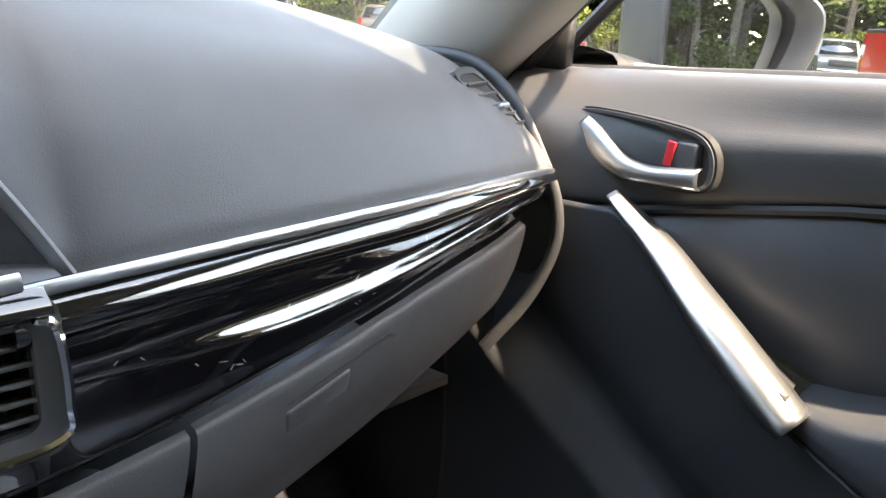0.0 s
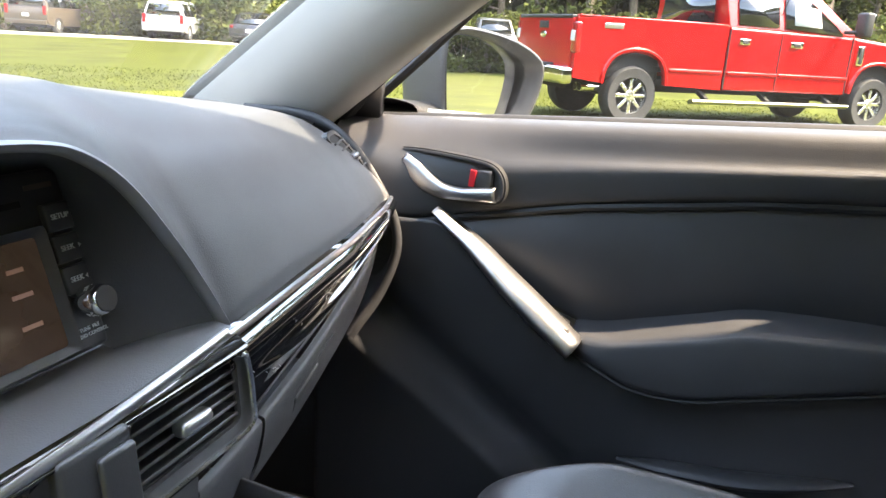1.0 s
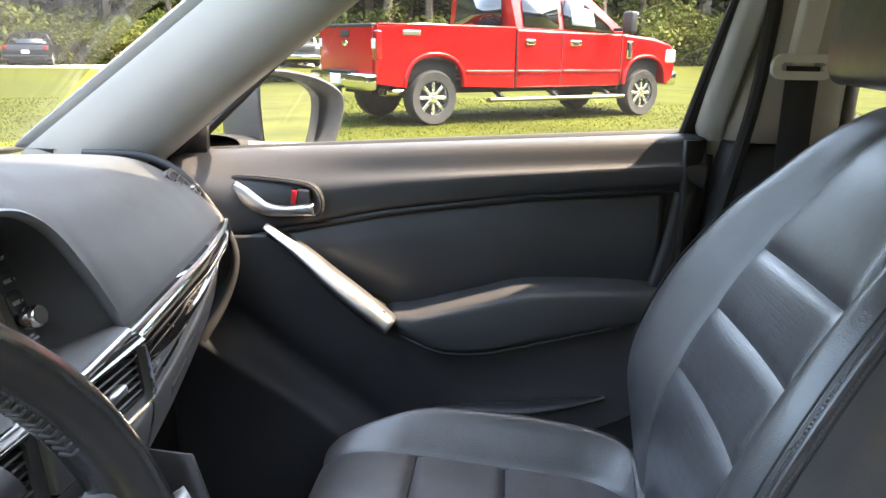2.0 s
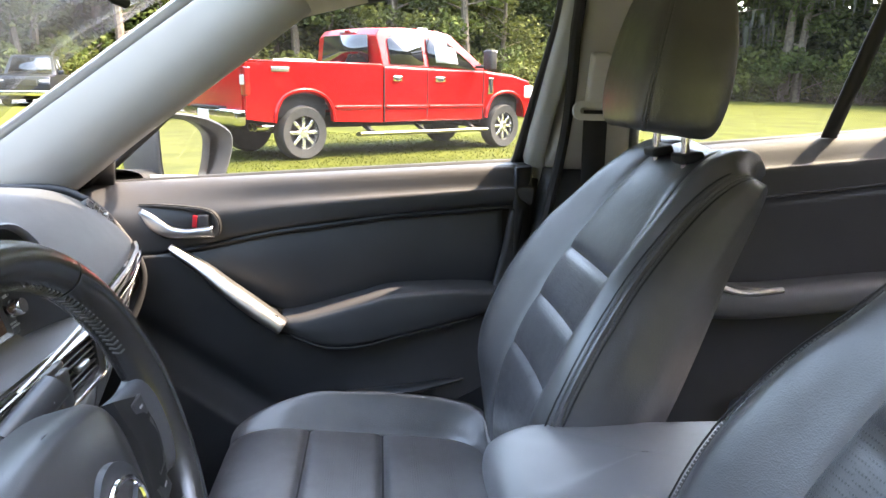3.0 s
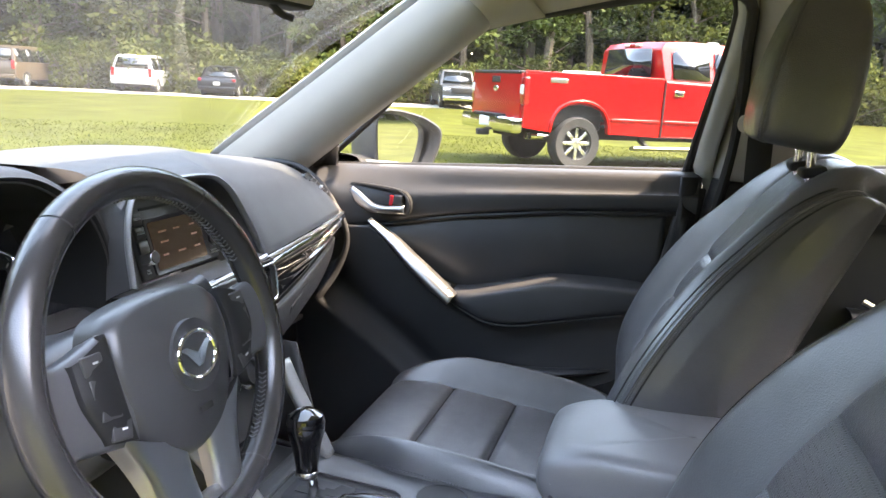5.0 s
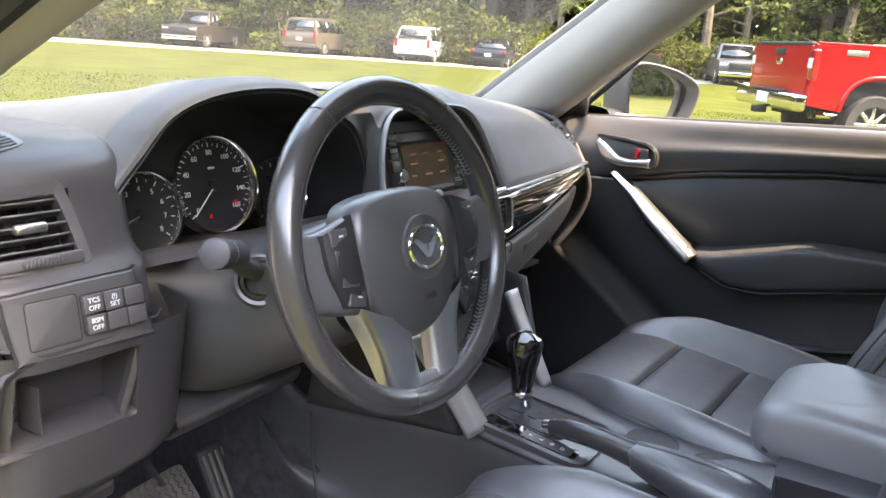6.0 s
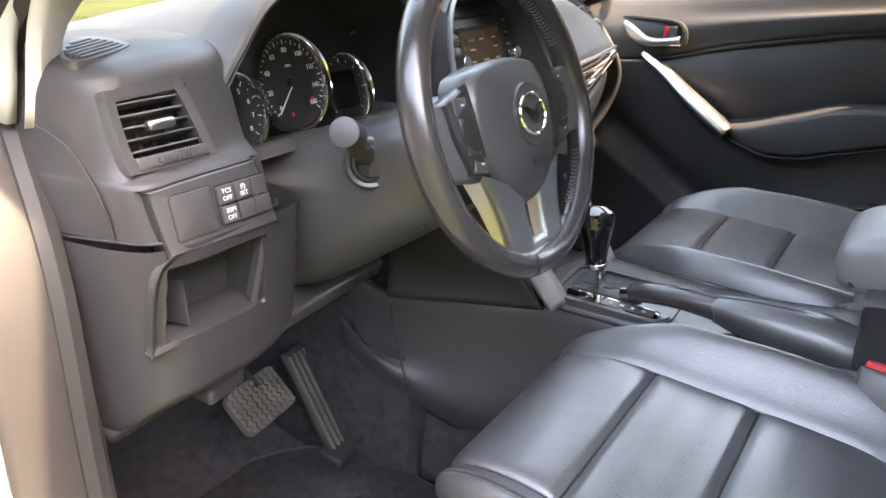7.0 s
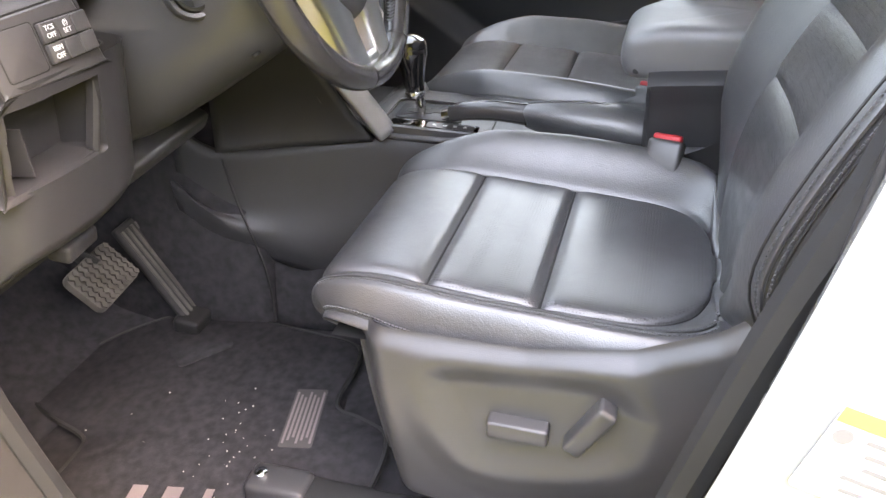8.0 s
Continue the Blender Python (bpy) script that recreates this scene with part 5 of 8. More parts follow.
        part("backrest_side", sheet(lambda u, v: flank(u if s > 0 else 1 - u, v), 20, len(edge) - 1), LEATHER, root, "flat leather side of the backrest")
        part("piping", tube([q + Vector((s * 0.0005, 0, 0)) for q in edge], 0.0024, 6), LEATHER, root, "leather seam piping")
        for off in (0.0105, -0.0105):
            part("seam", tube([q + fw * off + Vector((s * (0.0016 if off < 0 else -0.003), 0, 0)) for q in edge], 0.0013, 5), BLACK, root, "dark seam beside the piping")
        for du in (0.0, 0.013):
            part("stitching", stitches([q - fw * (0.006 if du else -0.005) + Vector((s * (0.0022 if du else -0.0012), 0, 0)) for q in edge]), THREAD, root, "row of pale grey stitches")
    back = [[P(-w, h, -0.10), P(-w * 0.5, h, -0.135), P(0, h, -0.14), P(w * 0.5, h, -0.135), P(w, h, -0.10)] for h, w in ((-0.05, 0.18), (0.2, 0.20), (0.4, 0.18), (0.60, 0.12))]
    part("backrest_shell", loft(back, 20, 16), PLASTIC, root, thick=0.01)
    # headrest
    hc = Vector((cx, yo + hb_y, 1.336))
    def head(u, v):
        a, b = 2 * math.pi * u, -math.pi / 2 + math.pi * v
        e = lambda c, k: math.copysign(abs(c) ** k, c)
        sb = math.sin(b)
        sx = 0.112 * (1 - 0.10 * smoothstep(-0.3, 1.0, sb))
        kv = 0.16 if b < 0 else 0.30
        x = sx * e(math.cos(b), kv) * e(math.cos(a), 0.30)
        d = 0.068 * (1 - 0.20 * smoothstep(-0.6, 1.0, sb)) * e(math.cos(b), kv) * e(math.sin(a), 0.34)
        h = 0.112 * e(sb, 0.90)
        return hc + Vector((x, 0, 0)) + Vector((0, -0.14, 0.99)) * h + Vector((0, 0.99, 0.14)) * (d - 0.008 * (x / 0.128) ** 2)
    hr = part("headrest", sheet(head, 72, 44, wrap_u=True), LEATHER, root, "smooth black leather headrest")
    for s in (-1, 1):
        for dd in (-0.016, 0.0, 0.016):
            pts = [head((0.105 if s > 0 else 0.395) + dd, 0.5 + (-1.45 + 2.9 * i / 40) / math.pi) + Vector((s * 0.0006, 0.0003, 0)) for i in range(41)]
            part("headrest_seam" if dd == 0 else "stitching", tube(pts, 0.0016, 5) if dd == 0 else stitches(pts, 0.005), LEATHER if dd == 0 else THREAD, hr)
    for s in (-1, 1):
        part("headrest_post", tube([Vector((cx + s * 0.058, yo + hb_y - 0.019, 1.16)), Vector((cx + s * 0.058, yo + hb_y - 0.013, 1.26))], 0.0065, 10), CHROME, root, "chrome headrest post")
        part("post_guide", box(0.045, 0.035, 0.014, pose(cx + s * 0.058, yo + hb_y - 0.020, 1.193, -14, 0, 0), 0.005), BLACK, root)
    return root


front_seat(0.328, -0.030, 1, "black leather front passenger seat with tall headrest")
front_seat(-0.362, -0.115, -1, "black perforated leather driver's seat with power switches on its side", -0.610, True)

# ---- the front passenger door ----
def passenger_door():
    d = thing("front_passenger_door", (0.76, 0.0, 0.4), "closed front passenger door with black padded lining and silver pull", "car door")
    # inner lining, from floor to waist
    seam = lambda y: float(np.interp(y, [-0.43, -0.18, 0.05, 0.32], [1.045, 1.024, 0.991, 0.936]))
    # waist roll under the window
    rows = []
    for y in (0.43, 0.36, 0.28, 0.1, -0.1, -0.3, -0.44, -0.47):
        zt = float(np.interp(y, [-0.44, 0.37], [1.129, 1.080]))
        s = seam(y) + 0.002
        xi = 0.712 - 0.030 * smoothstep(0.12, 0.42, y)
        rows.append([(0.772, y, zt + 0.0), (0.758, y, zt + 0.003), (0.735, y, zt - 0.006), (xi + 0.012, y, zt - 0.040), (xi, y, (zt + s) / 2 - 0.005), (xi + 0.004, y, s + 0.012), (xi + 0.014, y, s)])
    part("waist_roll", loft(rows, 50, 26), DOOR_PAD, d, "grained soft black waist roll")
    # padded insert below the seam
    bot = lambda y: float(np.interp(y, [-0.40, -0.19, -0.10, 0.02, 0.10, 0.20, 0.27, 0.33], [0.872, 0.875, 0.850, 0.826, 0.85, 0.895, 0.925, 0.93]))
    def ins(u, v):
        y = 0.325 - 0.735 * v
        a, b = seam(y) - 0.003, bot(y) - 0.01
        z = a + (b - a) * u
        return (0.732 - 0.014 * math.sin(math.pi * u) - 0.024 * smoothstep(0.15, 0.38, y), y, z)
    part("door_insert", sheet(ins, 20, 60), PLASTIC, d, "smooth black insert panel", thick=0.004)
    part("seam_groove", tube([(0.724 - 0.030 * smoothstep(0.12, 0.42, y), y, seam(y) - 0.002) for y in np.linspace(0.36, -0.43, 24)], 0.005, 6), BLACK, d)
    part("door_end_filler", box(0.012, 0.075, 0.30, pose(0.742, -0.432, 0.955, 6, 0, 0), 0.003), BLACK, d)
    part("door_end_trim", loft([[(0.716, -0.425, 1.04), (0.712, -0.41, 0.95), (0.70, -0.385, 0.86)], [(0.722, -0.455, 1.04), (0.72, -0.44, 0.95), (0.71, -0.41, 0.86)]], 4, 12), PLASTIC, d, thick=0.012)
    # lower lining with its map pocket
    lowtop = lambda y: float(np.interp(y, [-0.44, -0.13, -0.036, 0.03, 0.12, 0.25, 0.42], [0.845, 0.775, 0.767, 0.795, 0.85, 0.952, 0.945]))
    def low(u, v):
        y = 0.42 - 0.86 * v
        a, b = lowtop(y), 0.40
        z = a + (b - a) * u
        x = 0.690 - 0.018 * smoothstep(0.15, 0.4, y)
        # crease that runs down and back from the dash
        crease = 0.80 - (0.341 - y) * 0.78
        x -= 0.034 * smoothstep(0.006, -0.05, z - crease) * smoothstep(-0.15, 0.1, y) - 0.010 * math.exp(-((z - crease - 0.03) / 0.03) ** 2)
        x += 0.012 * smoothstep(0.76, 0.60, z)
        x -= 0.035 * math.exp(-((z - 0.60) / 0.10) ** 2) * smoothstep(-0.02, -0.16, y)
        return (x, y, z)
    part("lower_lining", sheet(low, 90, 110), PLASTIC, d, "moulded lower door lining", thick=0.004)
    part("pocket_lip", tube([(0.668, -0.04, 0.655), (0.655, -0.10, 0.664), (0.650, -0.19, 0.672), (0.655, -0.27, 0.684), (0.672, -0.33, 0.690)], (0.020, 0.010), 14, 24, taper=lambda u: 0.25 + 0.75 * math.sin(math.pi * u)), PLASTIC, d)
    # armrest
    rows = []
    for y, zt, zb, x in ((0.045, 0.822, 0.792, 0.672), (0.0, 0.828, 0.782, 0.650), (-0.05, 0.842, 0.768, 0.640), (-0.12, 0.862, 0.772, 0.634), (-0.18, 0.878, 0.787, 0.634), (-0.28, 0.884, 0.810, 0.642), (-0.36, 0.884, 0.826, 0.655), (-0.42, 0.880, 0.835, 0.675)):
        rows.append([(0.735, y, zt + 0.004), (x + 0.055, y, zt + 0.002), (x + 0.020, y, zt), (x + 0.009, y, zt - 0.003), (x + 0.003, y, zt - 0.010), (x, y, (zt + zb) / 2), (x + 0.002, y, zb + 0.014), (x + 0.006, y, zb + 0.006), (x + 0.014, y, zb + 0.001), (x + 0.05, y, zb - 0.002)])
    part("armrest", loft(rows, 60, 60), DOOR_PAD, d, "padded armrest with grained top")
    part("armrest_seam", tube([(q[8][0] - 0.004, q[8][1], q[8][2] - 0.002) for q in rows], 0.0024, 6, 40), BLACK, d, "dark gap under the armrest")
    # silver pull trim running down to the armrest
    path = [(0.674, 0.252, 0.968, 0.004), (0.664, 0.193, 0.927, 0.0105), (0.655, 0.145, 0.887, 0.014), (0.648, 0.092, 0.847, 0.017), (0.642, 0.036, 0.808, 0.014)]
    rows = []
    for i, (x, y, z, w) in enumerate(path):
        deep = min(1, w / 0.014)
        rows.append([(x + 0.034 * deep, y - 0.52 * w, z + 0.66 * w), (x + 0.012 * deep, y - 0.50 * w, z + 0.64 * w), (x, y - 0.15 * w, z + 0.2 * w), (x - 0.003, y + 0.2 * w, z - 0.28 * w), (x + 0.004, y + 0.46 * w, z - 0.62 * w), (x + 0.03 * deep, y + 0.48 * w, z - 0.66 * w)])
    part("pull_trim", loft(rows, 30, 18), SILVER, d, "satin silver door pull trim", thick=0.004)
    # switch plate beside the pull
    sw = part("window_switch_plate", loft([[(0.70, 0.235, 0.945), (0.672, 0.215, 0.942)], [(0.695, 0.15, 0.885), (0.662, 0.14, 0.882)], [(0.69, 0.05, 0.832), (0.652, 0.045, 0.829)]], 14, 5), SMOOTH, d, thick=0.006)
    part("window_switch", box(0.018, 0.03, 0.010, pose(0.680, 0.163, 0.903, 35, 0, 0), 0.003), SMOOTH, sw)
    part("handle_seat", box(0.022, 0.06, 0.006, pose(0.676, 0.105, 0.866, 32, 0, 0), 0.002), BLACK, sw)
    # inner handle in its bezel
    m = pose(0.6985, 0.242, 1.012, 90, 0, -90) @ pose(0, 0, 0, 0, -5, 0)
    out = [(p[0], p[1]) for p in curve([(-0.083, 0.026, 0), (-0.070, 0.033, 0), (-0.03, 0.034, 0), (0.036, 0.030, 0), (0.066, 0.024, 0), (0.081, 0.008, 0), (0.083, -0.014, 0), (0.074, -0.026, 0), (0.045, -0.030, 0), (0.008, -0.031, 0), (-0.024, -0.021, 0), (-0.055, 0.003, 0)], 48, True)]
    inn = [(x * 0.945, y * 0.885) for x, y in out]
    bz = part("handle_bezel", ring(out, inn, 0.016, m @ pose(0, 0, 0.0015), 0.0), DOOR_PAD, d, bevel=0.001)
    part("bezel_gap", ring([(x * 1.03, y * 1.06) for x, y in out], out, 0.012, m @ pose(0, 0, -0.0005), 0.0), BLACK, bz)
    part("handle_cup", prism(inn, 0.002, m @ pose(0, 0, -0.010)), SMOOTH, bz)
    lever = [(-0.070, 0.019, 0.004, 0.009), (-0.052, 0.006, 0.007, 0.0125), (-0.032, -0.008, 0.010, 0.013), (-0.008, -0.018, 0.011, 0.0105), (0.022, -0.0195, 0.011, 0.008), (0.050, -0.017, 0.010, 0.0085), (0.074, -0.015, 0.008, 0.010)]
    rows = []
    for i, (x, y, z, w) in enumerate(lever):
        k0, k1 = lever[max(0, i - 1)], lever[min(len(lever) - 1, i + 1)]
        t = Vector((k1[0] - k0[0], k1[1] - k0[1], 0)).normalized()
        n = Vector((-t.y, t.x, 0))
        c = Vector((x, y, z))
        rows.append([m @ (c + n * w + Vector((0, 0, -0.006))), m @ (c + n * w * 0.85 + Vector((0, 0, 0.001))), m @ (c + Vector((0, 0, 0.003))), m @ (c - n * w * 0.85 + Vector((0, 0, 0.001))), m @ (c - n * w + Vector((0, 0, -0.006)))])
    part("door_handle", loft(rows, 34, 14), SILVER, d, "satin silver door handle", thick=0.002)
    part("lock_knob", box(0.024, 0.028, 0.012, m @ pose(0.054, 0.004, -0.002), 0.004), SMOOTH, bz)
    part("lock_mark", box(0.009, 0.024, 0.003, m @ pose(0.038, 0.004, 0.0045, 0, 0, -6), 0.001), RED, bz, "red unlocked mark")
    # window glass, its frame, and the black corner by the mirror
    glass_pts = [(0.42, 1.076), (0.25, 1.223), (0.064, 1.390), (-0.135, 1.442), (-0.248, 1.462), (-0.361, 1.480), (-0.452, 1.492), (-0.490, 1.470), (-0.491, 1.405), (-0.464, 1.262), (-0.438, 1.126)]
    g = part("door_window", mesh([(side_x(z) + 0.012, y, z) for y, z in glass_pts], [tuple(range(len(glass_pts)))], False), GLASS, d)
    g.visible_shadow = False
    part("window_seal", tube([(side_x(z) + 0.002, y + 0.004, z) for y, z in glass_pts[:1]] + [(side_x(z) + 0.004, y, z) for y, z in glass_pts[1:]], 0.008, 8, 80), RUBBER, d, "black window channel rubber")
    part("waist_seal", tube([(0.775, 0.39, 1.078), (0.777, 0.0, 1.104), (0.777, -0.44, 1.131)], (0.010, 0.007), 8), RUBBER, d)
    part("frame_rear", loft([[(0.772, -0.438, 1.125), (0.772, -0.470, 1.125)], [(0.715, -0.466, 1.262), (0.715, -0.492, 1.262)], [(0.662, -0.490, 1.405), (0.662, -0.510, 1.405)], [(0.638, -0.492, 1.475), (0.636, -0.51, 1.485)]], 14, 4), BLACK, d, thick=0.014)
    part("mirror_corner", mesh([(0.752, 0.475, 1.056), (0.752, 0.372, 1.078), (0.735, 0.362, 1.155), (0.733, 0.42, 1.165), (0.742, 0.47, 1.12)], [(0, 1, 2, 3, 4)], False), BLACK, d, thick=0.016)
    part("shut_face", loft([[(0.715, -0.432, z), (0.735, -0.465, z), (0.80, -0.475, z)] for z in (0.42, 0.8, 1.125)], 6, 8), BLACK, d, thick=0.01)
    # outer skin
    part("outer_skin", loft([[(0.80, y, 1.09), (0.86, y, 0.98), (0.90, y, 0.75), (0.89, y, 0.55), (0.84, y, 0.42)] for y in (0.43, 0.0, -0.48)], 5, 14), BODY_WHITE, d, thick=0.012)
    return d


passenger_door()


def driver_door():
    """The open driver's door, out of view, added to shade the dash end; local y runs back from the hinge, x outward."""
    d = thing("driver_door", (-0.84, 0.36, 0.4), "unseen driver's door swung wide open to shade the dash, black lining inside, white outside", "car door")
    m = pose(-0.86, 0.37, 0, 0, 0, -68)
    part("door_lining", loft([[(0.05, y, 0.42), (0.02, y, 0.60), (0.03, y, 0.80), (0.0, y, 0.86), (0.06, y, 0.90), (0.03, y, 1.05), (0.07, y, 1.11)] for y in (-0.03, -0.4, -0.8, -0.92)], 12, 24), PLASTIC, d, "moulded black door lining", thick=0.006, m=m)
    part("outer_skin", loft([[(-0.0, y, 1.10), (-0.06, y, 0.98), (-0.10, y, 0.75), (-0.09, y, 0.55), (-0.04, y, 0.42)] for y in (-0.03, -0.5, -0.92)], 6, 14), BODY_WHITE, d, thick=0.012, m=m)
    for e in (-0.03, -0.92):
        part("door_edge", mesh([(0.05, e, 0.42), (0.03, e, 0.80), (0.07, e, 1.11), (0.0, e, 1.11), (-0.10, e, 0.75), (-0.04, e, 0.42)], [(0, 1, 2, 3, 4, 5)], False), BODY_WHITE, d, thick=0.004, m=m)
    top = [(0.02, -0.03, 1.11), (0.08, -0.36, 1.36), (0.13, -0.60, 1.46), (0.145, -0.86, 1.47), (0.03, -0.90, 1.11)]
    part("window_frame", tube(top, (0.018, 0.012), 8, 40), BLACK, d, "black window frame", m=m)
    g = part("door_window", mesh(top, [tuple(range(5))], False), GLASS, d, m=m)
    g.visible_shadow = False
    return d


driver_door()


def door_mirror():
    r = thing("door_mirror", (0.86, 0.30, 1.06), "dark grey passenger door mirror reflecting trees and grass", "wing mirror")
    # frame of the opening: x outward, y up, z back towards the cabin
    X = Vector((0.80, -0.60, 0)).normalized()
    Z = Vector((-0.60, -0.80, 0)).normalized()
    c = Vector((0.918, 0.245, 1.132))
    M = Matrix(((X.x, 0, Z.x, c.x), (X.y, 0, Z.y, c.y), (0, 1, 0, c.z), (0, 0, 0, 1)))
    oval = curve([(-0.100, 0.050, 0), (-0.088, 0.078, 0), (-0.05, 0.084, 0), (0.03, 0.070, 0), (0.085, 0.046, 0), (0.102, 0.022, 0), (0.094, -0.020, 0), (0.070, -0.066, 0), (0.040, -0.080, 0), (-0.03, -0.082, 0), (-0.078, -0.080, 0), (-0.094, -0.05, 0)], 56, True)
    def shell(u, v):
        x, y = oval[round(u * 56) % 56][:2]
        b = math.pi / 2 * v
        k = math.cos(b * 0.98) ** 0.32
        return M @ Vector(((x + 0.02) * k - 0.02 - 0.020 * math.sin(b), y * k, -0.140 * math.sin(b)))
    part("mirror_shell", sheet(shell, 56, 18, wrap_u=True), BODY_GREY, r, thick=0.003)
    steps = ((1.0, 0.0), (0.975, 0.004), (0.94, 0.001), (0.86, -0.026))
    part("mirror_rim", sheet(lambda u, v: M @ Vector((oval[round(u * 56) % 56][0] * steps[round(v * 3)][0] - 0.006 * v, oval[round(u * 56) % 56][1] * steps[round(v * 3)][0], steps[round(v * 3)][1])), 56, 4, wrap_u=True), PLASTIC, r)
    part("mirror_glass", mesh([M @ pose(0, 0, 0, -1, 9, 0) @ Vector((x * 0.87 - 0.006, y * 0.87, -0.024)) for x, y, _ in oval], [tuple(range(56))], False), MIRROR, r, "flat mirror glass")
    part("mirror_foot", loft([[(0.775, 0.40, 1.070), (0.775, 0.33, 1.070), (0.775, 0.33, 1.10), (0.775, 0.40, 1.105)], [(0.83, 0.37, 1.06), (0.83, 0.31, 1.06), (0.83, 0.31, 1.09), (0.83, 0.37, 1.10)], [(0.87, 0.34, 1.055), (0.87, 0.30, 1.055), (0.87, 0.30, 1.085), (0.87, 0.34, 1.095)]], 8, 16, True), BLACK, r)


door_mirror()


def rear_door():
    d = thing("rear_passenger_door", (0.76, -0.95, 0.4), "closed rear passenger door with black lining and split window", "car door")
    seam = lambda y: float(np.interp(y, [-1.33, -0.89], [1.113, 1.062])) if y > -1.4 else 1.115
    rows = []
    for y in (-0.62, -0.75, -1.0, -1.2, -1.34):
        zt = float(np.interp(y, [-1.33, -0.62], [1.215, 1.150]))
        s = seam(y)
        rows.append([(0.765, y, zt), (0.75, y, zt + 0.003), (0.725, y, zt - 0.008), (0.700, y, zt - 0.045), (0.692, y, (zt + s) / 2), (0.70, y, s)])
    part("waist_roll", loft(rows, 24, 18), DOOR_PAD, d, "grained soft black waist roll")
    part("door_lining", sheet(lambda u, v: (0.712 - 0.02 * smoothstep(0.55, 0.9, u), -0.62 - 0.72 * v, seam(-0.62 - 0.72 * v) * (1 - u) + 0.42 * u), 24, 24), PLASTIC, d, thick=0.006)
    part("seam_groove", tube([(0.698, y, seam(y)) for y in (-0.62, -0.9, -1.1, -1.34)], 0.004, 6), BLACK, d)
    part("armrest", loft([[(0.71, y, z + 0.02), (0.66, y, z + 0.02), (0.640, y, z), (0.645, y, z - 0.04), (0.71, y, z - 0.06)] for y, z in ((-0.78, 0.87), (-0.95, 0.865), (-1.2, 0.885), (-1.32, 0.89))], 18, 14), PAD, d)
    part("pull_trim", tube([(0.672, -0.80, 0.915), (0.655, -0.86, 0.89), (0.648, -0.91, 0.878), (0.645, -0.99, 0.885)], (0.010, 0.006), 8, 16), SILVER, d, "satin silver pull trim")
    zq = lambda y: float(np.interp(y, [-1.33, -0.62], [1.213, 1.148]))
    top = [(-0.66, 1.40), (-0.70, 1.475), (-0.75, 1.500), (-1.10, 1.495), (-1.131, 1.487)]
    pts = [(-0.60, zq(-0.60)), (-0.63, 1.30), *top, (-1.101, zq(-1.10))]
    part("door_window", mesh([(side_x(z) + 0.012, y, z) for y, z in pts], [tuple(range(len(pts)))], False), GLASS, d)
    q = [(-1.115, zq(-1.115)), (-1.145, 1.470), (-1.20, 1.470), (-1.235, 1.44), (-1.29, zq(-1.29))]
    part("quarter_window", mesh([(side_x(z) + 0.012, y, z) for y, z in q], [tuple(range(len(q)))], False), GLASS, d)
    part("window_divider", loft([[(side_x(z) - 0.002, y + 0.014, z), (side_x(z) - 0.008, y, z), (side_x(z) - 0.002, y - 0.016, z)] for y, z in ((-1.101, 1.195), (-1.118, 1.35), (-1.135, 1.495))], 8, 6), BLACK, d, thick=0.012)
    edge = [(-1.275, zq(-1.28)), (-1.26, 1.34), (-1.235, 1.44), (-1.20, 1.478), (-1.13, 1.492), (-0.90, 1.503), (-0.75, 1.506)]
    part("window_frame", loft([[(side_x(z) + 0.0, y + 0.012, z - 0.006), (side_x(z) - 0.004, y - 0.012 , z + 0.004), (side_x(z) + 0.0, y - 0.045 * smoothstep(-1.05, -1.24, y), z + 0.012)] for y, z in edge], 24, 6), BLACK, d, thick=0.012)
    part("frame_skin", loft([[(side_x(z) - 0.012, y - 0.045, z), (side_x(z) - 0.012, y - 0.075, z)] for y, z in ((-1.285, 1.15), (-1.26, 1.34), (-1.235, 1.45))], 10, 3), BODY_WHITE, d, thick=0.012)
    part("waist_seal", tube([(0.765, -0.62, 1.152), (0.76, -1.33, 1.216)], (0.010, 0.007), 8), RUBBER, d)
    part("outer_skin", loft([[(0.79, y, 1.14), (0.86, y, 1.02), (0.90, y, 0.75), (0.88, y, 0.45)] for y in (-0.56, -1.0, -1.36)], 5, 12), BODY_WHITE, d, thick=0.012)


rear_door()

# ---- dashboard ----
dash = thing("dashboard", (0, 0.35, 0.7), "dark grey moulded dashboard with gloss black trim band", "dashboard")


def face(x, y, z, tilt=0.0, yaw=0.0):
    """A frame whose x runs to the car's right, y up and z towards the seats."""
    return pose(x, y, z, 90 - tilt, 0, yaw)


ws_y = lambda x: 0.93 - 0.36 * x * x
strip = lambda x: (float(np.interp(x, [-0.2, 0.12, 0.40, 0.56, 0.645], [0.200, 0.207, 0.245, 0.281, 0.311])), float(np.interp(x, [-0.2, 0.12, 0.42, 0.56, 0.645], [0.985, 1.000, 1.000, 0.996, 0.987])))


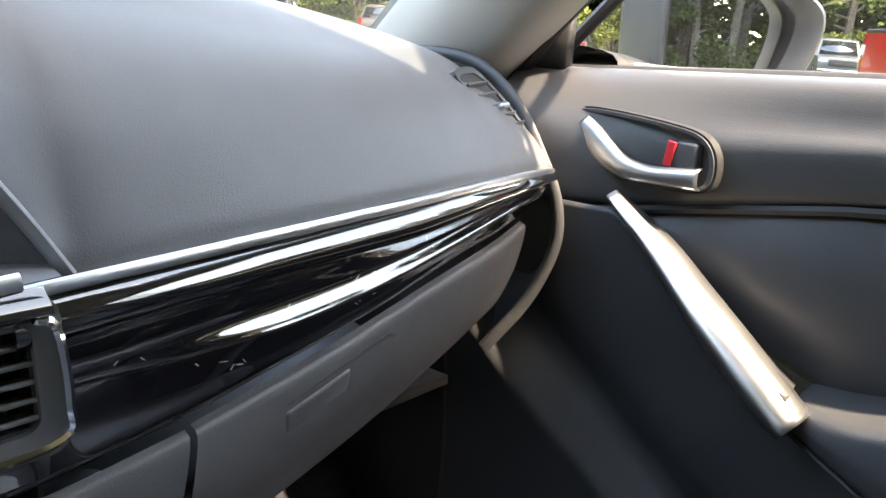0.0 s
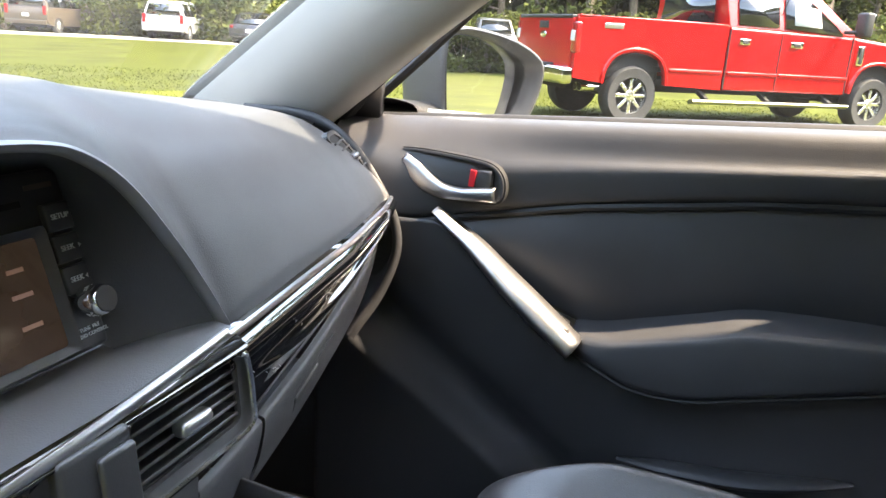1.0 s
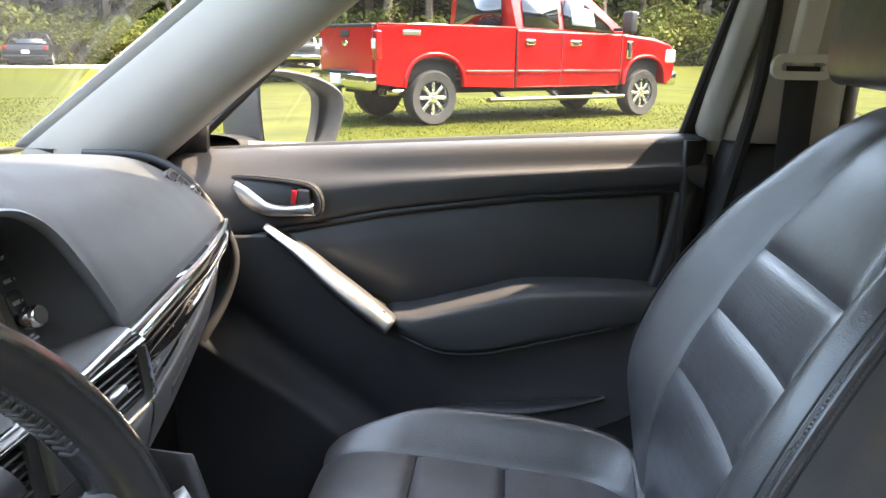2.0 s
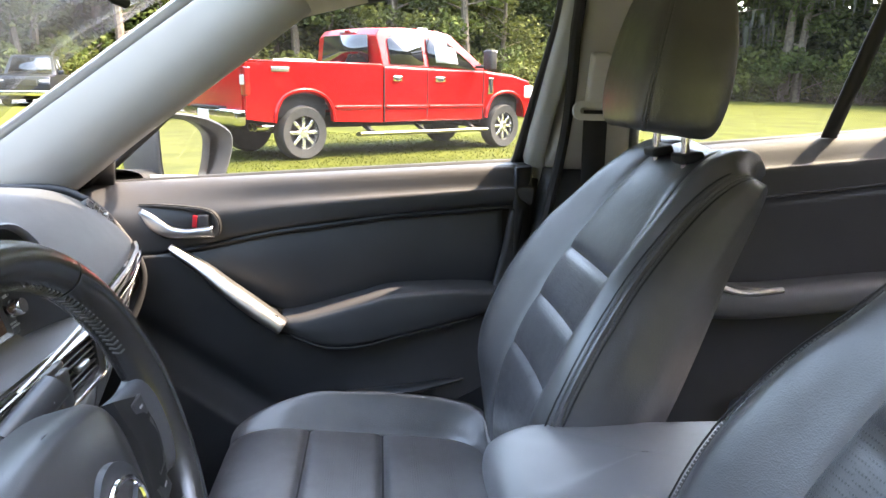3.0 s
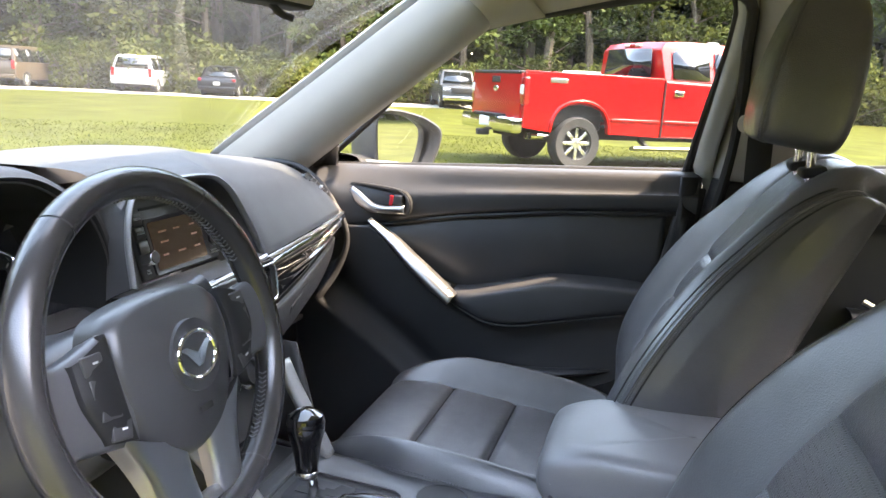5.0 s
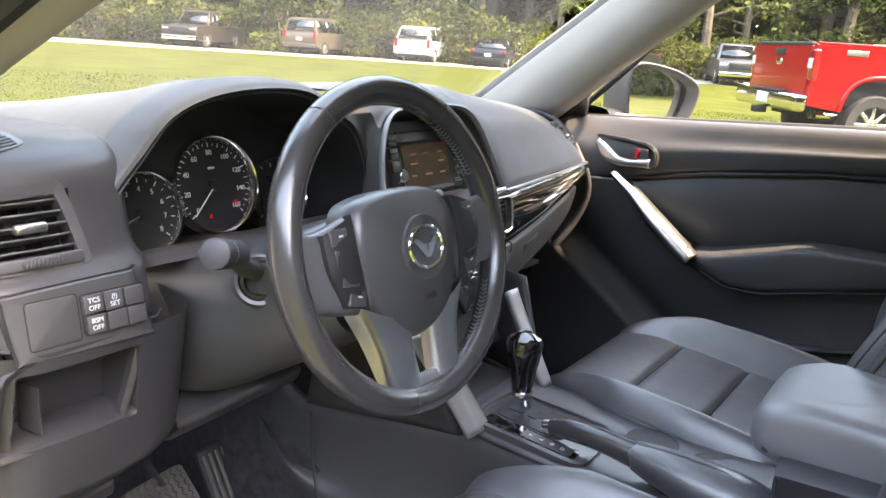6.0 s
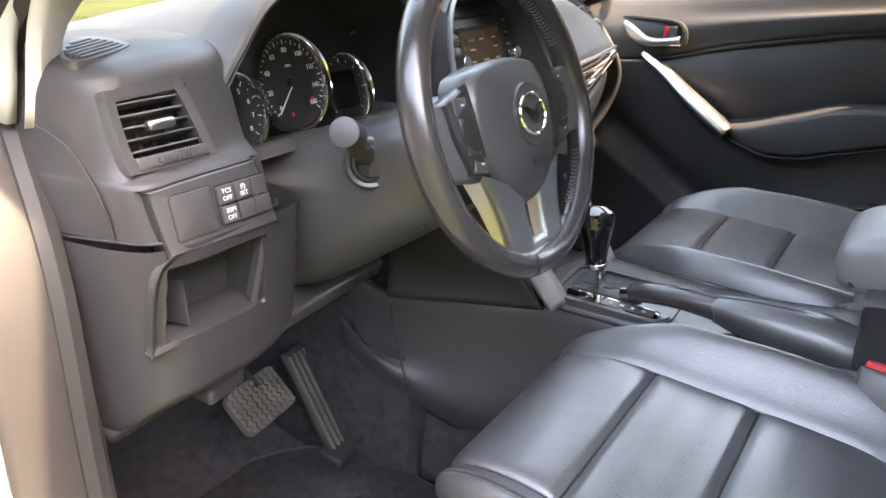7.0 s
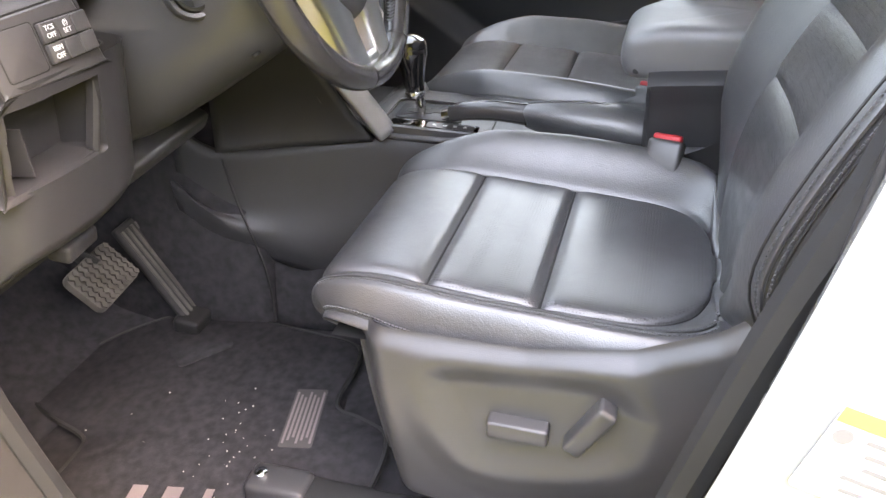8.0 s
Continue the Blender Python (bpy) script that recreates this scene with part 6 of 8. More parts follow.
def top_pad():
    """The soft upper pad in front of the passenger and across the middle."""
    secs = []
    for x, ya, za in ((-0.175, 0.236, 1.115), (-0.15, 0.236, 1.138), (-0.10, 0.236, 1.143), (-0.03, 0.236, 1.143), (0.004, 0.234, 1.141), (0.028, 0.231, 1.131), (0.056, 0.228, 1.109), (0.091, 0.226, 1.067), (0.117, 0.224, 1.030), (0.137, 0.220, 0.997)):
        crest = 1.158
        d = max(0.012, crest - za)
        k = smoothstep(0.0, 0.1, x)
        secs.append([(x, ya, za), (x, ya + 0.006, za + 0.10 * d), (x, ya + 0.016 + 0.02 * k, za + 0.45 * d), (x, ya + 0.040 + 0.04 * k, za + 0.80 * d), (x, ya + 0.11 + 0.045 * k, crest), (x, 0.60, crest - 0.012), (x, ws_y(x), 1.10)])
    for x, crest, back in ((0.17, 1.150, 1.10), (0.28, 1.135, 1.10), (0.42, 1.118, 1.10), (0.53, 1.102, 1.09), (0.60, 1.088, 1.085), (0.655, 1.060, 1.07)):
        y0, z0 = strip(x)
        d = crest - z0
        secs.append([(x, y0 + 0.004, z0 - 0.003), (x, y0 + 0.010, z0 + 0.10 * d), (x, y0 + 0.036, z0 + 0.42 * d), (x, y0 + 0.080, z0 + 0.76 * d), (x, y0 + 0.155, crest), (x, 0.60, crest - 0.005), (x, ws_y(x), back)])
    part("top_pad", loft(secs, 110, 60), PAD, dash, "soft grained dash pad")


def bands():
    # silver-edged gloss band from the middle to the passenger's door
    xs = [0.105, 0.15, 0.2, 0.26, 0.32, 0.38, 0.44, 0.5, 0.55, 0.60, 0.645]
    low = lambda x: float(np.interp(x, [0.10, 0.2, 0.3, 0.47, 0.645], [0.886, 0.890, 0.901, 0.925, 0.937]))
    ridge = lambda x: float(np.interp(x, [0.10, 0.16, 0.29, 0.43, 0.55, 0.645], [0.944, 0.940, 0.936, 0.950, 0.965, 0.963]))
    rows = []
    for x in xs:
        y, z = strip(x)
        b, zc = low(x), ridge(x)
        k = float(np.interp(x, [0.4, 0.645], [1.0, 0.45]))
        g = 0.009 * smoothstep(0.16, 0.24, x) * smoothstep(0.66, 0.60, x)
        back = lambda h: y - 0.004 + 0.024 * (z - 0.034 * k - h) / (z - 0.034 * k - b)
        zm = (z - 0.034 * k + zc) / 2
        rows.append([(x, y + 0.004, z - 0.003), (x, y - 0.010, z - 0.009 * k), (x, y - 0.015, z - 0.021 * k), (x, back(z - 0.034 * k), z - 0.034 * k), (x, back(zm) + 0.002, zm), (x, back(zc + 0.004) - 0.75 * g, zc + 0.004), (x, back(zc) - g, zc), (x, back(zc - 0.004) - 0.2 * g, zc - 0.004), (x, back((zc + b) / 2), (zc + b) / 2), (x, y + 0.017, b + 0.004), (x, y + 0.024, b)])
    part("gloss_band", loft(rows, 70, 90), GLOSS, dash, "piano-black trim band with scratches")
    part("band_edge", tube([(x, strip(x)[0] - 0.006, strip(x)[1] - 0.003) for x in xs], (0.0028, 0.0034), 8, 40), SILVER, dash, "thin silver edge")
    rng = random.Random(3)
    marks = []
    for _ in range(26):
        x = rng.uniform(0.14, 0.46)
        y, z = strip(x)
        h = rng.uniform(low(x) + 0.02, z - 0.045)
        marks.append(box(rng.uniform(0.001, 0.006), 0.0003, 0.0003, face(x, y - 0.0045 + 0.024 * (z - 0.034 - h) / (z - 0.034 - low(x)), h, 10, 10) @ pose(0, 0, 0, 0, 0, rng.uniform(-60, 40))))
    part("scratches", join(*marks), WHITEPRINT, dash, "fine pale scratches and dust on the gloss band")
    # glove box
    rows = []
    for x in (0.205, 0.32, 0.44, 0.54, 0.62):
        y, z = strip(x)
        b = low(x)
        rows.append([(x, y + 0.018, b - 0.004), (x, y + 0.010, b - 0.012), (x, y + 0.020, b - 0.06), (x, y + 0.045, b - 0.110), (x, y + 0.085, b - 0.165 + 0.03 * smoothstep(0.5, 0.62, x))])
    gb = part("glove_box_lid", loft(rows, 36, 20), PAD, dash, "grained glove box lid")
    m = face(0.329, 0.256, 0.867, -18, 11)
    rec = rrect(0.115, 0.034, 0.012, 6)
    part("latch_recess", ring([(x * 1.06, y * 1.15) for x, y in rec], rec, 0.01, m @ pose(0, 0, 0.004, 0, 0, 11)), PLASTIC, gb)
    part("latch_hollow", prism(rec, 0.003, m @ pose(0, 0, -0.002, 0, 0, 11)), BLACK, gb)
    part("latch", box(0.064, 0.024, 0.010, m @ pose(-0.024, -0.003, 0.002, 0, 0, 11), 0.004), PAD, gb, "glove box latch")
    # panel left of the glove box and end cap by the door
    rows = []
    for x in (0.10, 0.15, 0.20):
        y, z = strip(x)
        b = low(x)
        rows.append([(x, y + 0.016, b - 0.004), (x, y + 0.010, b - 0.012), (x, y + 0.022, b - 0.06), (x, y + 0.05, b - 0.13), (x, y + 0.10, b - 0.2)])
    part("lower_panel", loft(rows, 10, 16), PAD, dash)
    cap = [(0.655, 0.545, 1.085), (0.656, 0.44, 1.083), (0.657, 0.375, 1.050), (0.660, 0.328, 0.99), (0.662, 0.305, 0.945), (0.658, 0.30, 0.90), (0.645, 0.318, 0.84), (0.62, 0.35, 0.78)]
    part("end_edge", tube(cap, (0.005, 0.007), 8, 40), PLASTIC, dash, "rounded edge of the dash end")
    part("end_cap", loft([cap, [(x + 0.03, y + 0.04, z) for x, y, z in cap], [(x + 0.035, y + 0.2, z) for x, y, z in cap]], 8, 30), PLASTIC, dash)
    part("under_tray", loft([[(x, 0.38, 0.735), (x, 0.47, 0.735), (x, 0.75, 0.78)] for x in (0.2, 0.60)], 4, 8), BLACK, dash, thick=0.01)


def louvre_vent(name, m, w, h, slats, outline=None, knob=True, bars=2, label="black louvred air vent"):
    v = part(name, ring(outline or rrect(w + 0.022, h + 0.022, 0.010, 5), [(x * (w / (w + 0.022)), y * (h / (h + 0.022))) for x, y in (outline or rrect(w + 0.022, h + 0.022, 0.010, 5))], 0.02, m @ pose(0, 0, 0.004), -0.002), SMOOTH, dash, label)
    part("vent_cavity", box(w, h, 0.004, m @ pose(0, 0, -0.035)), BLACK, v)
    for sx in (-1, 1):
        part("cavity_side", box(0.003, h, 0.034, m @ pose(sx * w / 2, 0, -0.019)), BLACK, v)
    for sy in (-1, 1):
        part("cavity_side", box(w, 0.003, 0.034, m @ pose(0, sy * h / 2, -0.019)), BLACK, v)
    for i in range(slats):
        z = (i + 0.5) / slats - 0.5
        part("slat", box(w, 0.0026, 0.016, m @ pose(0, z * h, -0.008, -14, 0, 0), 0.001), SMOOTH, v)
    for i in range(bars * 2 + 1):
        x = (i + 0.5) / (bars * 2 + 1) - 0.5
        part("fin", box(0.002, h, 0.012, m @ pose(x * w, 0, -0.026, 0, 25, 0)), BLACK, v)
    if knob:
        part("vent_tab", box(0.030, 0.010, 0.012, m @ pose(0, 0, 0.003), 0.004), SILVER, v, "silver vent tab")
    return v


def end_vent():
    m = face(0.598, 0.336, 1.040, 24, 20) @ pose(0, 0, -0.0075, -4.2, -5.4, 0)
    out = [(p[0], p[1]) for p in curve([(-0.064, 0.044, 0), (-0.040, 0.050, 0), (-0.014, 0.044, 0), (0.030, 0.004, 0), (0.052, -0.034, 0), (0.048, -0.042, 0), (0.012, -0.046, 0), (0.0, -0.038, 0), (-0.030, 0.008, 0)], 44, True)]
    v = part("end_vent", ring(out, [(x * 0.86 - 0.001, y * 0.84 + 0.002) for x, y in out], 0.014, m @ pose(0, 0, 0.003), -0.001), SMOOTH, dash, "slanted louvred vent at the dash end")
    part("vent_cavity", prism([(x * 0.86, y * 0.84 + 0.002) for x, y in out], 0.002, m @ pose(0, 0, 0.0005)), BLACK, v)
    for i in range(5):
        y = 0.031 - 0.0115 * i
        x = -0.029 + 0.0125 * i
        part("slat", box(0.044, 0.0026, 0.012, m @ pose(x, y, 0.0005, -20, 0, 0), 0.001), SMOOTH, v)
    part("vent_tab", box(0.018, 0.006, 0.010, m @ pose(0.001, 0.006, 0.007), 0.003), SILVER, v, "silver vent tab")
    part("vent_foot", box(0.042, 0.013, 0.006, m @ pose(0.026, -0.034, 0.003), 0.002), SMOOTH, v)
    part("vent_wheel", box(0.012, 0.007, 0.004, m @ pose(0.024, -0.034, 0.0065), 0.0015), BELTGREY, v)
    part("airbag_bar", box(0.022, 0.004, 0.0006, face(0.548, 0.302, 0.998, 28, 18)), mat_dim, dash)


def centre():
    # two middle vents, hazard switch
    for x, w in ((0.060, 0.102), (-0.105, 0.092)):
        m = face(x, 0.192, 0.963, 6)
        louvre_vent("centre_vent", m, w, 0.048, 6)
    part("vent_chrome", tube([face(0.060, 0.192, 0.963, 6) @ Vector((x, y, 0.006)) for x, y in ((0.051, 0.026), (0.059, 0.02), (0.061, -0.012), (0.055, -0.029), (0.0, -0.031), (-0.05, -0.031))], 0.0022, 6, 30), CHROME, dash, "thin chrome vent edge")
    hz = part("hazard_panel", box(0.050, 0.062, 0.02, face(-0.024, 0.190, 0.963, 6), 0.004), SMOOTH, dash)
    b = part("hazard_button", box(0.026, 0.046, 0.006, face(-0.014, 0.1785, 0.964, 6), 0.003), SMOOTH, hz)
    tri = [(math.cos(radians(a)) * 0.008, math.sin(radians(a)) * 0.008) for a in (90, 210, 330)]
    part("hazard_mark", ring(tri, [(x * 0.45, y * 0.45) for x, y in tri], 0.0006, face(-0.012, 0.1748, 0.956, 6)), RED, b, "red warning triangle")
    part("stack_strip", tube([(0.11, 0.198, 1.003), (0.03, 0.192, 1.000), (-0.08, 0.190, 0.993), (-0.17, 0.195, 0.985)], (0.003, 0.0042), 10, 20), SILVER, dash, "polished trim strip")
    part("stack_gloss", loft([[(x, 0.196, 1.000), (x, 0.186, 0.992), (x, 0.192, 0.984), (x, 0.200, 0.93), (x, 0.206, 0.905)] for x in (-0.172, -0.05, 0.118)], 80, 40, hole=lambda p: min(abs(p.x - 0.060) - 0.005, abs(p.x + 0.105)) < 0.047 and abs(p.z - 0.963) < 0.025), GLOSS, dash)
    # sloping ledge in front of the screen
    part("ledge", loft([[(x, 0.196 + 0.012 * (x > 0.1), 0.999 - 0.010 * (x < -0.1)), (x, 0.232, 1.001), (x, 0.270, 0.994)] for x in (-0.17, -0.05, 0.05, 0.13)], 14, 10), ARMREST, dash)
    # hood round the screen
    arch = [(0.137, 0.219, 0.995), (0.116, 0.222, 1.030), (0.090, 0.224, 1.067), (0.055, 0.226, 1.109), (0.027, 0.229, 1.131), (0.0, 0.232, 1.140), (-0.05, 0.234, 1.143), (-0.12, 0.234, 1.141), (-0.158, 0.233, 1.128), (-0.178, 0.226, 1.08), (-0.186, 0.213, 1.02)]
    inner = [(0.074, 0.250, 0.994), (0.071, 0.263, 1.034), (0.068, 0.274, 1.070), (0.064, 0.282, 1.098), (0.056, 0.286, 1.114), (0.04, 0.288, 1.121), (-0.04, 0.288, 1.124), (-0.10, 0.286, 1.121), (-0.118, 0.282, 1.112), (-0.126, 0.266, 1.06), (-0.130, 0.250, 1.0)]
    behind = [(-0.028 + (x + 0.028) * 0.82, y + 0.008, 1.060 + (z - 1.060) * 0.82) for x, y, z in inner]
    part("screen_hood", loft([arch, [tuple((np.array(a) + np.array(b)) / 2) for a, b in zip(arch, inner)], inner, behind], 16, 50), PAD, dash, "recessed screen surround")
    part("hood_edge", tube(arch, (0.0055, 0.0032), 8, 60), GREYTRIM, dash, "grey metallic hood edge")
    # head unit
    m = face(-0.028, 0.270, 1.060, 17) @ Matrix.Scale(0.91, 4)
    unit = part("head_unit", box(0.196, 0.126, 0.03, m @ pose(0, 0, -0.012), 0.004), SMOOTH, dash, "touch-screen radio unit")
    part("screen_frame", ring(rrect(0.142, 0.086, 0.004), rrect(0.124, 0.074, 0.003), 0.006, m @ pose(0.0, -0.016, 0.007), -0.003), SMOOTH, unit)
    part("screen", prism(rrect(0.124, 0.074, 0.003), 0.002, m @ pose(0.0, -0.016, 0.0055)), SCREEN, unit, "dim brown touch screen")
    for i, (bx, by) in enumerate(((-0.035, 0.004), (0.0, 0.004), (0.04, 0.004), (-0.035, -0.012), (0.04, -0.012), (-0.04, -0.032), (0.0, -0.032), (0.04, -0.032))):
        part("screen_text_bar", box(0.018 - 0.003 * (i % 3), 0.0028, 0.0006, m @ pose(bx, by, 0.0068)), screen_print, unit)
    part("disc_slot", box(0.13, 0.004, 0.003, m @ pose(-0.005, 0.043, 0.0035)), BLACK, unit)
    part("maker_bar", box(0.022, 0.0035, 0.0004, m @ pose(0.078, 0.052, 0.0035)), mat_dim, unit)
    for s, words in ((1, ("SETUP", "SEEK", "SEEK")), (-1, ("MEDIA", "AUDIO", ""))):
        for k, w in enumerate(words):
            y = 0.030 - 0.0215 * k
            bt = part("button", box(0.021, 0.019, 0.006, m @ pose(s * 0.0835, y, 0.005), 0.0015), SMOOTH, unit)
            if w:
                text("button_lettering", w, 0.0052, m @ pose(s * 0.0835 - (0.0015 if w == "SEEK" else 0), y, 0.0084), WHITEPRINT, bt, w.lower() + " lettering")
            if w == "SEEK":
                part("button_arrow", prism([(0, 0.0016), (0.0022, 0), (0, -0.0016)], 0.0003, m @ pose(s * 0.0835 + 0.0075, y, 0.0086, 0, 0, 0 if k == 1 else 180)), WHITEPRINT, bt)
        kn = m @ pose(s * 0.0855, -0.030, 0.004)
        part("knob", lathe([(0.0115, 0), (0.0112, 0.014), (0.0105, 0.018), (0.0092, 0.0195)], 28, kn), CHROME, unit, "chrome knob")
        part("knob_face", lathe([(0.0092, 0.0), (0.0088, 0.0205), (0.001, 0.0208)], 24, kn.copy()), SMOOTH, unit)
        for k, w in enumerate(("TUNE  FILE", "AUDIO CONTROL") if s > 0 else ("VOL", "PUSH")):
            text("knob_lettering", w, 0.0036, m @ pose(s * 0.0835, -0.048 - 0.0042 * k, 0.0035), WHITEPRINT, unit)
    # climate panel and its dials
    pn = part("climate_panel", loft([[(x, 0.206, 0.905), (x, 0.205, 0.87), (x, 0.19, 0.80), (x, 0.165, 0.745)] for x in (-0.155, 0, 0.085)], 10, 12), SMOOTH, dash, "climate control panel")
    for x in (-0.115, -0.035, 0.045):
        m = face(x, 0.196, 0.835, 12)
        part("dial_ring", lathe([(0.034, 0), (0.033, 0.006), (0.029, 0.006), (0.028, 0)], 36, m.copy(), False), CHROME, pn, "chrome dial ring")
        part("dial", lathe([(0.026, 0), (0.025, 0.018), (0.020, 0.020), (0.001, 0.020)], 32, m.copy()), SMOOTH, pn)
        part("dial_grip", box(0.008, 0.044, 0.012, m @ pose(0, 0, 0.022, 0, 0, 30), 0.003), SMOOTH, pn)
        for i in range(9):
            a = radians(-40 + 260 * i / 8)
            part("dial_mark", box(0.0014, 0.0045, 0.0004, m @ pose(0.0375 * math.cos(a), 0.0375 * math.sin(a), 0.003, 0, 0, math.degrees(a) - 90)), WHITEPRINT, pn)
    for i in range(3):
        part("climate_button", box(0.022, 0.012, 0.005, face(-0.03 + 0.03 * i, 0.199, 0.888, 6), 0.002), SMOOTH, pn)
    part("button_light", box(0.010, 0.0018, 0.001, face(0.0, 0.1962, 0.8955, 6)), REDGLOW, pn)
    part("recirculate_light", box(0.006, 0.002, 0.001, face(0.02, 0.193, 0.79, 12)), amber_glow, pn)


# the dash pad again, its colour darkened to put shade on the left end
SHADED_PAD = mat("shaded_dash_pad", (0.036, 0.035, 0.037), 0.48, var=0.08, bump=0.22, bscale=900, fine="voronoi", spec=0.4)
GREYTRIM = mat("grey_trim", (0.26, 0.26, 0.265), 0.38, 0.3, var=0.05)
mat_dim = mat("dim_print", (0.14, 0.10, 0.09), 0.5)
screen_print = glow("screen_print", (1.0, 0.62, 0.5), 0.0025)
amber_glow = glow("amber_light", (1.0, 0.35, 0.05), 1.5)


def driver_side():
    # pad behind the cluster
    secs = []
    for x, y0, z0, crest in ((-0.545, 0.33, 1.045, 1.098), (-0.51, 0.36, 1.05, 1.096), (-0.40, 0.40, 1.06, 1.092), (-0.27, 0.40, 1.06, 1.094), (-0.21, 0.36, 1.09, 1.125), (-0.175, 0.32, 1.12, 1.150)):
        secs.append([(x, y0, z0), (x, y0 + 0.03, z0 + (crest - z0) * 0.7), (x, y0 + 0.09, crest), (x, max(0.52, y0 + 0.15), crest + 0.002), (x, 0.70, crest - 0.008), (x, ws_y(x), 1.092)])
    part("top_pad_rear", loft(secs, 40, 30), PAD, dash, "soft grained dash pad")
    # outer end: the top rolls over into the face that holds the vent
    secs = []
    for x, dy, dz in ((-0.724, 0.16, -0.050), (-0.722, 0.134, -0.040), (-0.715, 0.088, -0.024), (-0.708, 0.041, -0.012), (-0.698, 0.016, -0.004), (-0.675, 0.003, 0.0), (-0.64, 0.0, 0.002), (-0.60, -0.002, 0.004), (-0.57, 0.0, 0.006), (-0.545, 0.010, 0.008), (-0.525, 0.045, 0.008)):
        secs.append([(x, ws_y(x), 1.072 + dz * 0.4), (x, 0.62, 1.096 + dz), (x, 0.46, 1.107 + dz), (x, max(0.36, 0.345 + dy), 1.108 + dz), (x, 0.300 + dy, 1.105 + dz), (x, 0.272 + dy, 1.098 + dz), (x, 0.259 + dy, 1.086 + dz * 0.7), (x, 0.2505 + dy, 1.055 + dz * 0.3), (x, 0.2405 + dy, 1.018), (x, 0.2300 + dy, 1.004), (x, 0.2180 + dy, 0.994), (x, 0.2125 + dy, 0.965), (x, 0.2085 + dy, 0.945)])
    part("top_pad_left", loft(secs, 80, 150, hole=lambda p: p.y < 0.30 and abs(p.x + 0.648) < 0.043 and abs(p.z - 1.047) < 0.032), SHADED_PAD, dash, "soft grained dash end round the vent")
    m = face(-0.648, 0.2465, 1.046, 15, -2)
    lv = louvre_vent("side_vent", m, 0.080, 0.056, 5, outline=[(p[0], p[1]) for p in curve([(-0.047, 0.030, 0), (-0.039, 0.037, 0), (0.0, 0.039, 0), (0.028, 0.040, 0), (0.037, 0.033, 0), (0.050, -0.030, 0), (0.046, -0.040, 0), (0.0, -0.041, 0), (-0.038, -0.040, 0), (-0.046, -0.033, 0)], 40, True)], label="louvred air vent with silver tab")
    part("vent_sill", box(0.080, 0.012, 0.006, m @ pose(0.004, -0.0325, 0.0025), 0.002), SMOOTH, lv)
    wh = part("vent_wheel", box(0.036, 0.007, 0.006, m @ pose(0.004, -0.0325, 0.0055), 0.002), SMOOTH, lv)
    for i in range(10):
        part("wheel_rib", box(0.0012, 0.0075, 0.001, m @ pose(0.004 - 0.016 + 0.0035 * i, -0.0325, 0.009)), SMOOTH, wh)
    part("end_seam", tube([(-0.7205, 0.326, 1.050), (-0.7155, 0.296, 1.035), (-0.7125, 0.273, 1.011), (-0.7105, 0.258, 0.979), (-0.7095, 0.252, 0.949)], 0.0016, 6, 24), BLACK, dash, "fine seam of the dash end cover")
    part("end_seam", tube([(-0.7235, 0.346, 0.941), (-0.7095, 0.250, 0.946), (-0.702, 0.222, 0.947), (-0.690, 0.207, 0.947)], 0.0016, 6, 20), BLACK, dash)
    part("face_seam", tube([(-0.556, 0.2055, 0.945), (-0.545, 0.209, 0.944), (-0.530, 0.225, 0.943)], 0.0015, 6, 12), BLACK, dash)
    # small demister grille on the top
    g = pose(-0.645, 0.348, 1.1105, 2, -3, 24)
    out = [(p[0], p[1]) for p in curve([(-0.0655, -0.0365, 0), (-0.036, 0.003, 0), (0.0465, 0.0406, 0), (0.0567, 0.024, 0), (0.0483, 0.0004, 0), (0.0168, -0.036, 0)], 40, True)]
    gr = part("demister_grille", ring(out, [(x * 0.86, y * 0.84) for x, y in out], 0.010, g @ pose(0, 0, 0.001), -0.001), SMOOTH, dash, "small demister grille")
    part("grille_cavity", prism([(x * 0.87, y * 0.85) for x, y in out], 0.002, g @ pose(0, 0, -0.001)), BLACK, gr)
    for i in range(6):
        y = -0.026 + 0.0105 * i
        x0 = float(np.interp(y, [-0.0365, 0.003, 0.0406], [-0.0655, -0.036, 0.0465])) * 0.86
        x1 = float(np.interp(y, [-0.036, 0, 0.024, 0.04], [0.0168, 0.048, 0.0567, 0.05])) * 0.86
        part("slat", box(x1 - x0, 0.0040, 0.004, g @ pose((x0 + x1) / 2, y, -0.0005, 8, 0, 0), 0.001), PLASTIC, gr)
    # switch panel
    m = face(-0.624, 0.2085, 0.964, 10, -2)
    sp = part("switch_panel", prism([(p[0], p[1]) for p in curve([(-0.066, 0.026, 0), (-0.06, 0.031, 0), (0.05, 0.034, 0), (0.058, 0.030, 0), (0.070, -0.030, 0), (0.066, -0.035, 0), (-0.05, -0.033, 0), (-0.06, -0.028, 0)], 40, True)], 0.03, m, 0.004), SMOOTH, dash, "switch panel with six keys")
    part("panel_gap", prism([(p[0] * 1.035, p[1] * 1.06) for p in curve([(-0.066, 0.026, 0), (-0.06, 0.031, 0), (0.05, 0.034, 0), (0.058, 0.030, 0), (0.070, -0.030, 0), (0.066, -0.035, 0), (-0.05, -0.033, 0), (-0.06, -0.028, 0)], 40, True)], 0.02, m @ pose(0, 0, -0.0028)), BLACK, sp)
    part("plate_gap", prism(rrect(0.0485, 0.0465, 0.004), 0.003, m @ pose(-0.026, 0.0, 0.0004)), BLACK, sp)
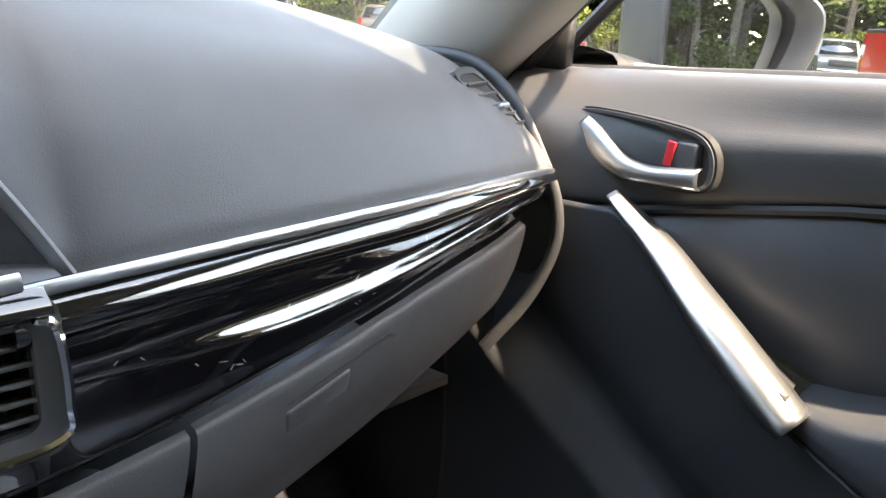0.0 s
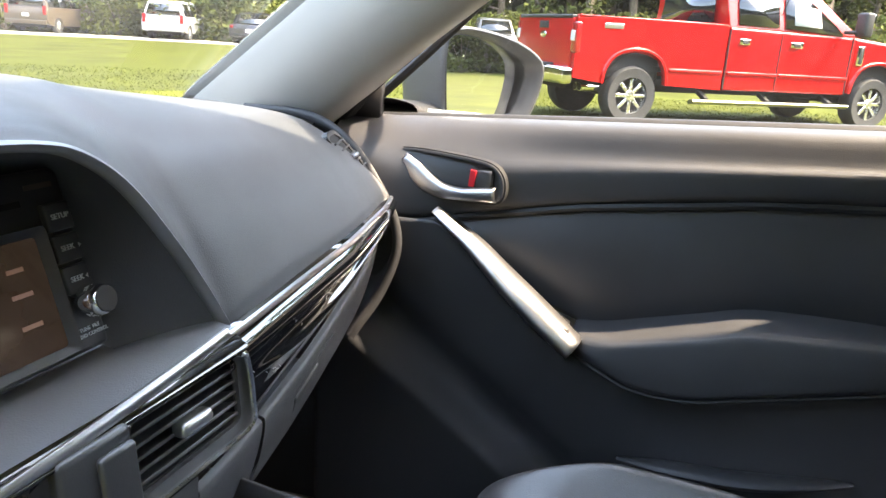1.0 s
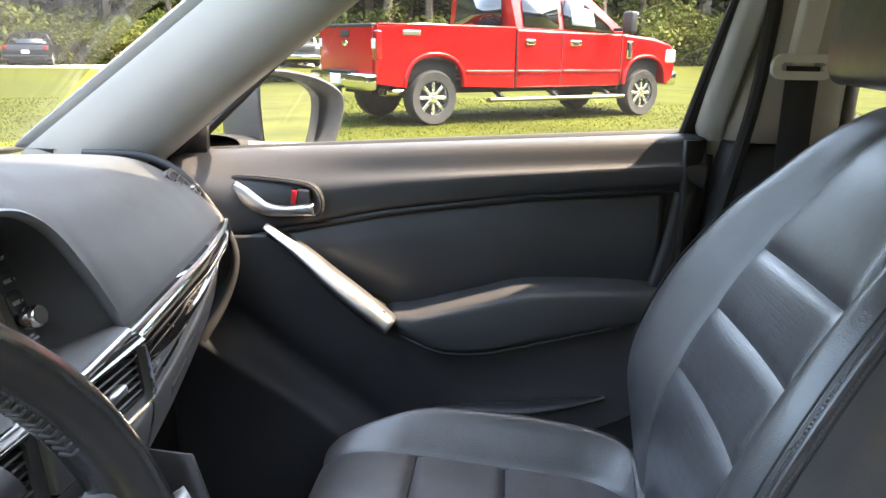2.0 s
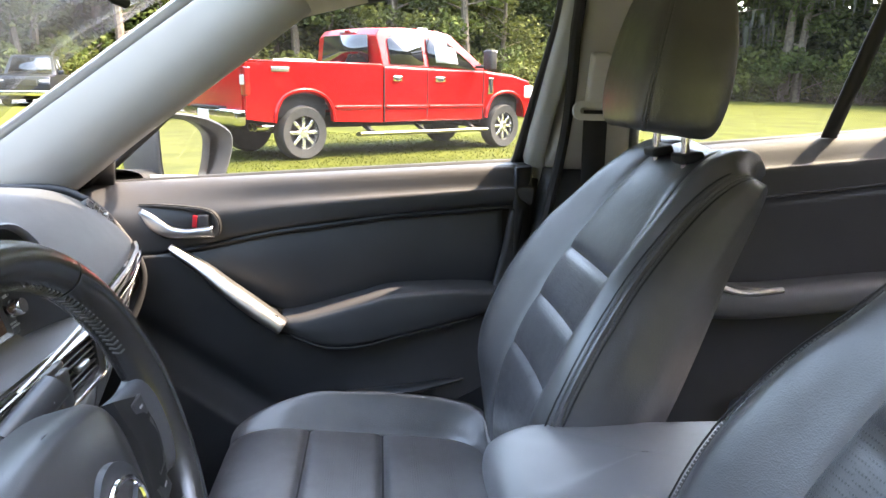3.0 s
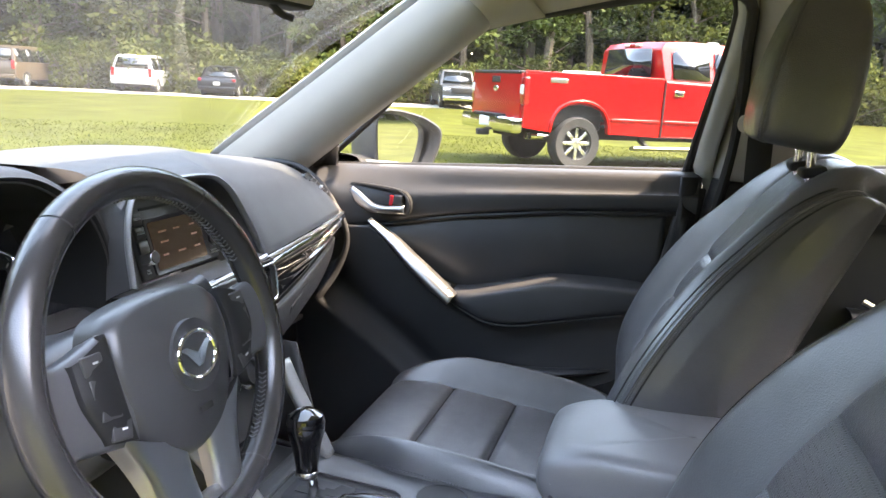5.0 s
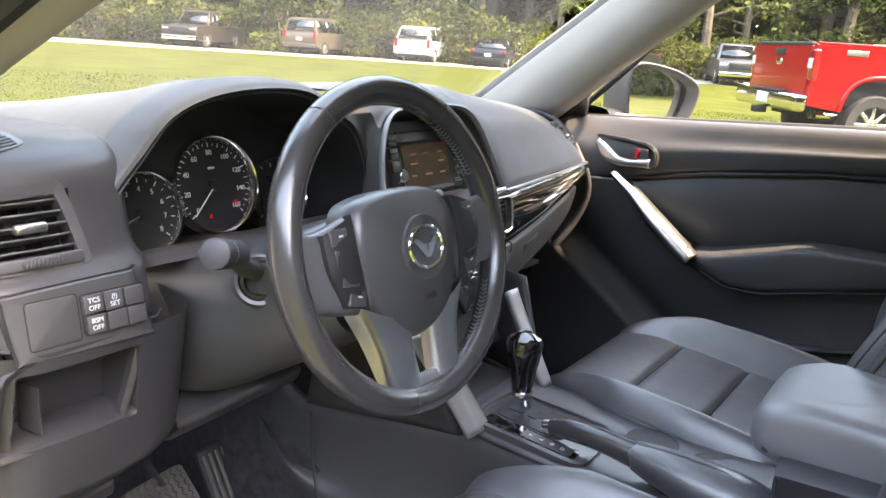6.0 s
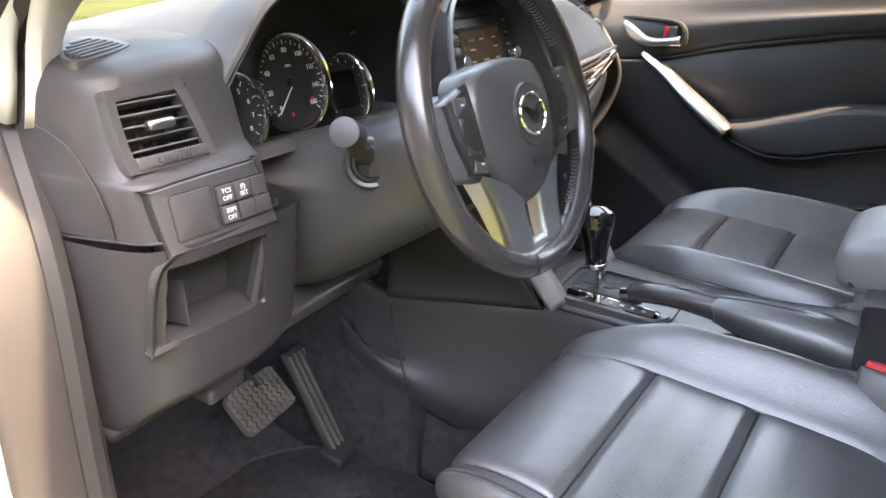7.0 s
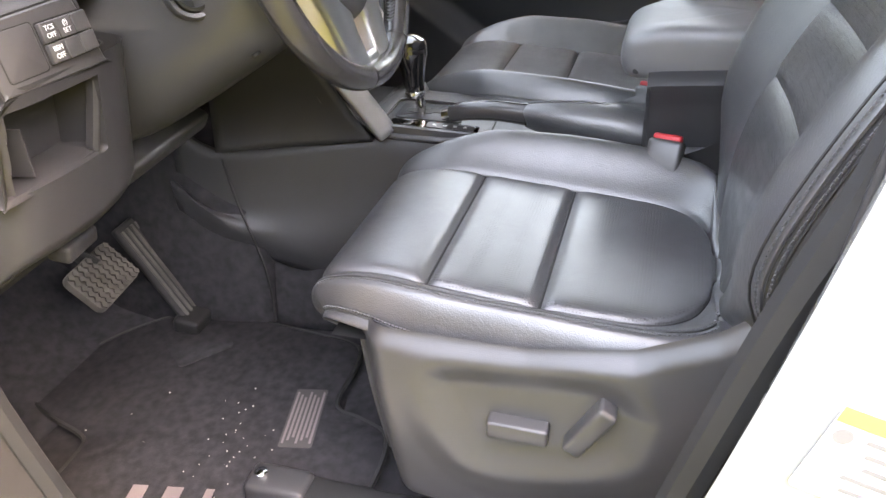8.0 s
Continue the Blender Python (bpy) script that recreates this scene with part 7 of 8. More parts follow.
    part("key_gap", prism(rrect(0.064, 0.041, 0.003), 0.003, m @ pose(0.032, 0.0, 0.0004)), BLACK, sp)
    part("blank_plate", prism(rrect(0.046, 0.044, 0.003), 0.004, m @ pose(-0.026, 0.0, 0.0012), 0.001), SMOOTH, sp)
    keys = {(0, 0): ("TCS", "OFF"), (1, 0): ("(!)", "SET"), (0, 1): ("BSM", "OFF")}
    for i in range(3):
        for j in range(2):
            kp = m @ pose(0.012 + 0.0205 * i - 0.001 + 0.001 * j, 0.0095 - 0.0195 * j, 0.0028)
            k = part("key", box(0.0195, 0.0185, 0.006, kp, 0.0014), SMOOTH, sp)
            for n, w in enumerate(keys.get((i, j), ())):
                text("key_lettering", w, 0.0066, kp @ pose(0, 0.0038 - 0.0072 * n, 0.0032), WHITEPRINT, k, "white lettering " + w.lower() if w.isalpha() else "")
    # knee panel with its pocket
    line = curve([(-0.724, 0.375, 0.700), (-0.720, 0.31, 0.702), (-0.712, 0.256, 0.714), (-0.697, 0.220, 0.738), (-0.668, 0.206, 0.745), (-0.63, 0.204, 0.744), (-0.585, 0.204, 0.745), (-0.535, 0.207, 0.755), (-0.500, 0.222, 0.772), (-0.482, 0.262, 0.785), (-0.474, 0.32, 0.79)], 150)
    def knee(u, v):
        x, y0, zb = line[round(v * 149)]
        z = 0.938 + (zb - 0.938) * u
        y = y0 - 0.001 + 0.030 * u + 0.03 * max(0, u - 0.85) ** 2 * 40
        inside = smoothstep(-0.696, -0.690, x - 0.012 * (1 - u)) * smoothstep(-0.566, -0.572, x) * smoothstep(0.918, 0.912, z) * smoothstep(0.836, 0.842, z)
        return (x, y + 0.055 * inside, z)
    part("knee_panel", sheet(knee, 90, 150), PLASTIC, dash, "grained knee panel with open coin pocket")
    po = [(p[0], p[1]) for p in curve([(-0.062, 0.046, 0), (0.0, 0.045, 0), (0.062, 0.043, 0), (0.069, 0.035, 0), (0.055, -0.035, 0), (0.048, -0.043, 0), (-0.068, -0.043, 0), (-0.075, -0.036, 0)], 44, True)]
    part("pocket_groove", tube([face(-0.632, 0.2165, 0.876, -9) @ Vector((x * 1.02, y * 1.03, -0.0005)) for x, y in po], 0.0013, 5, 0, True), BLACK, dash)
    part("pocket_rim", ring(po, [(x * 0.93, y * 0.91) for x, y in po], 0.012, face(-0.632, 0.2165, 0.876, -9), -0.003), PLASTIC, dash, "raised pocket rim")
    part("knee_bottom", loft([[(-0.72, 0.31, 0.71), (-0.72, 0.45, 0.72)], [(-0.60, 0.28, 0.738), (-0.6, 0.45, 0.73)], [(-0.47, 0.29, 0.755), (-0.47, 0.45, 0.74)]], 10, 6), BLACK, dash, thick=0.012)
    part("pocket_divider", box(0.002, 0.030, 0.050, pose(-0.662, 0.245, 0.868, 0, 0, 12), 0.0008), PLASTIC, dash)
    part("bonnet_release", box(0.06, 0.03, 0.022, pose(-0.60, 0.275, 0.730, 10, 0, 8), 0.006), PLASTIC, dash, "bonnet release lever")
    part("under_brace", box(0.24, 0.05, 0.03, pose(-0.36, 0.33, 0.75, 30, 0, 4), 0.008), SMOOTH, dash)


def cluster():
    c = thing("instrument_cluster", (-0.38, 0.36, 1.0), "three round gauges with chrome rings under a black hood", "instrument panel")
    lip = [(-0.582, 0.262, 1.030), (-0.560, 0.258, 1.060), (-0.528, 0.255, 1.098), (-0.480, 0.252, 1.146), (-0.40, 0.250, 1.168), (-0.30, 0.250, 1.166), (-0.235, 0.252, 1.135), (-0.196, 0.256, 1.108), (-0.168, 0.262, 1.050), (-0.166, 0.272, 0.98)]
    def off(p, d, y):
        v = np.array((p[0] + 0.375, 0, p[2] - 1.03))
        v /= np.linalg.norm(v)
        q = np.array(p) + v * d
        q[1] = y
        return tuple(q)
    outer = [[p for p in lip], [off(p, 0.008, 0.262) for p in lip], [off(p, 0.010, 0.30) for p in lip], [off(p, -0.002, 0.38) for p in lip], [off(p, -0.024, 0.50) for p in lip], [off(p, -0.048, 0.66) for p in lip], [off(p, -0.08, 0.84) for p in lip]]
    part("hood", loft(outer, 34, 60), PAD, c, "grained arched hood")
    inner = [[p for p in lip], [off(p, -0.006, 0.262) for p in lip], [off(p, -0.012, 0.30) for p in lip], [off(p, -0.030, 0.375) for p in lip]]
    part("hood_lining", loft(inner, 12, 60), BLACK, c)
    edge = [(-0.115, 0.236, 1.140), (-0.150, 0.235, 1.128), (-0.176, 0.228, 1.08), (-0.184, 0.216, 1.02)]
    part("hood_bridge", loft([[a, tuple((np.array(a) + np.array(b)) / 2 + np.array((0, 0.018, -0.004))), b] for a, b in zip(lip[6:], edge)], 12, 10), PAD, c, "grained pad between the hood and the screen")
    part("hood_line", tube([off(p, -0.006, 0.2595) for p in lip], 0.0016, 6, 70), SMOOTH, c)
    part("backing", mesh([off(p, -0.027, 0.372) for p in lip], [tuple(range(len(lip)))], False), BLACK, c)
    def gauge(x, z, r, marks, sweep, words, wsize, needle, name):
        m = face(x, 0.357, z, 14)
        part("ring", lathe([(r, -0.01), (r + 0.001, 0.006), (r - 0.0015, 0.012), (r - 0.005, 0.008), (r - 0.006, -0.01)], 56, m.copy(), False), CHROME, c, "chrome gauge ring")
        f = part("dial_face", lathe([(r - 0.005, -0.002), (r - 0.006, 0.0), (0.001, 0.0)], 48, m.copy()), BLACK, c, name)
        for i in range(marks):
            a = radians(sweep[0] + (sweep[1] - sweep[0]) * i / (marks - 1))
            big = i % 2 == 0
            part("tick", box(0.0012 if big else 0.0008, 0.006 if big else 0.003, 0.0004, m @ pose((r - 0.011) * math.cos(a), (r - 0.011) * math.sin(a), 0.0006, 0, 0, math.degrees(a) - 90)), WHITEPRINT, f)
        for i, w in enumerate(words):
            a = radians(sweep[0] + (sweep[1] - sweep[0]) * i / (len(words) - 1))
            text("numeral", w, wsize, m @ pose((r - 0.0215) * math.cos(a), (r - 0.0215) * math.sin(a), 0.0006), WHITEPRINT, f, "white numeral " + w)
        if needle is not None:
            a = radians(needle)
            part("needle", box(0.055, 0.0016, 0.0015, m @ pose(0.5 * 0.05 * math.cos(a), 0.5 * 0.05 * math.sin(a), 0.004, 0, 0, needle), 0.0005), WHITEPRINT, f, "thin white needle")
            part("needle_cap", lathe([(0.008, 0), (0.0075, 0.006), (0.001, 0.0065)], 20, m.copy()), BLACK, f)
        return f, m
    gauge(-0.4635, 1.012, 0.052, 17, (225, -45), [str(i) for i in range(9)], 0.009, 200, "rev counter")
    f, m = gauge(-0.3600, 1.036, 0.064, 33, (225, -45), [str(i * 20) for i in range(9)], 0.0092, 225, "speedometer reading zero")
    text("unit_lettering", "MPH", 0.005, m @ pose(0, 0.022, 0.0006), WHITEPRINT, f)
    part("warning_light", box(0.004, 0.0045, 0.0006, m @ pose(-0.012, -0.040, 0.0006)), REDGLOW, f, "red warning light")
    part("warning_light", ring([(0.0032 * math.cos(a), 0.0032 * math.sin(a)) for a in np.linspace(0, 6.2832, 13)[:-1]], [(0.002 * math.cos(a), 0.002 * math.sin(a)) for a in np.linspace(0, 6.2832, 13)[:-1]], 0.0006, m @ pose(0.030, -0.026, 0.0008)), REDGLOW, f, "red warning light")
    f, m = gauge(-0.2565, 1.012, 0.052, 13, (225, -45), [], 0.009, None, "dark trip display")
    part("trip_display", prism(rrect(0.052, 0.052, 0.006), 0.001, m @ pose(0, 0, 0.0008)), GLOSS, f)
    part("lower_bezel", loft([[(x, 0.262, 0.978), (x, 0.30, 0.985), (x, 0.352, 0.962)] for x in (-0.54, -0.375, -0.19)], 8, 8), SMOOTH, c)


def column():
    c = thing("steering_column", (-0.37, 0.25, 0.9), "grey moulded steering column shroud with stalks", "steering column")
    secs = []
    for y, w, t, b in ((0.085, 0.062, 1.030, 0.925), (0.12, 0.090, 1.040, 0.895), (0.20, 0.105, 1.010, 0.845), (0.30, 0.115, 0.985, 0.790), (0.42, 0.115, 0.955, 0.755)):
        x = -0.372
        secs.append([(x + w * px, y - 0.02 * (1 - pz) , b + (t - b) * pz) for px, pz in ((-0.92, 0.62), (-0.75, 0.92), (0, 1.0), (0.75, 0.92), (0.92, 0.62), (0.9, 0.3), (0.55, 0.02), (0, 0), (-0.55, 0.02), (-0.9, 0.3))])
    part("shroud", loft(secs, 24, 44, True, True), SMOOTH, c)
    part("shroud_screw", lathe([(0.006, -0.002), (0.006, 0.001), (0.001, 0.001)], 14, pose(-0.43, 0.10, 0.905, 150, 0, 20)), BLACK, c)
    # left stalk with its round end, right stalk
    st = part("light_stalk", tube([(-0.455, 0.155, 0.985), (-0.485, 0.142, 1.0), (-0.508, 0.128, 1.018), (-0.520, 0.120, 1.027)], 0.0105, 12, 14), SMOOTH, c, "black light stalk")
    ax = Vector((-0.552, 0.100, 1.036)) - Vector((-0.505, 0.130, 1.020))
    m = Matrix.Translation((-0.505, 0.130, 1.020)) @ ax.to_track_quat("Z", "Y").to_matrix().to_4x4()
    part("stalk_barrel", lathe([(0.001, -0.004), (0.0135, -0.003), (0.0145, 0.0), (0.0145, 0.034), (0.0135, 0.035), (0.0135, 0.037), (0.0150, 0.038), (0.0150, 0.058), (0.0143, 0.0602), (0.0133, 0.0607), (0.001, 0.0609)], 30, m), PLASTIC, st)
    part("stalk_collar", lathe([(0.0148, 0.036), (0.0148, 0.038)], 26, m.copy()), WHITEPRINT, st)
    rs = part("wiper_stalk", tube([(-0.29, 0.155, 0.985), (-0.25, 0.140, 1.006), (-0.205, 0.122, 1.030)], 0.010, 12, 12), SMOOTH, c, "black wiper stalk")
    part("stalk_barrel", tube([(-0.235, 0.133, 1.013), (-0.185, 0.113, 1.040)], 0.0135, 16), SMOOTH, rs)
    for i in range(3):
        part("stalk_mark", box(0.006, 0.0015, 0.0015, pose(-0.225 + 0.012 * i, 0.115 - 0.004 * i, 1.022 + 0.006 * i)), WHITEPRINT, rs)
    # key barrel boss on the left flank
    k = Matrix.Translation((-0.462, 0.146, 0.979)) @ Vector((-0.72, -0.66, 0.22)).to_track_quat("Z", "Y").to_matrix().to_4x4()
    boss = part("stalk_boss", lathe([(0.030, -0.03), (0.029, 0.0), (0.026, 0.003), (0.022, 0.002), (0.021, -0.004)], 32, k, False), SMOOTH, c, "round collar round the stalk's root")
    part("boss_ring", lathe([(0.021, -0.004), (0.0195, 0.004), (0.016, 0.005), (0.0145, -0.004)], 32, k.copy(), False), BLACK, boss)
    part("boss_well", lathe([(0.021, -0.004), (0.015, -0.003), (0.001, -0.0035)], 28, k.copy()), BLACK, boss)


top_pad()
bands()
end_vent()
centre()
driver_side()
cluster()
column()

# ---- steering wheel ----
def steering_wheel():
    w = thing("steering_wheel", (-0.37, 0.05, 1.02), "black leather steering wheel with silver lower spokes", "steering wheel")
    m = pose(-0.37, 0.0233, 1.0287, 90 - 16.8, 0, 0)      # x right, y up the wheel, z to the driver
    R, r = 0.163, 0.0155
    def rim(a0, a1, rr):
        return sheet(lambda u, v: m @ Vector(((R + rr * 0.95 * math.cos(6.2832 * v)) * math.cos(radians(a0 + (a1 - a0) * u)), (R + rr * 0.95 * math.cos(6.2832 * v)) * math.sin(radians(a0 + (a1 - a0) * u)), rr * 1.12 * math.sin(6.2832 * v))), 40, 24, wrap_v=True)
    rims = []
    for a0, a1 in ((57, 124), (124, 256), (256, 297), (297, 417)):
        rims.append(part("rim", rim(a0 + 0.35, a1 - 0.35, r), LEATHER_RIM, w, "grained leather rim section"))
    part("rim_core", rim(0, 360, r * 0.93), BLACK, w)
    # lacing on the inner side
    for a0, a1, ob in ((305, 335, rims[3]), (25, 56, rims[3]), (58, 100, rims[0]), (140, 155, rims[1]), (205, 235, rims[1])):
        n = int((a1 - a0) / 1.9)
        zig = []
        for i in range(n):
            a = radians(a0 + (a1 - a0) * i / n)
            for s in (-1, 1):
                q = R - r * 0.97
                zig.append(box(0.0012, 0.0052, 0.0012, m @ pose(q * math.cos(a), q * math.sin(a), s * 0.0026, 0, 0, 0) @ pose(0, 0, 0, 0, 0, math.degrees(a)) @ pose(0, 0, 0, 60 * s, 0, 0)))
        part("lacing", join(*zig), THREAD, ob, "cross-stitched lacing")
    # airbag pad
    pad = [(p[0], p[1]) for p in curve([(-0.072, 0.046, 0), (-0.048, 0.057, 0), (0.0, 0.061, 0), (0.048, 0.057, 0), (0.072, 0.046, 0), (0.082, 0.012, 0), (0.076, -0.034, 0), (0.050, -0.078, 0), (0, -0.098, 0), (-0.050, -0.078, 0), (-0.076, -0.034, 0), (-0.082, 0.012, 0)], 64, True)]
    def padf(u, v):
        x, y = pad[round(u * 64) % 64]
        k = v
        g = math.sqrt(max(0, 1 - (1 - min(1, v / 0.16)) ** 2))
        s = 1 - 0.98 * max(0, (v - 0.05) / 0.95)
        return m @ Vector((x * s, y * s, -0.032 + 0.034 * g + 0.023 * math.sin(math.pi / 2 * min(1, v * 1.25))))
    part("airbag_pad", sheet(padf, 64, 40, wrap_u=True), SMOOTH, w, "smooth black airbag cover")
    # round emblem
    e = m @ pose(0, -0.004, 0.0262)
    seat = part("emblem_recess", lathe([(0.034, -0.004), (0.0335, 0.001), (0.030, 0.0005), (0.001, -0.001)], 40, e.copy()), SMOOTH, w)
    part("emblem_ring", sheet(lambda u, v: e @ Vector(((0.0265 + 0.0022 * math.cos(6.2832 * v)) * math.cos(6.2832 * u), (0.0215 + 0.0022 * math.cos(6.2832 * v)) * math.sin(6.2832 * u), 0.002 + 0.0022 * math.sin(6.2832 * v))), 48, 8, True, True), CHROME, w, "chrome oval emblem ring")
    wing = [(-0.025, 0.008), (-0.014, 0.008), (-0.004, 0.0), (0.0, -0.008), (0.004, 0.0), (0.014, 0.008), (0.025, 0.008), (0.016, 0.002), (0.004, -0.013), (-0.004, -0.013), (-0.016, 0.002)]
    part("emblem_mark", prism(wing, 0.003, e @ pose(0, 0.002, 0.003)), CHROME, w, "plain chrome emblem shape")
    part("airbag_bar", box(0.018, 0.006, 0.0005, m @ pose(0.0, -0.055, 0.0225)), mat("embossed_bar", (0.03, 0.03, 0.03), 0.7), w)
    # side spokes with switches, lower silver spokes
    for s in (-1, 1):
        part("side_spoke", loft([[(s * 0.060, 0.040, -0.03), (s * 0.070, 0.041, 0.000), (s * 0.072, 0.0, 0.006), (s * 0.070, -0.055, 0.002), (s * 0.060, -0.056, -0.03)], [(s * 0.110, 0.030, -0.026), (s * 0.112, 0.031, -0.002), (s * 0.114, 0.0, 0.004), (s * 0.110, -0.046, 0.0), (s * 0.108, -0.048, -0.026)], [(s * 0.140, 0.030, -0.018), (s * 0.140, 0.032, 0.002), (s * 0.141, 0.0, 0.007), (s * 0.138, -0.040, 0.003), (s * 0.138, -0.042, -0.018)], [(s * 0.160, 0.042, -0.010), (s * 0.160, 0.043, 0.006), (s * 0.162, 0.0, 0.010), (s * 0.158, -0.050, 0.006), (s * 0.158, -0.051, -0.010)]], 24, 20), SPOKE_GREY, w, m=m)
        sw = part("switch_block", loft([[(s * 0.080, 0.042, -0.004), (s * 0.082, 0.042, 0.0085), (s * 0.118, 0.030, 0.0085), (s * 0.121, 0.029, -0.004)], [(s * 0.083, 0.0, -0.004), (s * 0.085, 0.0, 0.013), (s * 0.119, -0.004, 0.012), (s * 0.122, -0.005, -0.004)], [(s * 0.076, -0.052, -0.004), (s * 0.078, -0.051, 0.009), (s * 0.104, -0.044, 0.009), (s * 0.107, -0.044, -0.004)]], 14, 12), BLACK, w, m=m)
        for k in range(4):
            x, y = (0.1045, 0.104, 0.100, 0.094)[k], 0.024 - 0.020 * k
            km = m @ pose(s * x, y, 0.0118 - 0.0012 * abs(k - 1.5), 0, 0, s * (2 + 4 * k))
            bt = part("switch_key", box(0.022, 0.0165, 0.004, km, 0.0014), SMOOTH, sw)
            part("key_mark", box(0.0055, 0.0018, 0.0005, km @ pose(0.002, 0.001, 0.0022)), WHITEPRINT, bt)
        a = [(s * 0.014, -0.080, -0.012), (s * 0.020, -0.080, 0.004), (s * 0.060, -0.062, 0.008), (s * 0.086, -0.048, 0.002), (s * 0.090, -0.046, -0.022)]
        b = [(s * 0.014, -0.112, -0.014), (s * 0.018, -0.112, 0.002), (s * 0.046, -0.102, 0.006), (s * 0.066, -0.092, 0.000), (s * 0.070, -0.090, -0.022)]
        c = [(s * 0.010, -0.152, -0.012), (s * 0.013, -0.152, 0.002), (s * 0.034, -0.150, 0.006), (s * 0.052, -0.146, 0.0), (s * 0.056, -0.145, -0.018)]
        part("lower_spoke", loft([a, b, c], 22, 18), SILVER, w, "satin silver spoke", m=m)
    part("spoke_bridge", loft([[(-0.03, -0.140, -0.012), (-0.03, -0.138, 0.0), (-0.03, -0.152, 0.003)], [(0.03, -0.140, -0.012), (0.03, -0.138, 0.0), (0.03, -0.152, 0.003)]], 6, 8), SILVER, w, m=m)
    part("hub", lathe([(0.05, -0.06), (0.06, -0.03), (0.06, 0.0)], 28, m.copy()), BLACK, w)


steering_wheel()


# ---- centre console ----
def console():
    c = thing("centre_console", (0, 0.0, 0.35), "dark plastic centre console between the front seats", "console")
    # side walls and top rail
    for s in (-1, 1):
        rows = []
        for y, zt, x in ((0.42, 0.70, 0.20), (0.34, 0.662, 0.195), (0.20, 0.668, 0.150), (0.09, 0.672, 0.118), (-0.02, 0.672, 0.112), (-0.20, 0.672, 0.112), (-0.34, 0.690, 0.112), (-0.60, 0.70, 0.112)):
            rows.append([(s * (x - 0.012), y, zt), (s * x, y, zt - 0.010), (s * (x + 0.012), y, zt - 0.10), (s * (x + 0.03), y, zt - 0.18 + 0.10 * smoothstep(0.2, 0.42, y)), (s * (x + 0.018), y, 0.40 + 0.12 * smoothstep(0.10, 0.42, y))])
        part("side_wall", loft(rows, 34, 16), PLASTIC, c, "grained side wall", thick=0.006)
        # upper flank that climbs to the dash
        part("stack_flank", loft([[(s * 0.197, 0.345, 0.664), (s * 0.165, 0.36, 0.73), (s * 0.165, 0.36, 0.80)], [(s * 0.152, 0.20, 0.670), (s * 0.158, 0.25, 0.74), (s * 0.175, 0.29, 0.84)], [(s * 0.122, 0.095, 0.674), (s * 0.142, 0.125, 0.735), (s * 0.172, 0.175, 0.84)]], 16, 14), PLASTIC, c, thick=0.006)
        flare = [(0.130, 0.080, 0.678), (0.150, 0.108, 0.735), (0.168, 0.136, 0.785), (0.184, 0.160, 0.826)] if s < 0 else [(0.125, 0.085, 0.676), (0.124, 0.118, 0.735), (0.127, 0.150, 0.785), (0.128, 0.172, 0.826)]
        part("stack_trim", loft([[(s * x, y, z), (s * (x - 0.018), y - 0.010, z + 0.007), (s * (x - 0.040), y - 0.009, z + 0.006)] for x, y, z in flare], 20, 9), SATIN, c, "satin grey console strut", thick=0.012)
        part("panel_seam", tube([(s * 0.199, 0.335, 0.655), (s * 0.215, 0.31, 0.58), (s * 0.232, 0.27, 0.47), (s * 0.243, 0.26, 0.37)], 0.0022, 5, 16), BLACK, c)
    top = part("top_plate", loft([[(-0.112, y, z), (-0.06, y, z + 0.004), (0.06, y, z + 0.004), (0.112, y, z)] for y, z in ((0.12, 0.694), (0.08, 0.680), (0.0, 0.676), (-0.2, 0.674), (-0.34, 0.682))], 16, 12), SMOOTH, c, thick=0.008)
    part("storage_tray", box(0.18, 0.12, 0.05, pose(-0.01, 0.15, 0.675), 0.012), BLACK, c)
    # selector gate
    g = pose(-0.035, 0.005, 0.689, 3, 0, 2)
    gate = part("selector_plate", prism(rrect(0.135, 0.185, 0.022, 7), 0.014, g, 0.004), SMOOTH, c, "selector surround")
    part("selector_rim", ring(rrect(0.139, 0.189, 0.024, 7), rrect(0.125, 0.175, 0.02, 7), 0.006, g @ pose(0, 0, 0.003), 0.001), SMOOTH, gate)
    part("gate_panel", prism(rrect(0.07, 0.115, 0.01), 0.003, g @ pose(0.012, 0.018, 0.0022), 0.001), PLASTIC, gate)
    slot = [(-0.012, 0.05), (0.004, 0.05), (0.004, 0.012), (0.014, 0.012), (0.014, -0.006), (0.030, -0.006), (0.030, -0.030), (0.014, -0.030), (0.014, -0.018), (-0.004, -0.018), (-0.004, 0.004), (-0.012, 0.004)]
    part("gate_slot", prism(slot, 0.001, g @ pose(0.014, 0.012, 0.0034)), BLACK, gate)
    ind = part("gear_indicator", prism(rrect(0.030, 0.15, 0.006), 0.003, g @ pose(-0.045, 0.0, 0.0025), 0.001), GLOSS, gate)
    part("indicator_window", prism(rrect(0.022, 0.080, 0.003), 0.001, g @ pose(-0.045, -0.028, 0.0032)), SMOOTH, ind)
    for i, w in enumerate("PRND"):
        text("gear_letter", w, 0.009, g @ pose(-0.045, -0.002 - 0.017 * i, 0.0036, 0, 0, 0), WHITEPRINT, ind)
    lev = thing("gear_lever", (-0.025, 0.05, 0.69), "black leather gear selector with glossy cap", "gear lever")
    part("shaft", tube([(-0.028, 0.040, 0.690), (-0.030, 0.044, 0.735)], 0.0085, 14), CHROME, lev, "chrome shaft")
    ml = pose(-0.034, 0.048, 0.725, -4, 2, 0)
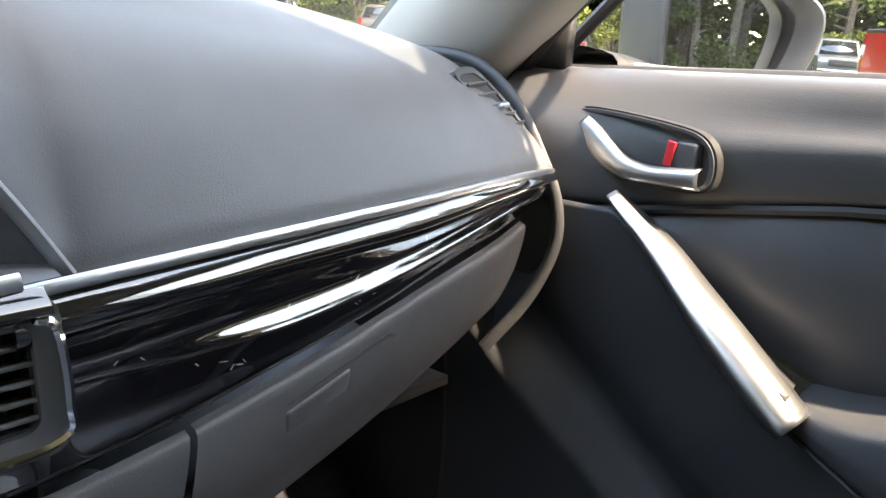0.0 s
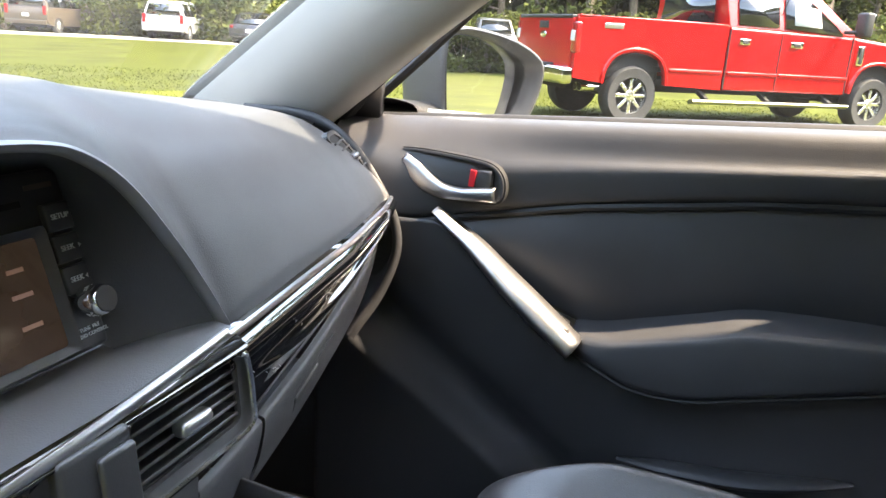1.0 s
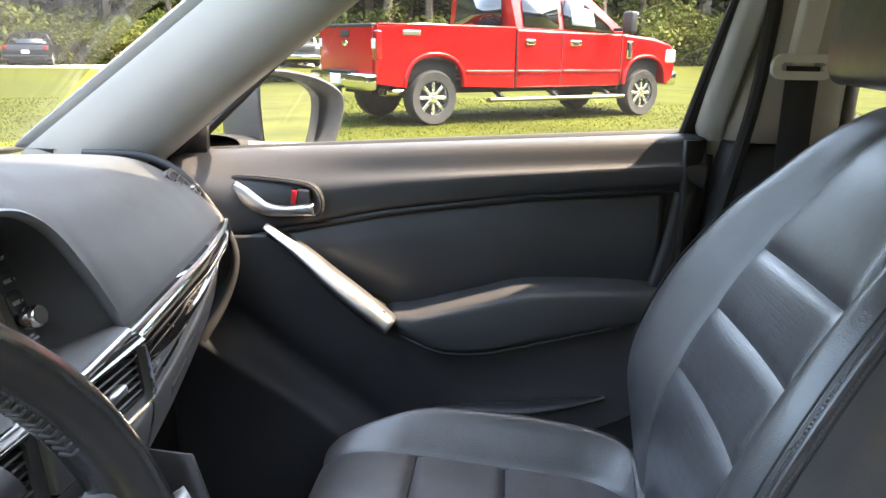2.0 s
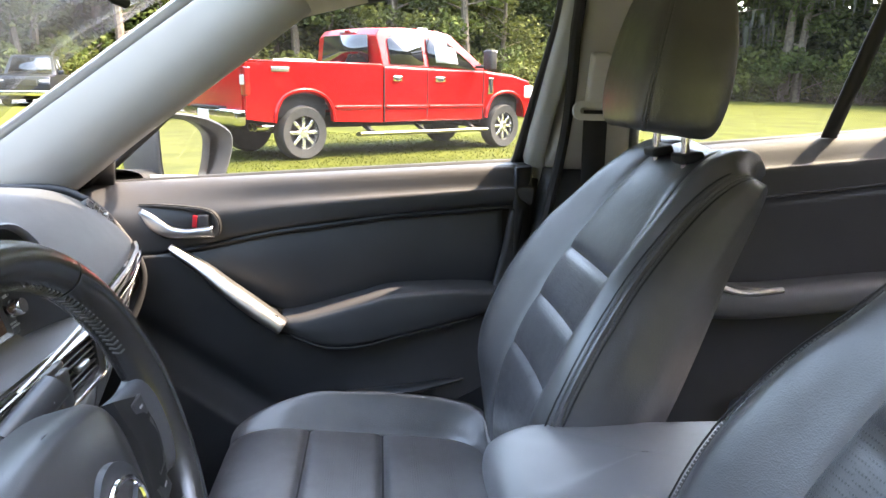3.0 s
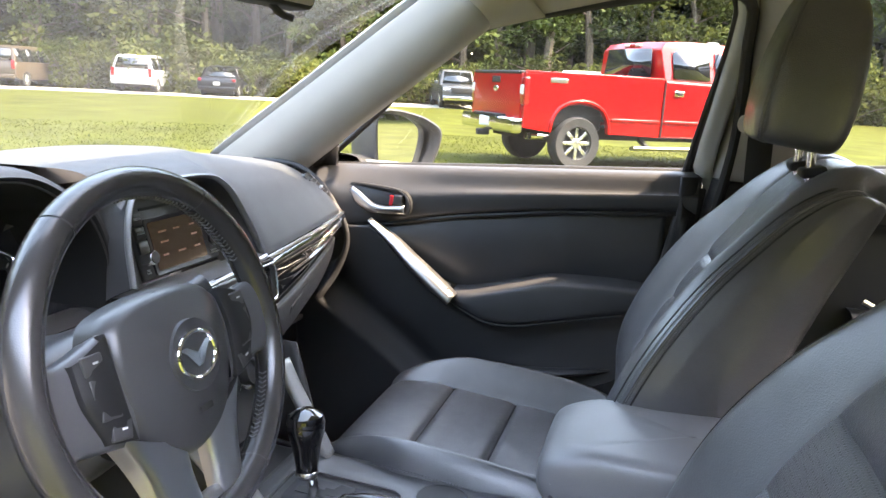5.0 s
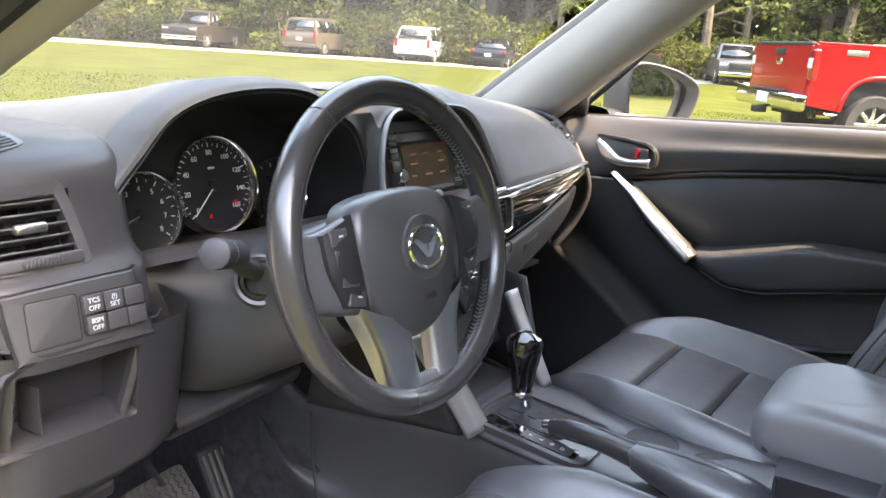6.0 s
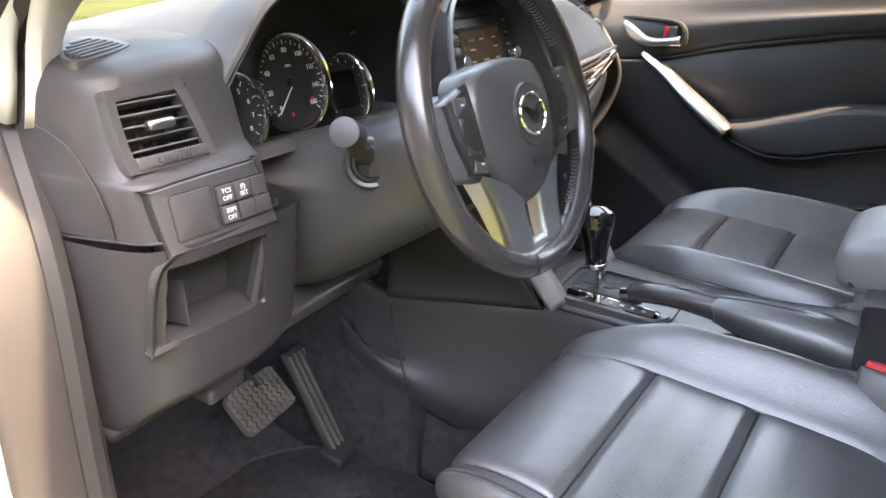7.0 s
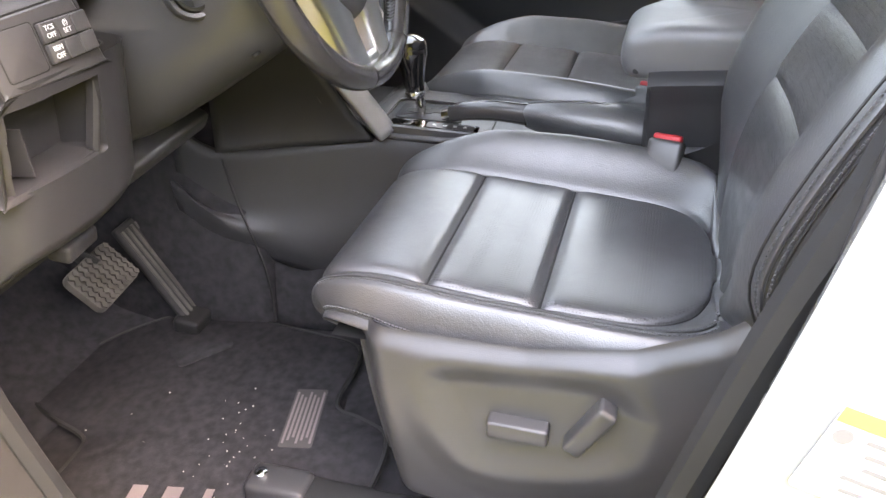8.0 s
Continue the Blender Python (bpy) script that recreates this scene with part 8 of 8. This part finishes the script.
    part("knob", lathe([(0.0125, 0.0), (0.0165, 0.006), (0.0175, 0.02), (0.021, 0.045), (0.0265, 0.066), (0.0275, 0.080), (0.024, 0.090), (0.014, 0.096), (0.001, 0.097)], 36, ml), GLOSS, lev)
    part("knob_cap", lathe([(0.0268, 0.076), (0.0282, 0.080), (0.0255, 0.091), (0.013, 0.0985), (0.001, 0.0995)], 32, ml.copy()), GLOSS, lev, "glossy knob cap")
    part("knob_collar", lathe([(0.0135, -0.004), (0.0172, 0.0), (0.0172, 0.007), (0.0165, 0.008)], 28, ml.copy()), CHROME, lev)
    # cup holders behind the selector
    for x, y in ((0.045, -0.135), (0.040, -0.235)):
        m = pose(x, y, 0.682)
        part("cup_holder", ring([(0.046 * math.cos(a), 0.046 * math.sin(a)) for a in np.linspace(0, 6.2832, 33)[:-1]], [(0.040 * math.cos(a), 0.040 * math.sin(a)) for a in np.linspace(0, 6.2832, 33)[:-1]], 0.01, m, 0.001), SMOOTH, c)
        part("cup_well", lathe([(0.040, -0.001), (0.039, 0.0008), (0.001, 0.0006)], 32, m.copy()), BLACK, c)
    # armrest box
    part("armrest_base", loft([[(-0.098, y, z0), (-0.104, y, 0.74), (-0.102, y, zt), (0.102, y, zt), (0.104, y, 0.74), (0.098, y, z0)] for y, z0, zt in ((-0.335, 0.62, 0.795), (-0.345, 0.55, 0.80), (-0.50, 0.50, 0.81), (-0.66, 0.50, 0.81))], 14, 28), PLASTIC, c, thick=0.006)
    part("base_front", loft([[(-0.098, -0.333, 0.66), (-0.1, -0.333, 0.795)], [(0.098, -0.333, 0.66), (0.1, -0.333, 0.795)]], 3, 6), PLASTIC, c, thick=0.008)
    lid = thing("console_armrest", (0, -0.45, 0.80), "dark padded console armrest lid", "armrest")
    def pad(u, v):
        a, b = 2 * math.pi * u, -math.pi / 2 + math.pi * v
        e = lambda q, k: math.copysign(abs(q) ** k, q)
        x = 0.100 * e(math.cos(b), 0.13) * e(math.cos(a), 0.24)
        y = -0.470 + 0.185 * e(math.cos(b), 0.10) * e(math.sin(a), 0.22)
        z = 0.826 + 0.040 * e(math.sin(b), 0.75) + 0.004 * (1 - (x / 0.1) ** 2) - 0.016 * smoothstep(-0.36, -0.28, y) * (1 if b > 0 else 0.2)
        return (x, y, z)
    part("pad", sheet(pad, 64, 30, wrap_u=True), ARMREST, lid)
    part("lid_base", box(0.19, 0.34, 0.014, pose(0, -0.475, 0.803), 0.005), PLASTIC, lid)
    part("latch", box(0.05, 0.010, 0.016, pose(0, -0.300, 0.808), 0.004), SMOOTH, lid, "lid latch")


console()


def handbrake():
    h = thing("handbrake", (-0.06, -0.2, 0.68), "leather-wrapped handbrake lever lying low with gathered boot", "handbrake")
    pts = [(-0.056, -0.020, 0.704), (-0.058, -0.05, 0.712), (-0.060, -0.10, 0.716), (-0.062, -0.15, 0.714)]
    part("grip", tube(pts, (0.0165, 0.0175), 18, 20, taper=lambda u: 0.82 + 0.25 * u), LEATHER_RIM, h, "leather grip")
    part("button", tube([(-0.0555, -0.006, 0.700), (-0.056, -0.022, 0.705)], 0.010, 14), CHROME, h, "chrome release button")
    secs = []
    for y, w, t, b in ((-0.148, 0.019, 0.734, 0.694), (-0.18, 0.026, 0.738, 0.684), (-0.23, 0.034, 0.740, 0.674), (-0.29, 0.038, 0.738, 0.668), (-0.335, 0.036, 0.728, 0.666)):
        secs.append([(-0.063 + w * math.cos(a), y + 0.004 * math.sin(3 * a), (t + b) / 2 + (t - b) / 2 * math.sin(a)) for a in np.linspace(0, 6.2832, 13)[:-1]])
    part("boot", loft(secs, 26, 36, True, True), LEATHER, h, "gathered leather boot")
    part("stitch_line", tube([(-0.060, -0.022, 0.7185), (-0.063, -0.10, 0.7345), (-0.066, -0.148, 0.735), (-0.066, -0.24, 0.7415), (-0.066, -0.33, 0.729)], 0.0014, 5, 24), THREAD, h)


handbrake()


def buckle(x, y, z, label, rz):
    b = thing("seat_belt_buckle", (x, y, z - 0.06), label, "buckle", "seat belt buckles")
    m = pose(x, y, z, 22, 0, rz)
    part("housing", box(0.050, 0.028, 0.085, m @ pose(0, 0, -0.035), 0.007), SMOOTH, b)
    part("press_button", box(0.040, 0.019, 0.012, m @ pose(0, -0.001, 0.009), 0.004), RED, b, "red press button")
    part("stalk", box(0.030, 0.012, 0.14, m @ pose(0, 0, -0.13), 0.004), BLACK, b)


buckle(-0.150, -0.365, 0.715, "black seat belt buckle with a red button beside the driver's seat", 75)
buckle(0.125, -0.33, 0.700, "black seat belt buckle with a red button beside the passenger seat", 75)


# ---- floor, pedals ----
def floor_things():
    out = [(p[0], p[1]) for p in curve([(-0.655, 0.400, 0), (-0.63, 0.408, 0), (-0.575, 0.412, 0), (-0.553, 0.430, 0), (-0.530, 0.505, 0), (-0.50, 0.56, 0), (-0.42, 0.57, 0), (-0.32, 0.53, 0), (-0.245, 0.465, 0), (-0.228, 0.42, 0), (-0.224, 0.34, 0), (-0.240, 0.18, 0), (-0.255, 0.105, 0), (-0.30, 0.085, 0), (-0.38, 0.085, 0), (-0.410, 0.070, 0), (-0.420, 0.03, 0), (-0.45, -0.02, 0), (-0.55, -0.03, 0), (-0.65, -0.01, 0), (-0.668, 0.10, 0), (-0.668, 0.30, 0)], 110, True)]
    m = thing("floor_mat", (-0.45, 0.25, 0.345), "black carpet floor mat with crumbs, heel pad and lettering", "floor mat")
    part("mat_carpet", prism(out, 0.010, pose(0, 0, 0.352), 0.005), CARPET, m)
    part("mat_binding", tube([(x, y, 0.349) for x, y in out], 0.0045, 6, 0, True), RUBBER, m)
    part("heel_pad", prism(rrect(0.10, 0.080, 0.010), 0.003, pose(-0.318, 0.372, 0.3545, 0, 0, -38), 0.0015), CARPET, m)
    lab = part("care_label", prism(rrect(0.050, 0.125, 0.004), 0.001, pose(-0.440, 0.116, 0.3535, 0, 0, -78)), mat("label_cloth", (0.05, 0.045, 0.045), 0.8), m, "small printed warning label")
    for i in range(7):
        part("text_bar", box(0.0035, 0.11 - 0.012 * (i % 3), 0.0004, pose(-0.440, 0.116, 0.3542, 0, 0, -78) @ pose(-0.02 + 0.0068 * i, 0, 0)), mat_label, lab)
    for i, w in enumerate((0.022, 0.024, 0.012)):
        part("logo_bar", box(w, 0.032, 0.002, pose(-0.625, 0.225, 0.3545, 0, 0, -80) @ pose(-0.05 + 0.05 * i, 0, 0), 0.001), mat_label, m)
    rng = random.Random(9)
    bits = []
    for _ in range(40):
        x, y = rng.gauss(-0.52, 0.07), rng.gauss(0.20, 0.07)
        s = rng.uniform(0.0005, 0.0015)
        bits.append(box(s, s * 1.5, s, pose(x, y, 0.3535 + s / 2, 0, 0, rng.uniform(0, 90))))
    tagged(part("crumbs", join(*bits), mat("crumb", (0.45, 0.42, 0.38), 0.9)), "pale crumbs scattered on the floor mat", "crumbs", kind="stuff")
    ps = thing("brake_pedal", (-0.375, 0.52, 0.36), "rubber brake pedal with a diamond tread on a bent arm", "pedal")
    bm = pose(-0.378, 0.470, 0.520, 48, 0, 8)
    pad = part("pad", prism(rrect(0.118, 0.078, 0.014), 0.012, bm, 0.003), PEDAL, ps)
    studs = []
    for i in range(9):
        for j in range(6):
            studs.append(box(0.0085, 0.0085, 0.004, bm @ pose(-0.05 + 0.0125 * i, -0.031 + 0.0124 * j, 0.002, 0, 0, 45)))
    part("tread", join(*studs), PEDAL, pad)
    part("arm", tube([(-0.372, 0.485, 0.53), (-0.372, 0.54, 0.57), (-0.372, 0.56, 0.66), (-0.372, 0.58, 0.78)], (0.007, 0.014), 10, 16), BLACK, ps)
    ac = thing("accelerator_pedal", (-0.26, 0.45, 0.35), "long ribbed floor-hinged accelerator pedal", "pedal")
    am = pose(-0.258, 0.468, 0.455, 62, 0, 4)
    ap = part("pad", box(0.058, 0.205, 0.014, am, 0.005), RUBBER, ac)
    for i in range(4):
        part("rib", box(0.006, 0.185, 0.005, am @ pose(-0.020 + 0.0133 * i, 0, 0.008), 0.0015), PEDAL, ap)
    part("hinge", box(0.07, 0.05, 0.03, pose(-0.262, 0.415, 0.365, 10, 0, 4), 0.008), BLACK, ac)


mat_label = mat("grey_print", (0.16, 0.13, 0.13), 0.7)
floor_things()


# ---- belts, mirror, roof things ----
def belts():
    b = thing("seat_belt", (0.64, -0.58, 1.0), "black seat belt webbing hanging from a pale guide on the pillar", "seat belt")
    part("slide_rail", box(0.008, 0.045, 0.28, pose(0.642, -0.578, 1.35, 0, -16, 0) @ pose(0, 0, 0, 2, 0, 0), 0.004), PILLAR, b)
    part("adjuster", box(0.024, 0.036, 0.11, pose(0.616, -0.562, 1.298, 0, -16, 0), 0.007), BELTGREY, b, "pale height adjuster")
    part("guide_loop", ring(rrect(0.085, 0.036, 0.016), rrect(0.060, 0.012, 0.005), 0.012, pose(0.618, -0.562, 1.245, 90, 0, -90) @ pose(0, 0, 0.004)), BELTGREY, b, "pale plastic belt guide")
    part("webbing", loft([[(0.618, -0.540, 1.246), (0.618, -0.586, 1.246)], [(0.638, -0.548, 1.10), (0.638, -0.594, 1.10)], [(0.655, -0.565, 0.90), (0.655, -0.611, 0.90)], [(0.665, -0.58, 0.50), (0.665, -0.62, 0.50)]], 14, 3), BELT, b, thick=0.0018)


belts()


def inside_mirror():
    r = thing("rear_view_mirror", (0.0, 0.16, 1.45), "black framed inside mirror on the windscreen", "mirror")
    m = pose(-0.076, 0.092, 1.404, 86, 0, -5)
    part("casing", prism(rrect(0.226, 0.060, 0.022, 7), 0.028, m, 0.006), BLACK, r)
    part("mirror_glass", prism(rrect(0.214, 0.049, 0.018, 7), 0.002, m @ pose(0, 0, 0.0025)), MIRROR, r, "mirror glass")
    part("dip_lever", tube([m @ Vector((0.02, -0.028, -0.012)), m @ Vector((0.03, -0.040, -0.004)), m @ Vector((0.044, -0.045, 0.004))], 0.005, 8, 8), BLACK, r)
    part("stem", tube([m @ Vector((0, 0.0, -0.028)), (-0.06, 0.125, 1.436), (-0.04, 0.135, 1.487)], 0.011, 10, 8), BLACK, r)


inside_mirror()


def roof_things():
    # moulded handles: both feet at the rail, the grip towards the roof's middle
    front = [(0.592, -0.212, 1.482), (0.570, -0.222, 1.483), (0.550, -0.240, 1.502), (0.542, -0.262, 1.516), (0.542, -0.300, 1.524), (0.548, -0.360, 1.528), (0.560, -0.398, 1.524), (0.580, -0.412, 1.512), (0.605, -0.420, 1.514)]
    back = [(0.630, -0.866, 1.516), (0.600, -0.872, 1.514), (0.574, -0.888, 1.525), (0.562, -0.912, 1.535), (0.558, -0.960, 1.538), (0.560, -1.030, 1.536), (0.570, -1.068, 1.530), (0.588, -1.090, 1.518), (0.620, -1.098, 1.514)]
    for line in (front, back):
        g = thing("grab_handle", line[4], "cream folding grab handle above the door", "grab handle", "grab handles")
        part("grip", tube(line, (0.012, 0.0105), 12, 48), CREAM, g)
        for p in (line[1], line[-2]):
            part("mount", box(0.030, 0.030, 0.014, pose(p[0] + 0.010, p[1], p[2] + 0.006, 0, 40, 0), 0.006), CREAM, g)
    h = thing("coat_hook", (0.575, -1.03, 1.51), "small cream coat hook inside the grab handle", "hook")
    part("hook_base", box(0.034, 0.026, 0.012, pose(0.592, -1.025, 1.524, 0, 40, 0), 0.005), CREAM, h)
    part("hook", tube([(0.580, -1.022, 1.530), (0.572, -1.014, 1.518), (0.575, -1.006, 1.506), (0.584, -1.000, 1.503)], 0.0055, 8, 12), CREAM, h)
    # board folded up behind the windscreen's upper edge
    v = thing("sun_visor", (0.30, -0.05, 1.49), "pale olive vinyl sun visor folded against the roof", "sun visor")
    rows = ((0.070, 0.390, 1.474), (0.035, 0.440, 1.468), (-0.015, 0.476, 1.466), (-0.085, 0.488, 1.476), (-0.145, 0.486, 1.494), (-0.175, 0.462, 1.507))
    part("board", loft([[(0.06 + (end - 0.06) * u, y, z + 0.022 * (1 - u)) for u in (0, 0.5, 0.9, 1.0)] for y, end, z in rows], 24, 20), VISOR, v, thick=0.014)
    part("visor_label", box(0.11, 0.062, 0.002, pose(0.262, -0.075, 1.4795, -13, 4, 0)), mat("yellow_label", (0.60, 0.57, 0.34), 0.6), v, "pale warning label")


roof_things()


# ---- rear bench ----
def rear_bench():
    b = thing("back_bench", (0, -1.2, 0.35), "black leather rear bench seat", "car seat")
    def cush(u, v):
        return ((2 * u - 1) * 0.64, -0.92 - 0.46 * v, 0.66 - 0.03 * v + 0.02 * math.cos((2 * u - 1) * 6.0))
    part("cushion", pillow(lambda u, v: cush(1 - u, v), 40, 24, 0.02, 0.08, 0.02), LEATHER, b)
    part("cushion_face", loft([[(x, -0.92, 0.655), (x, -0.895, 0.62), (x, -0.91, 0.45), (x, -0.93, 0.36)] for x in (-0.64, 0, 0.64)], 8, 10), LEATHER, b)
    part("backrest", pillow(lambda u, v: ((1 - 2 * u) * 0.62, -1.38 - 0.22 * v, 0.66 + 0.52 * v), 40, 24, 0.03, 0.08, 0.02), LEATHER, b)
    for x in (-0.36, 0.36):
        part("headrest", box(0.26, 0.09, 0.16, pose(x, -1.62, 1.29, -12, 0, 0), 0.035), LEATHER, b)


rear_bench()
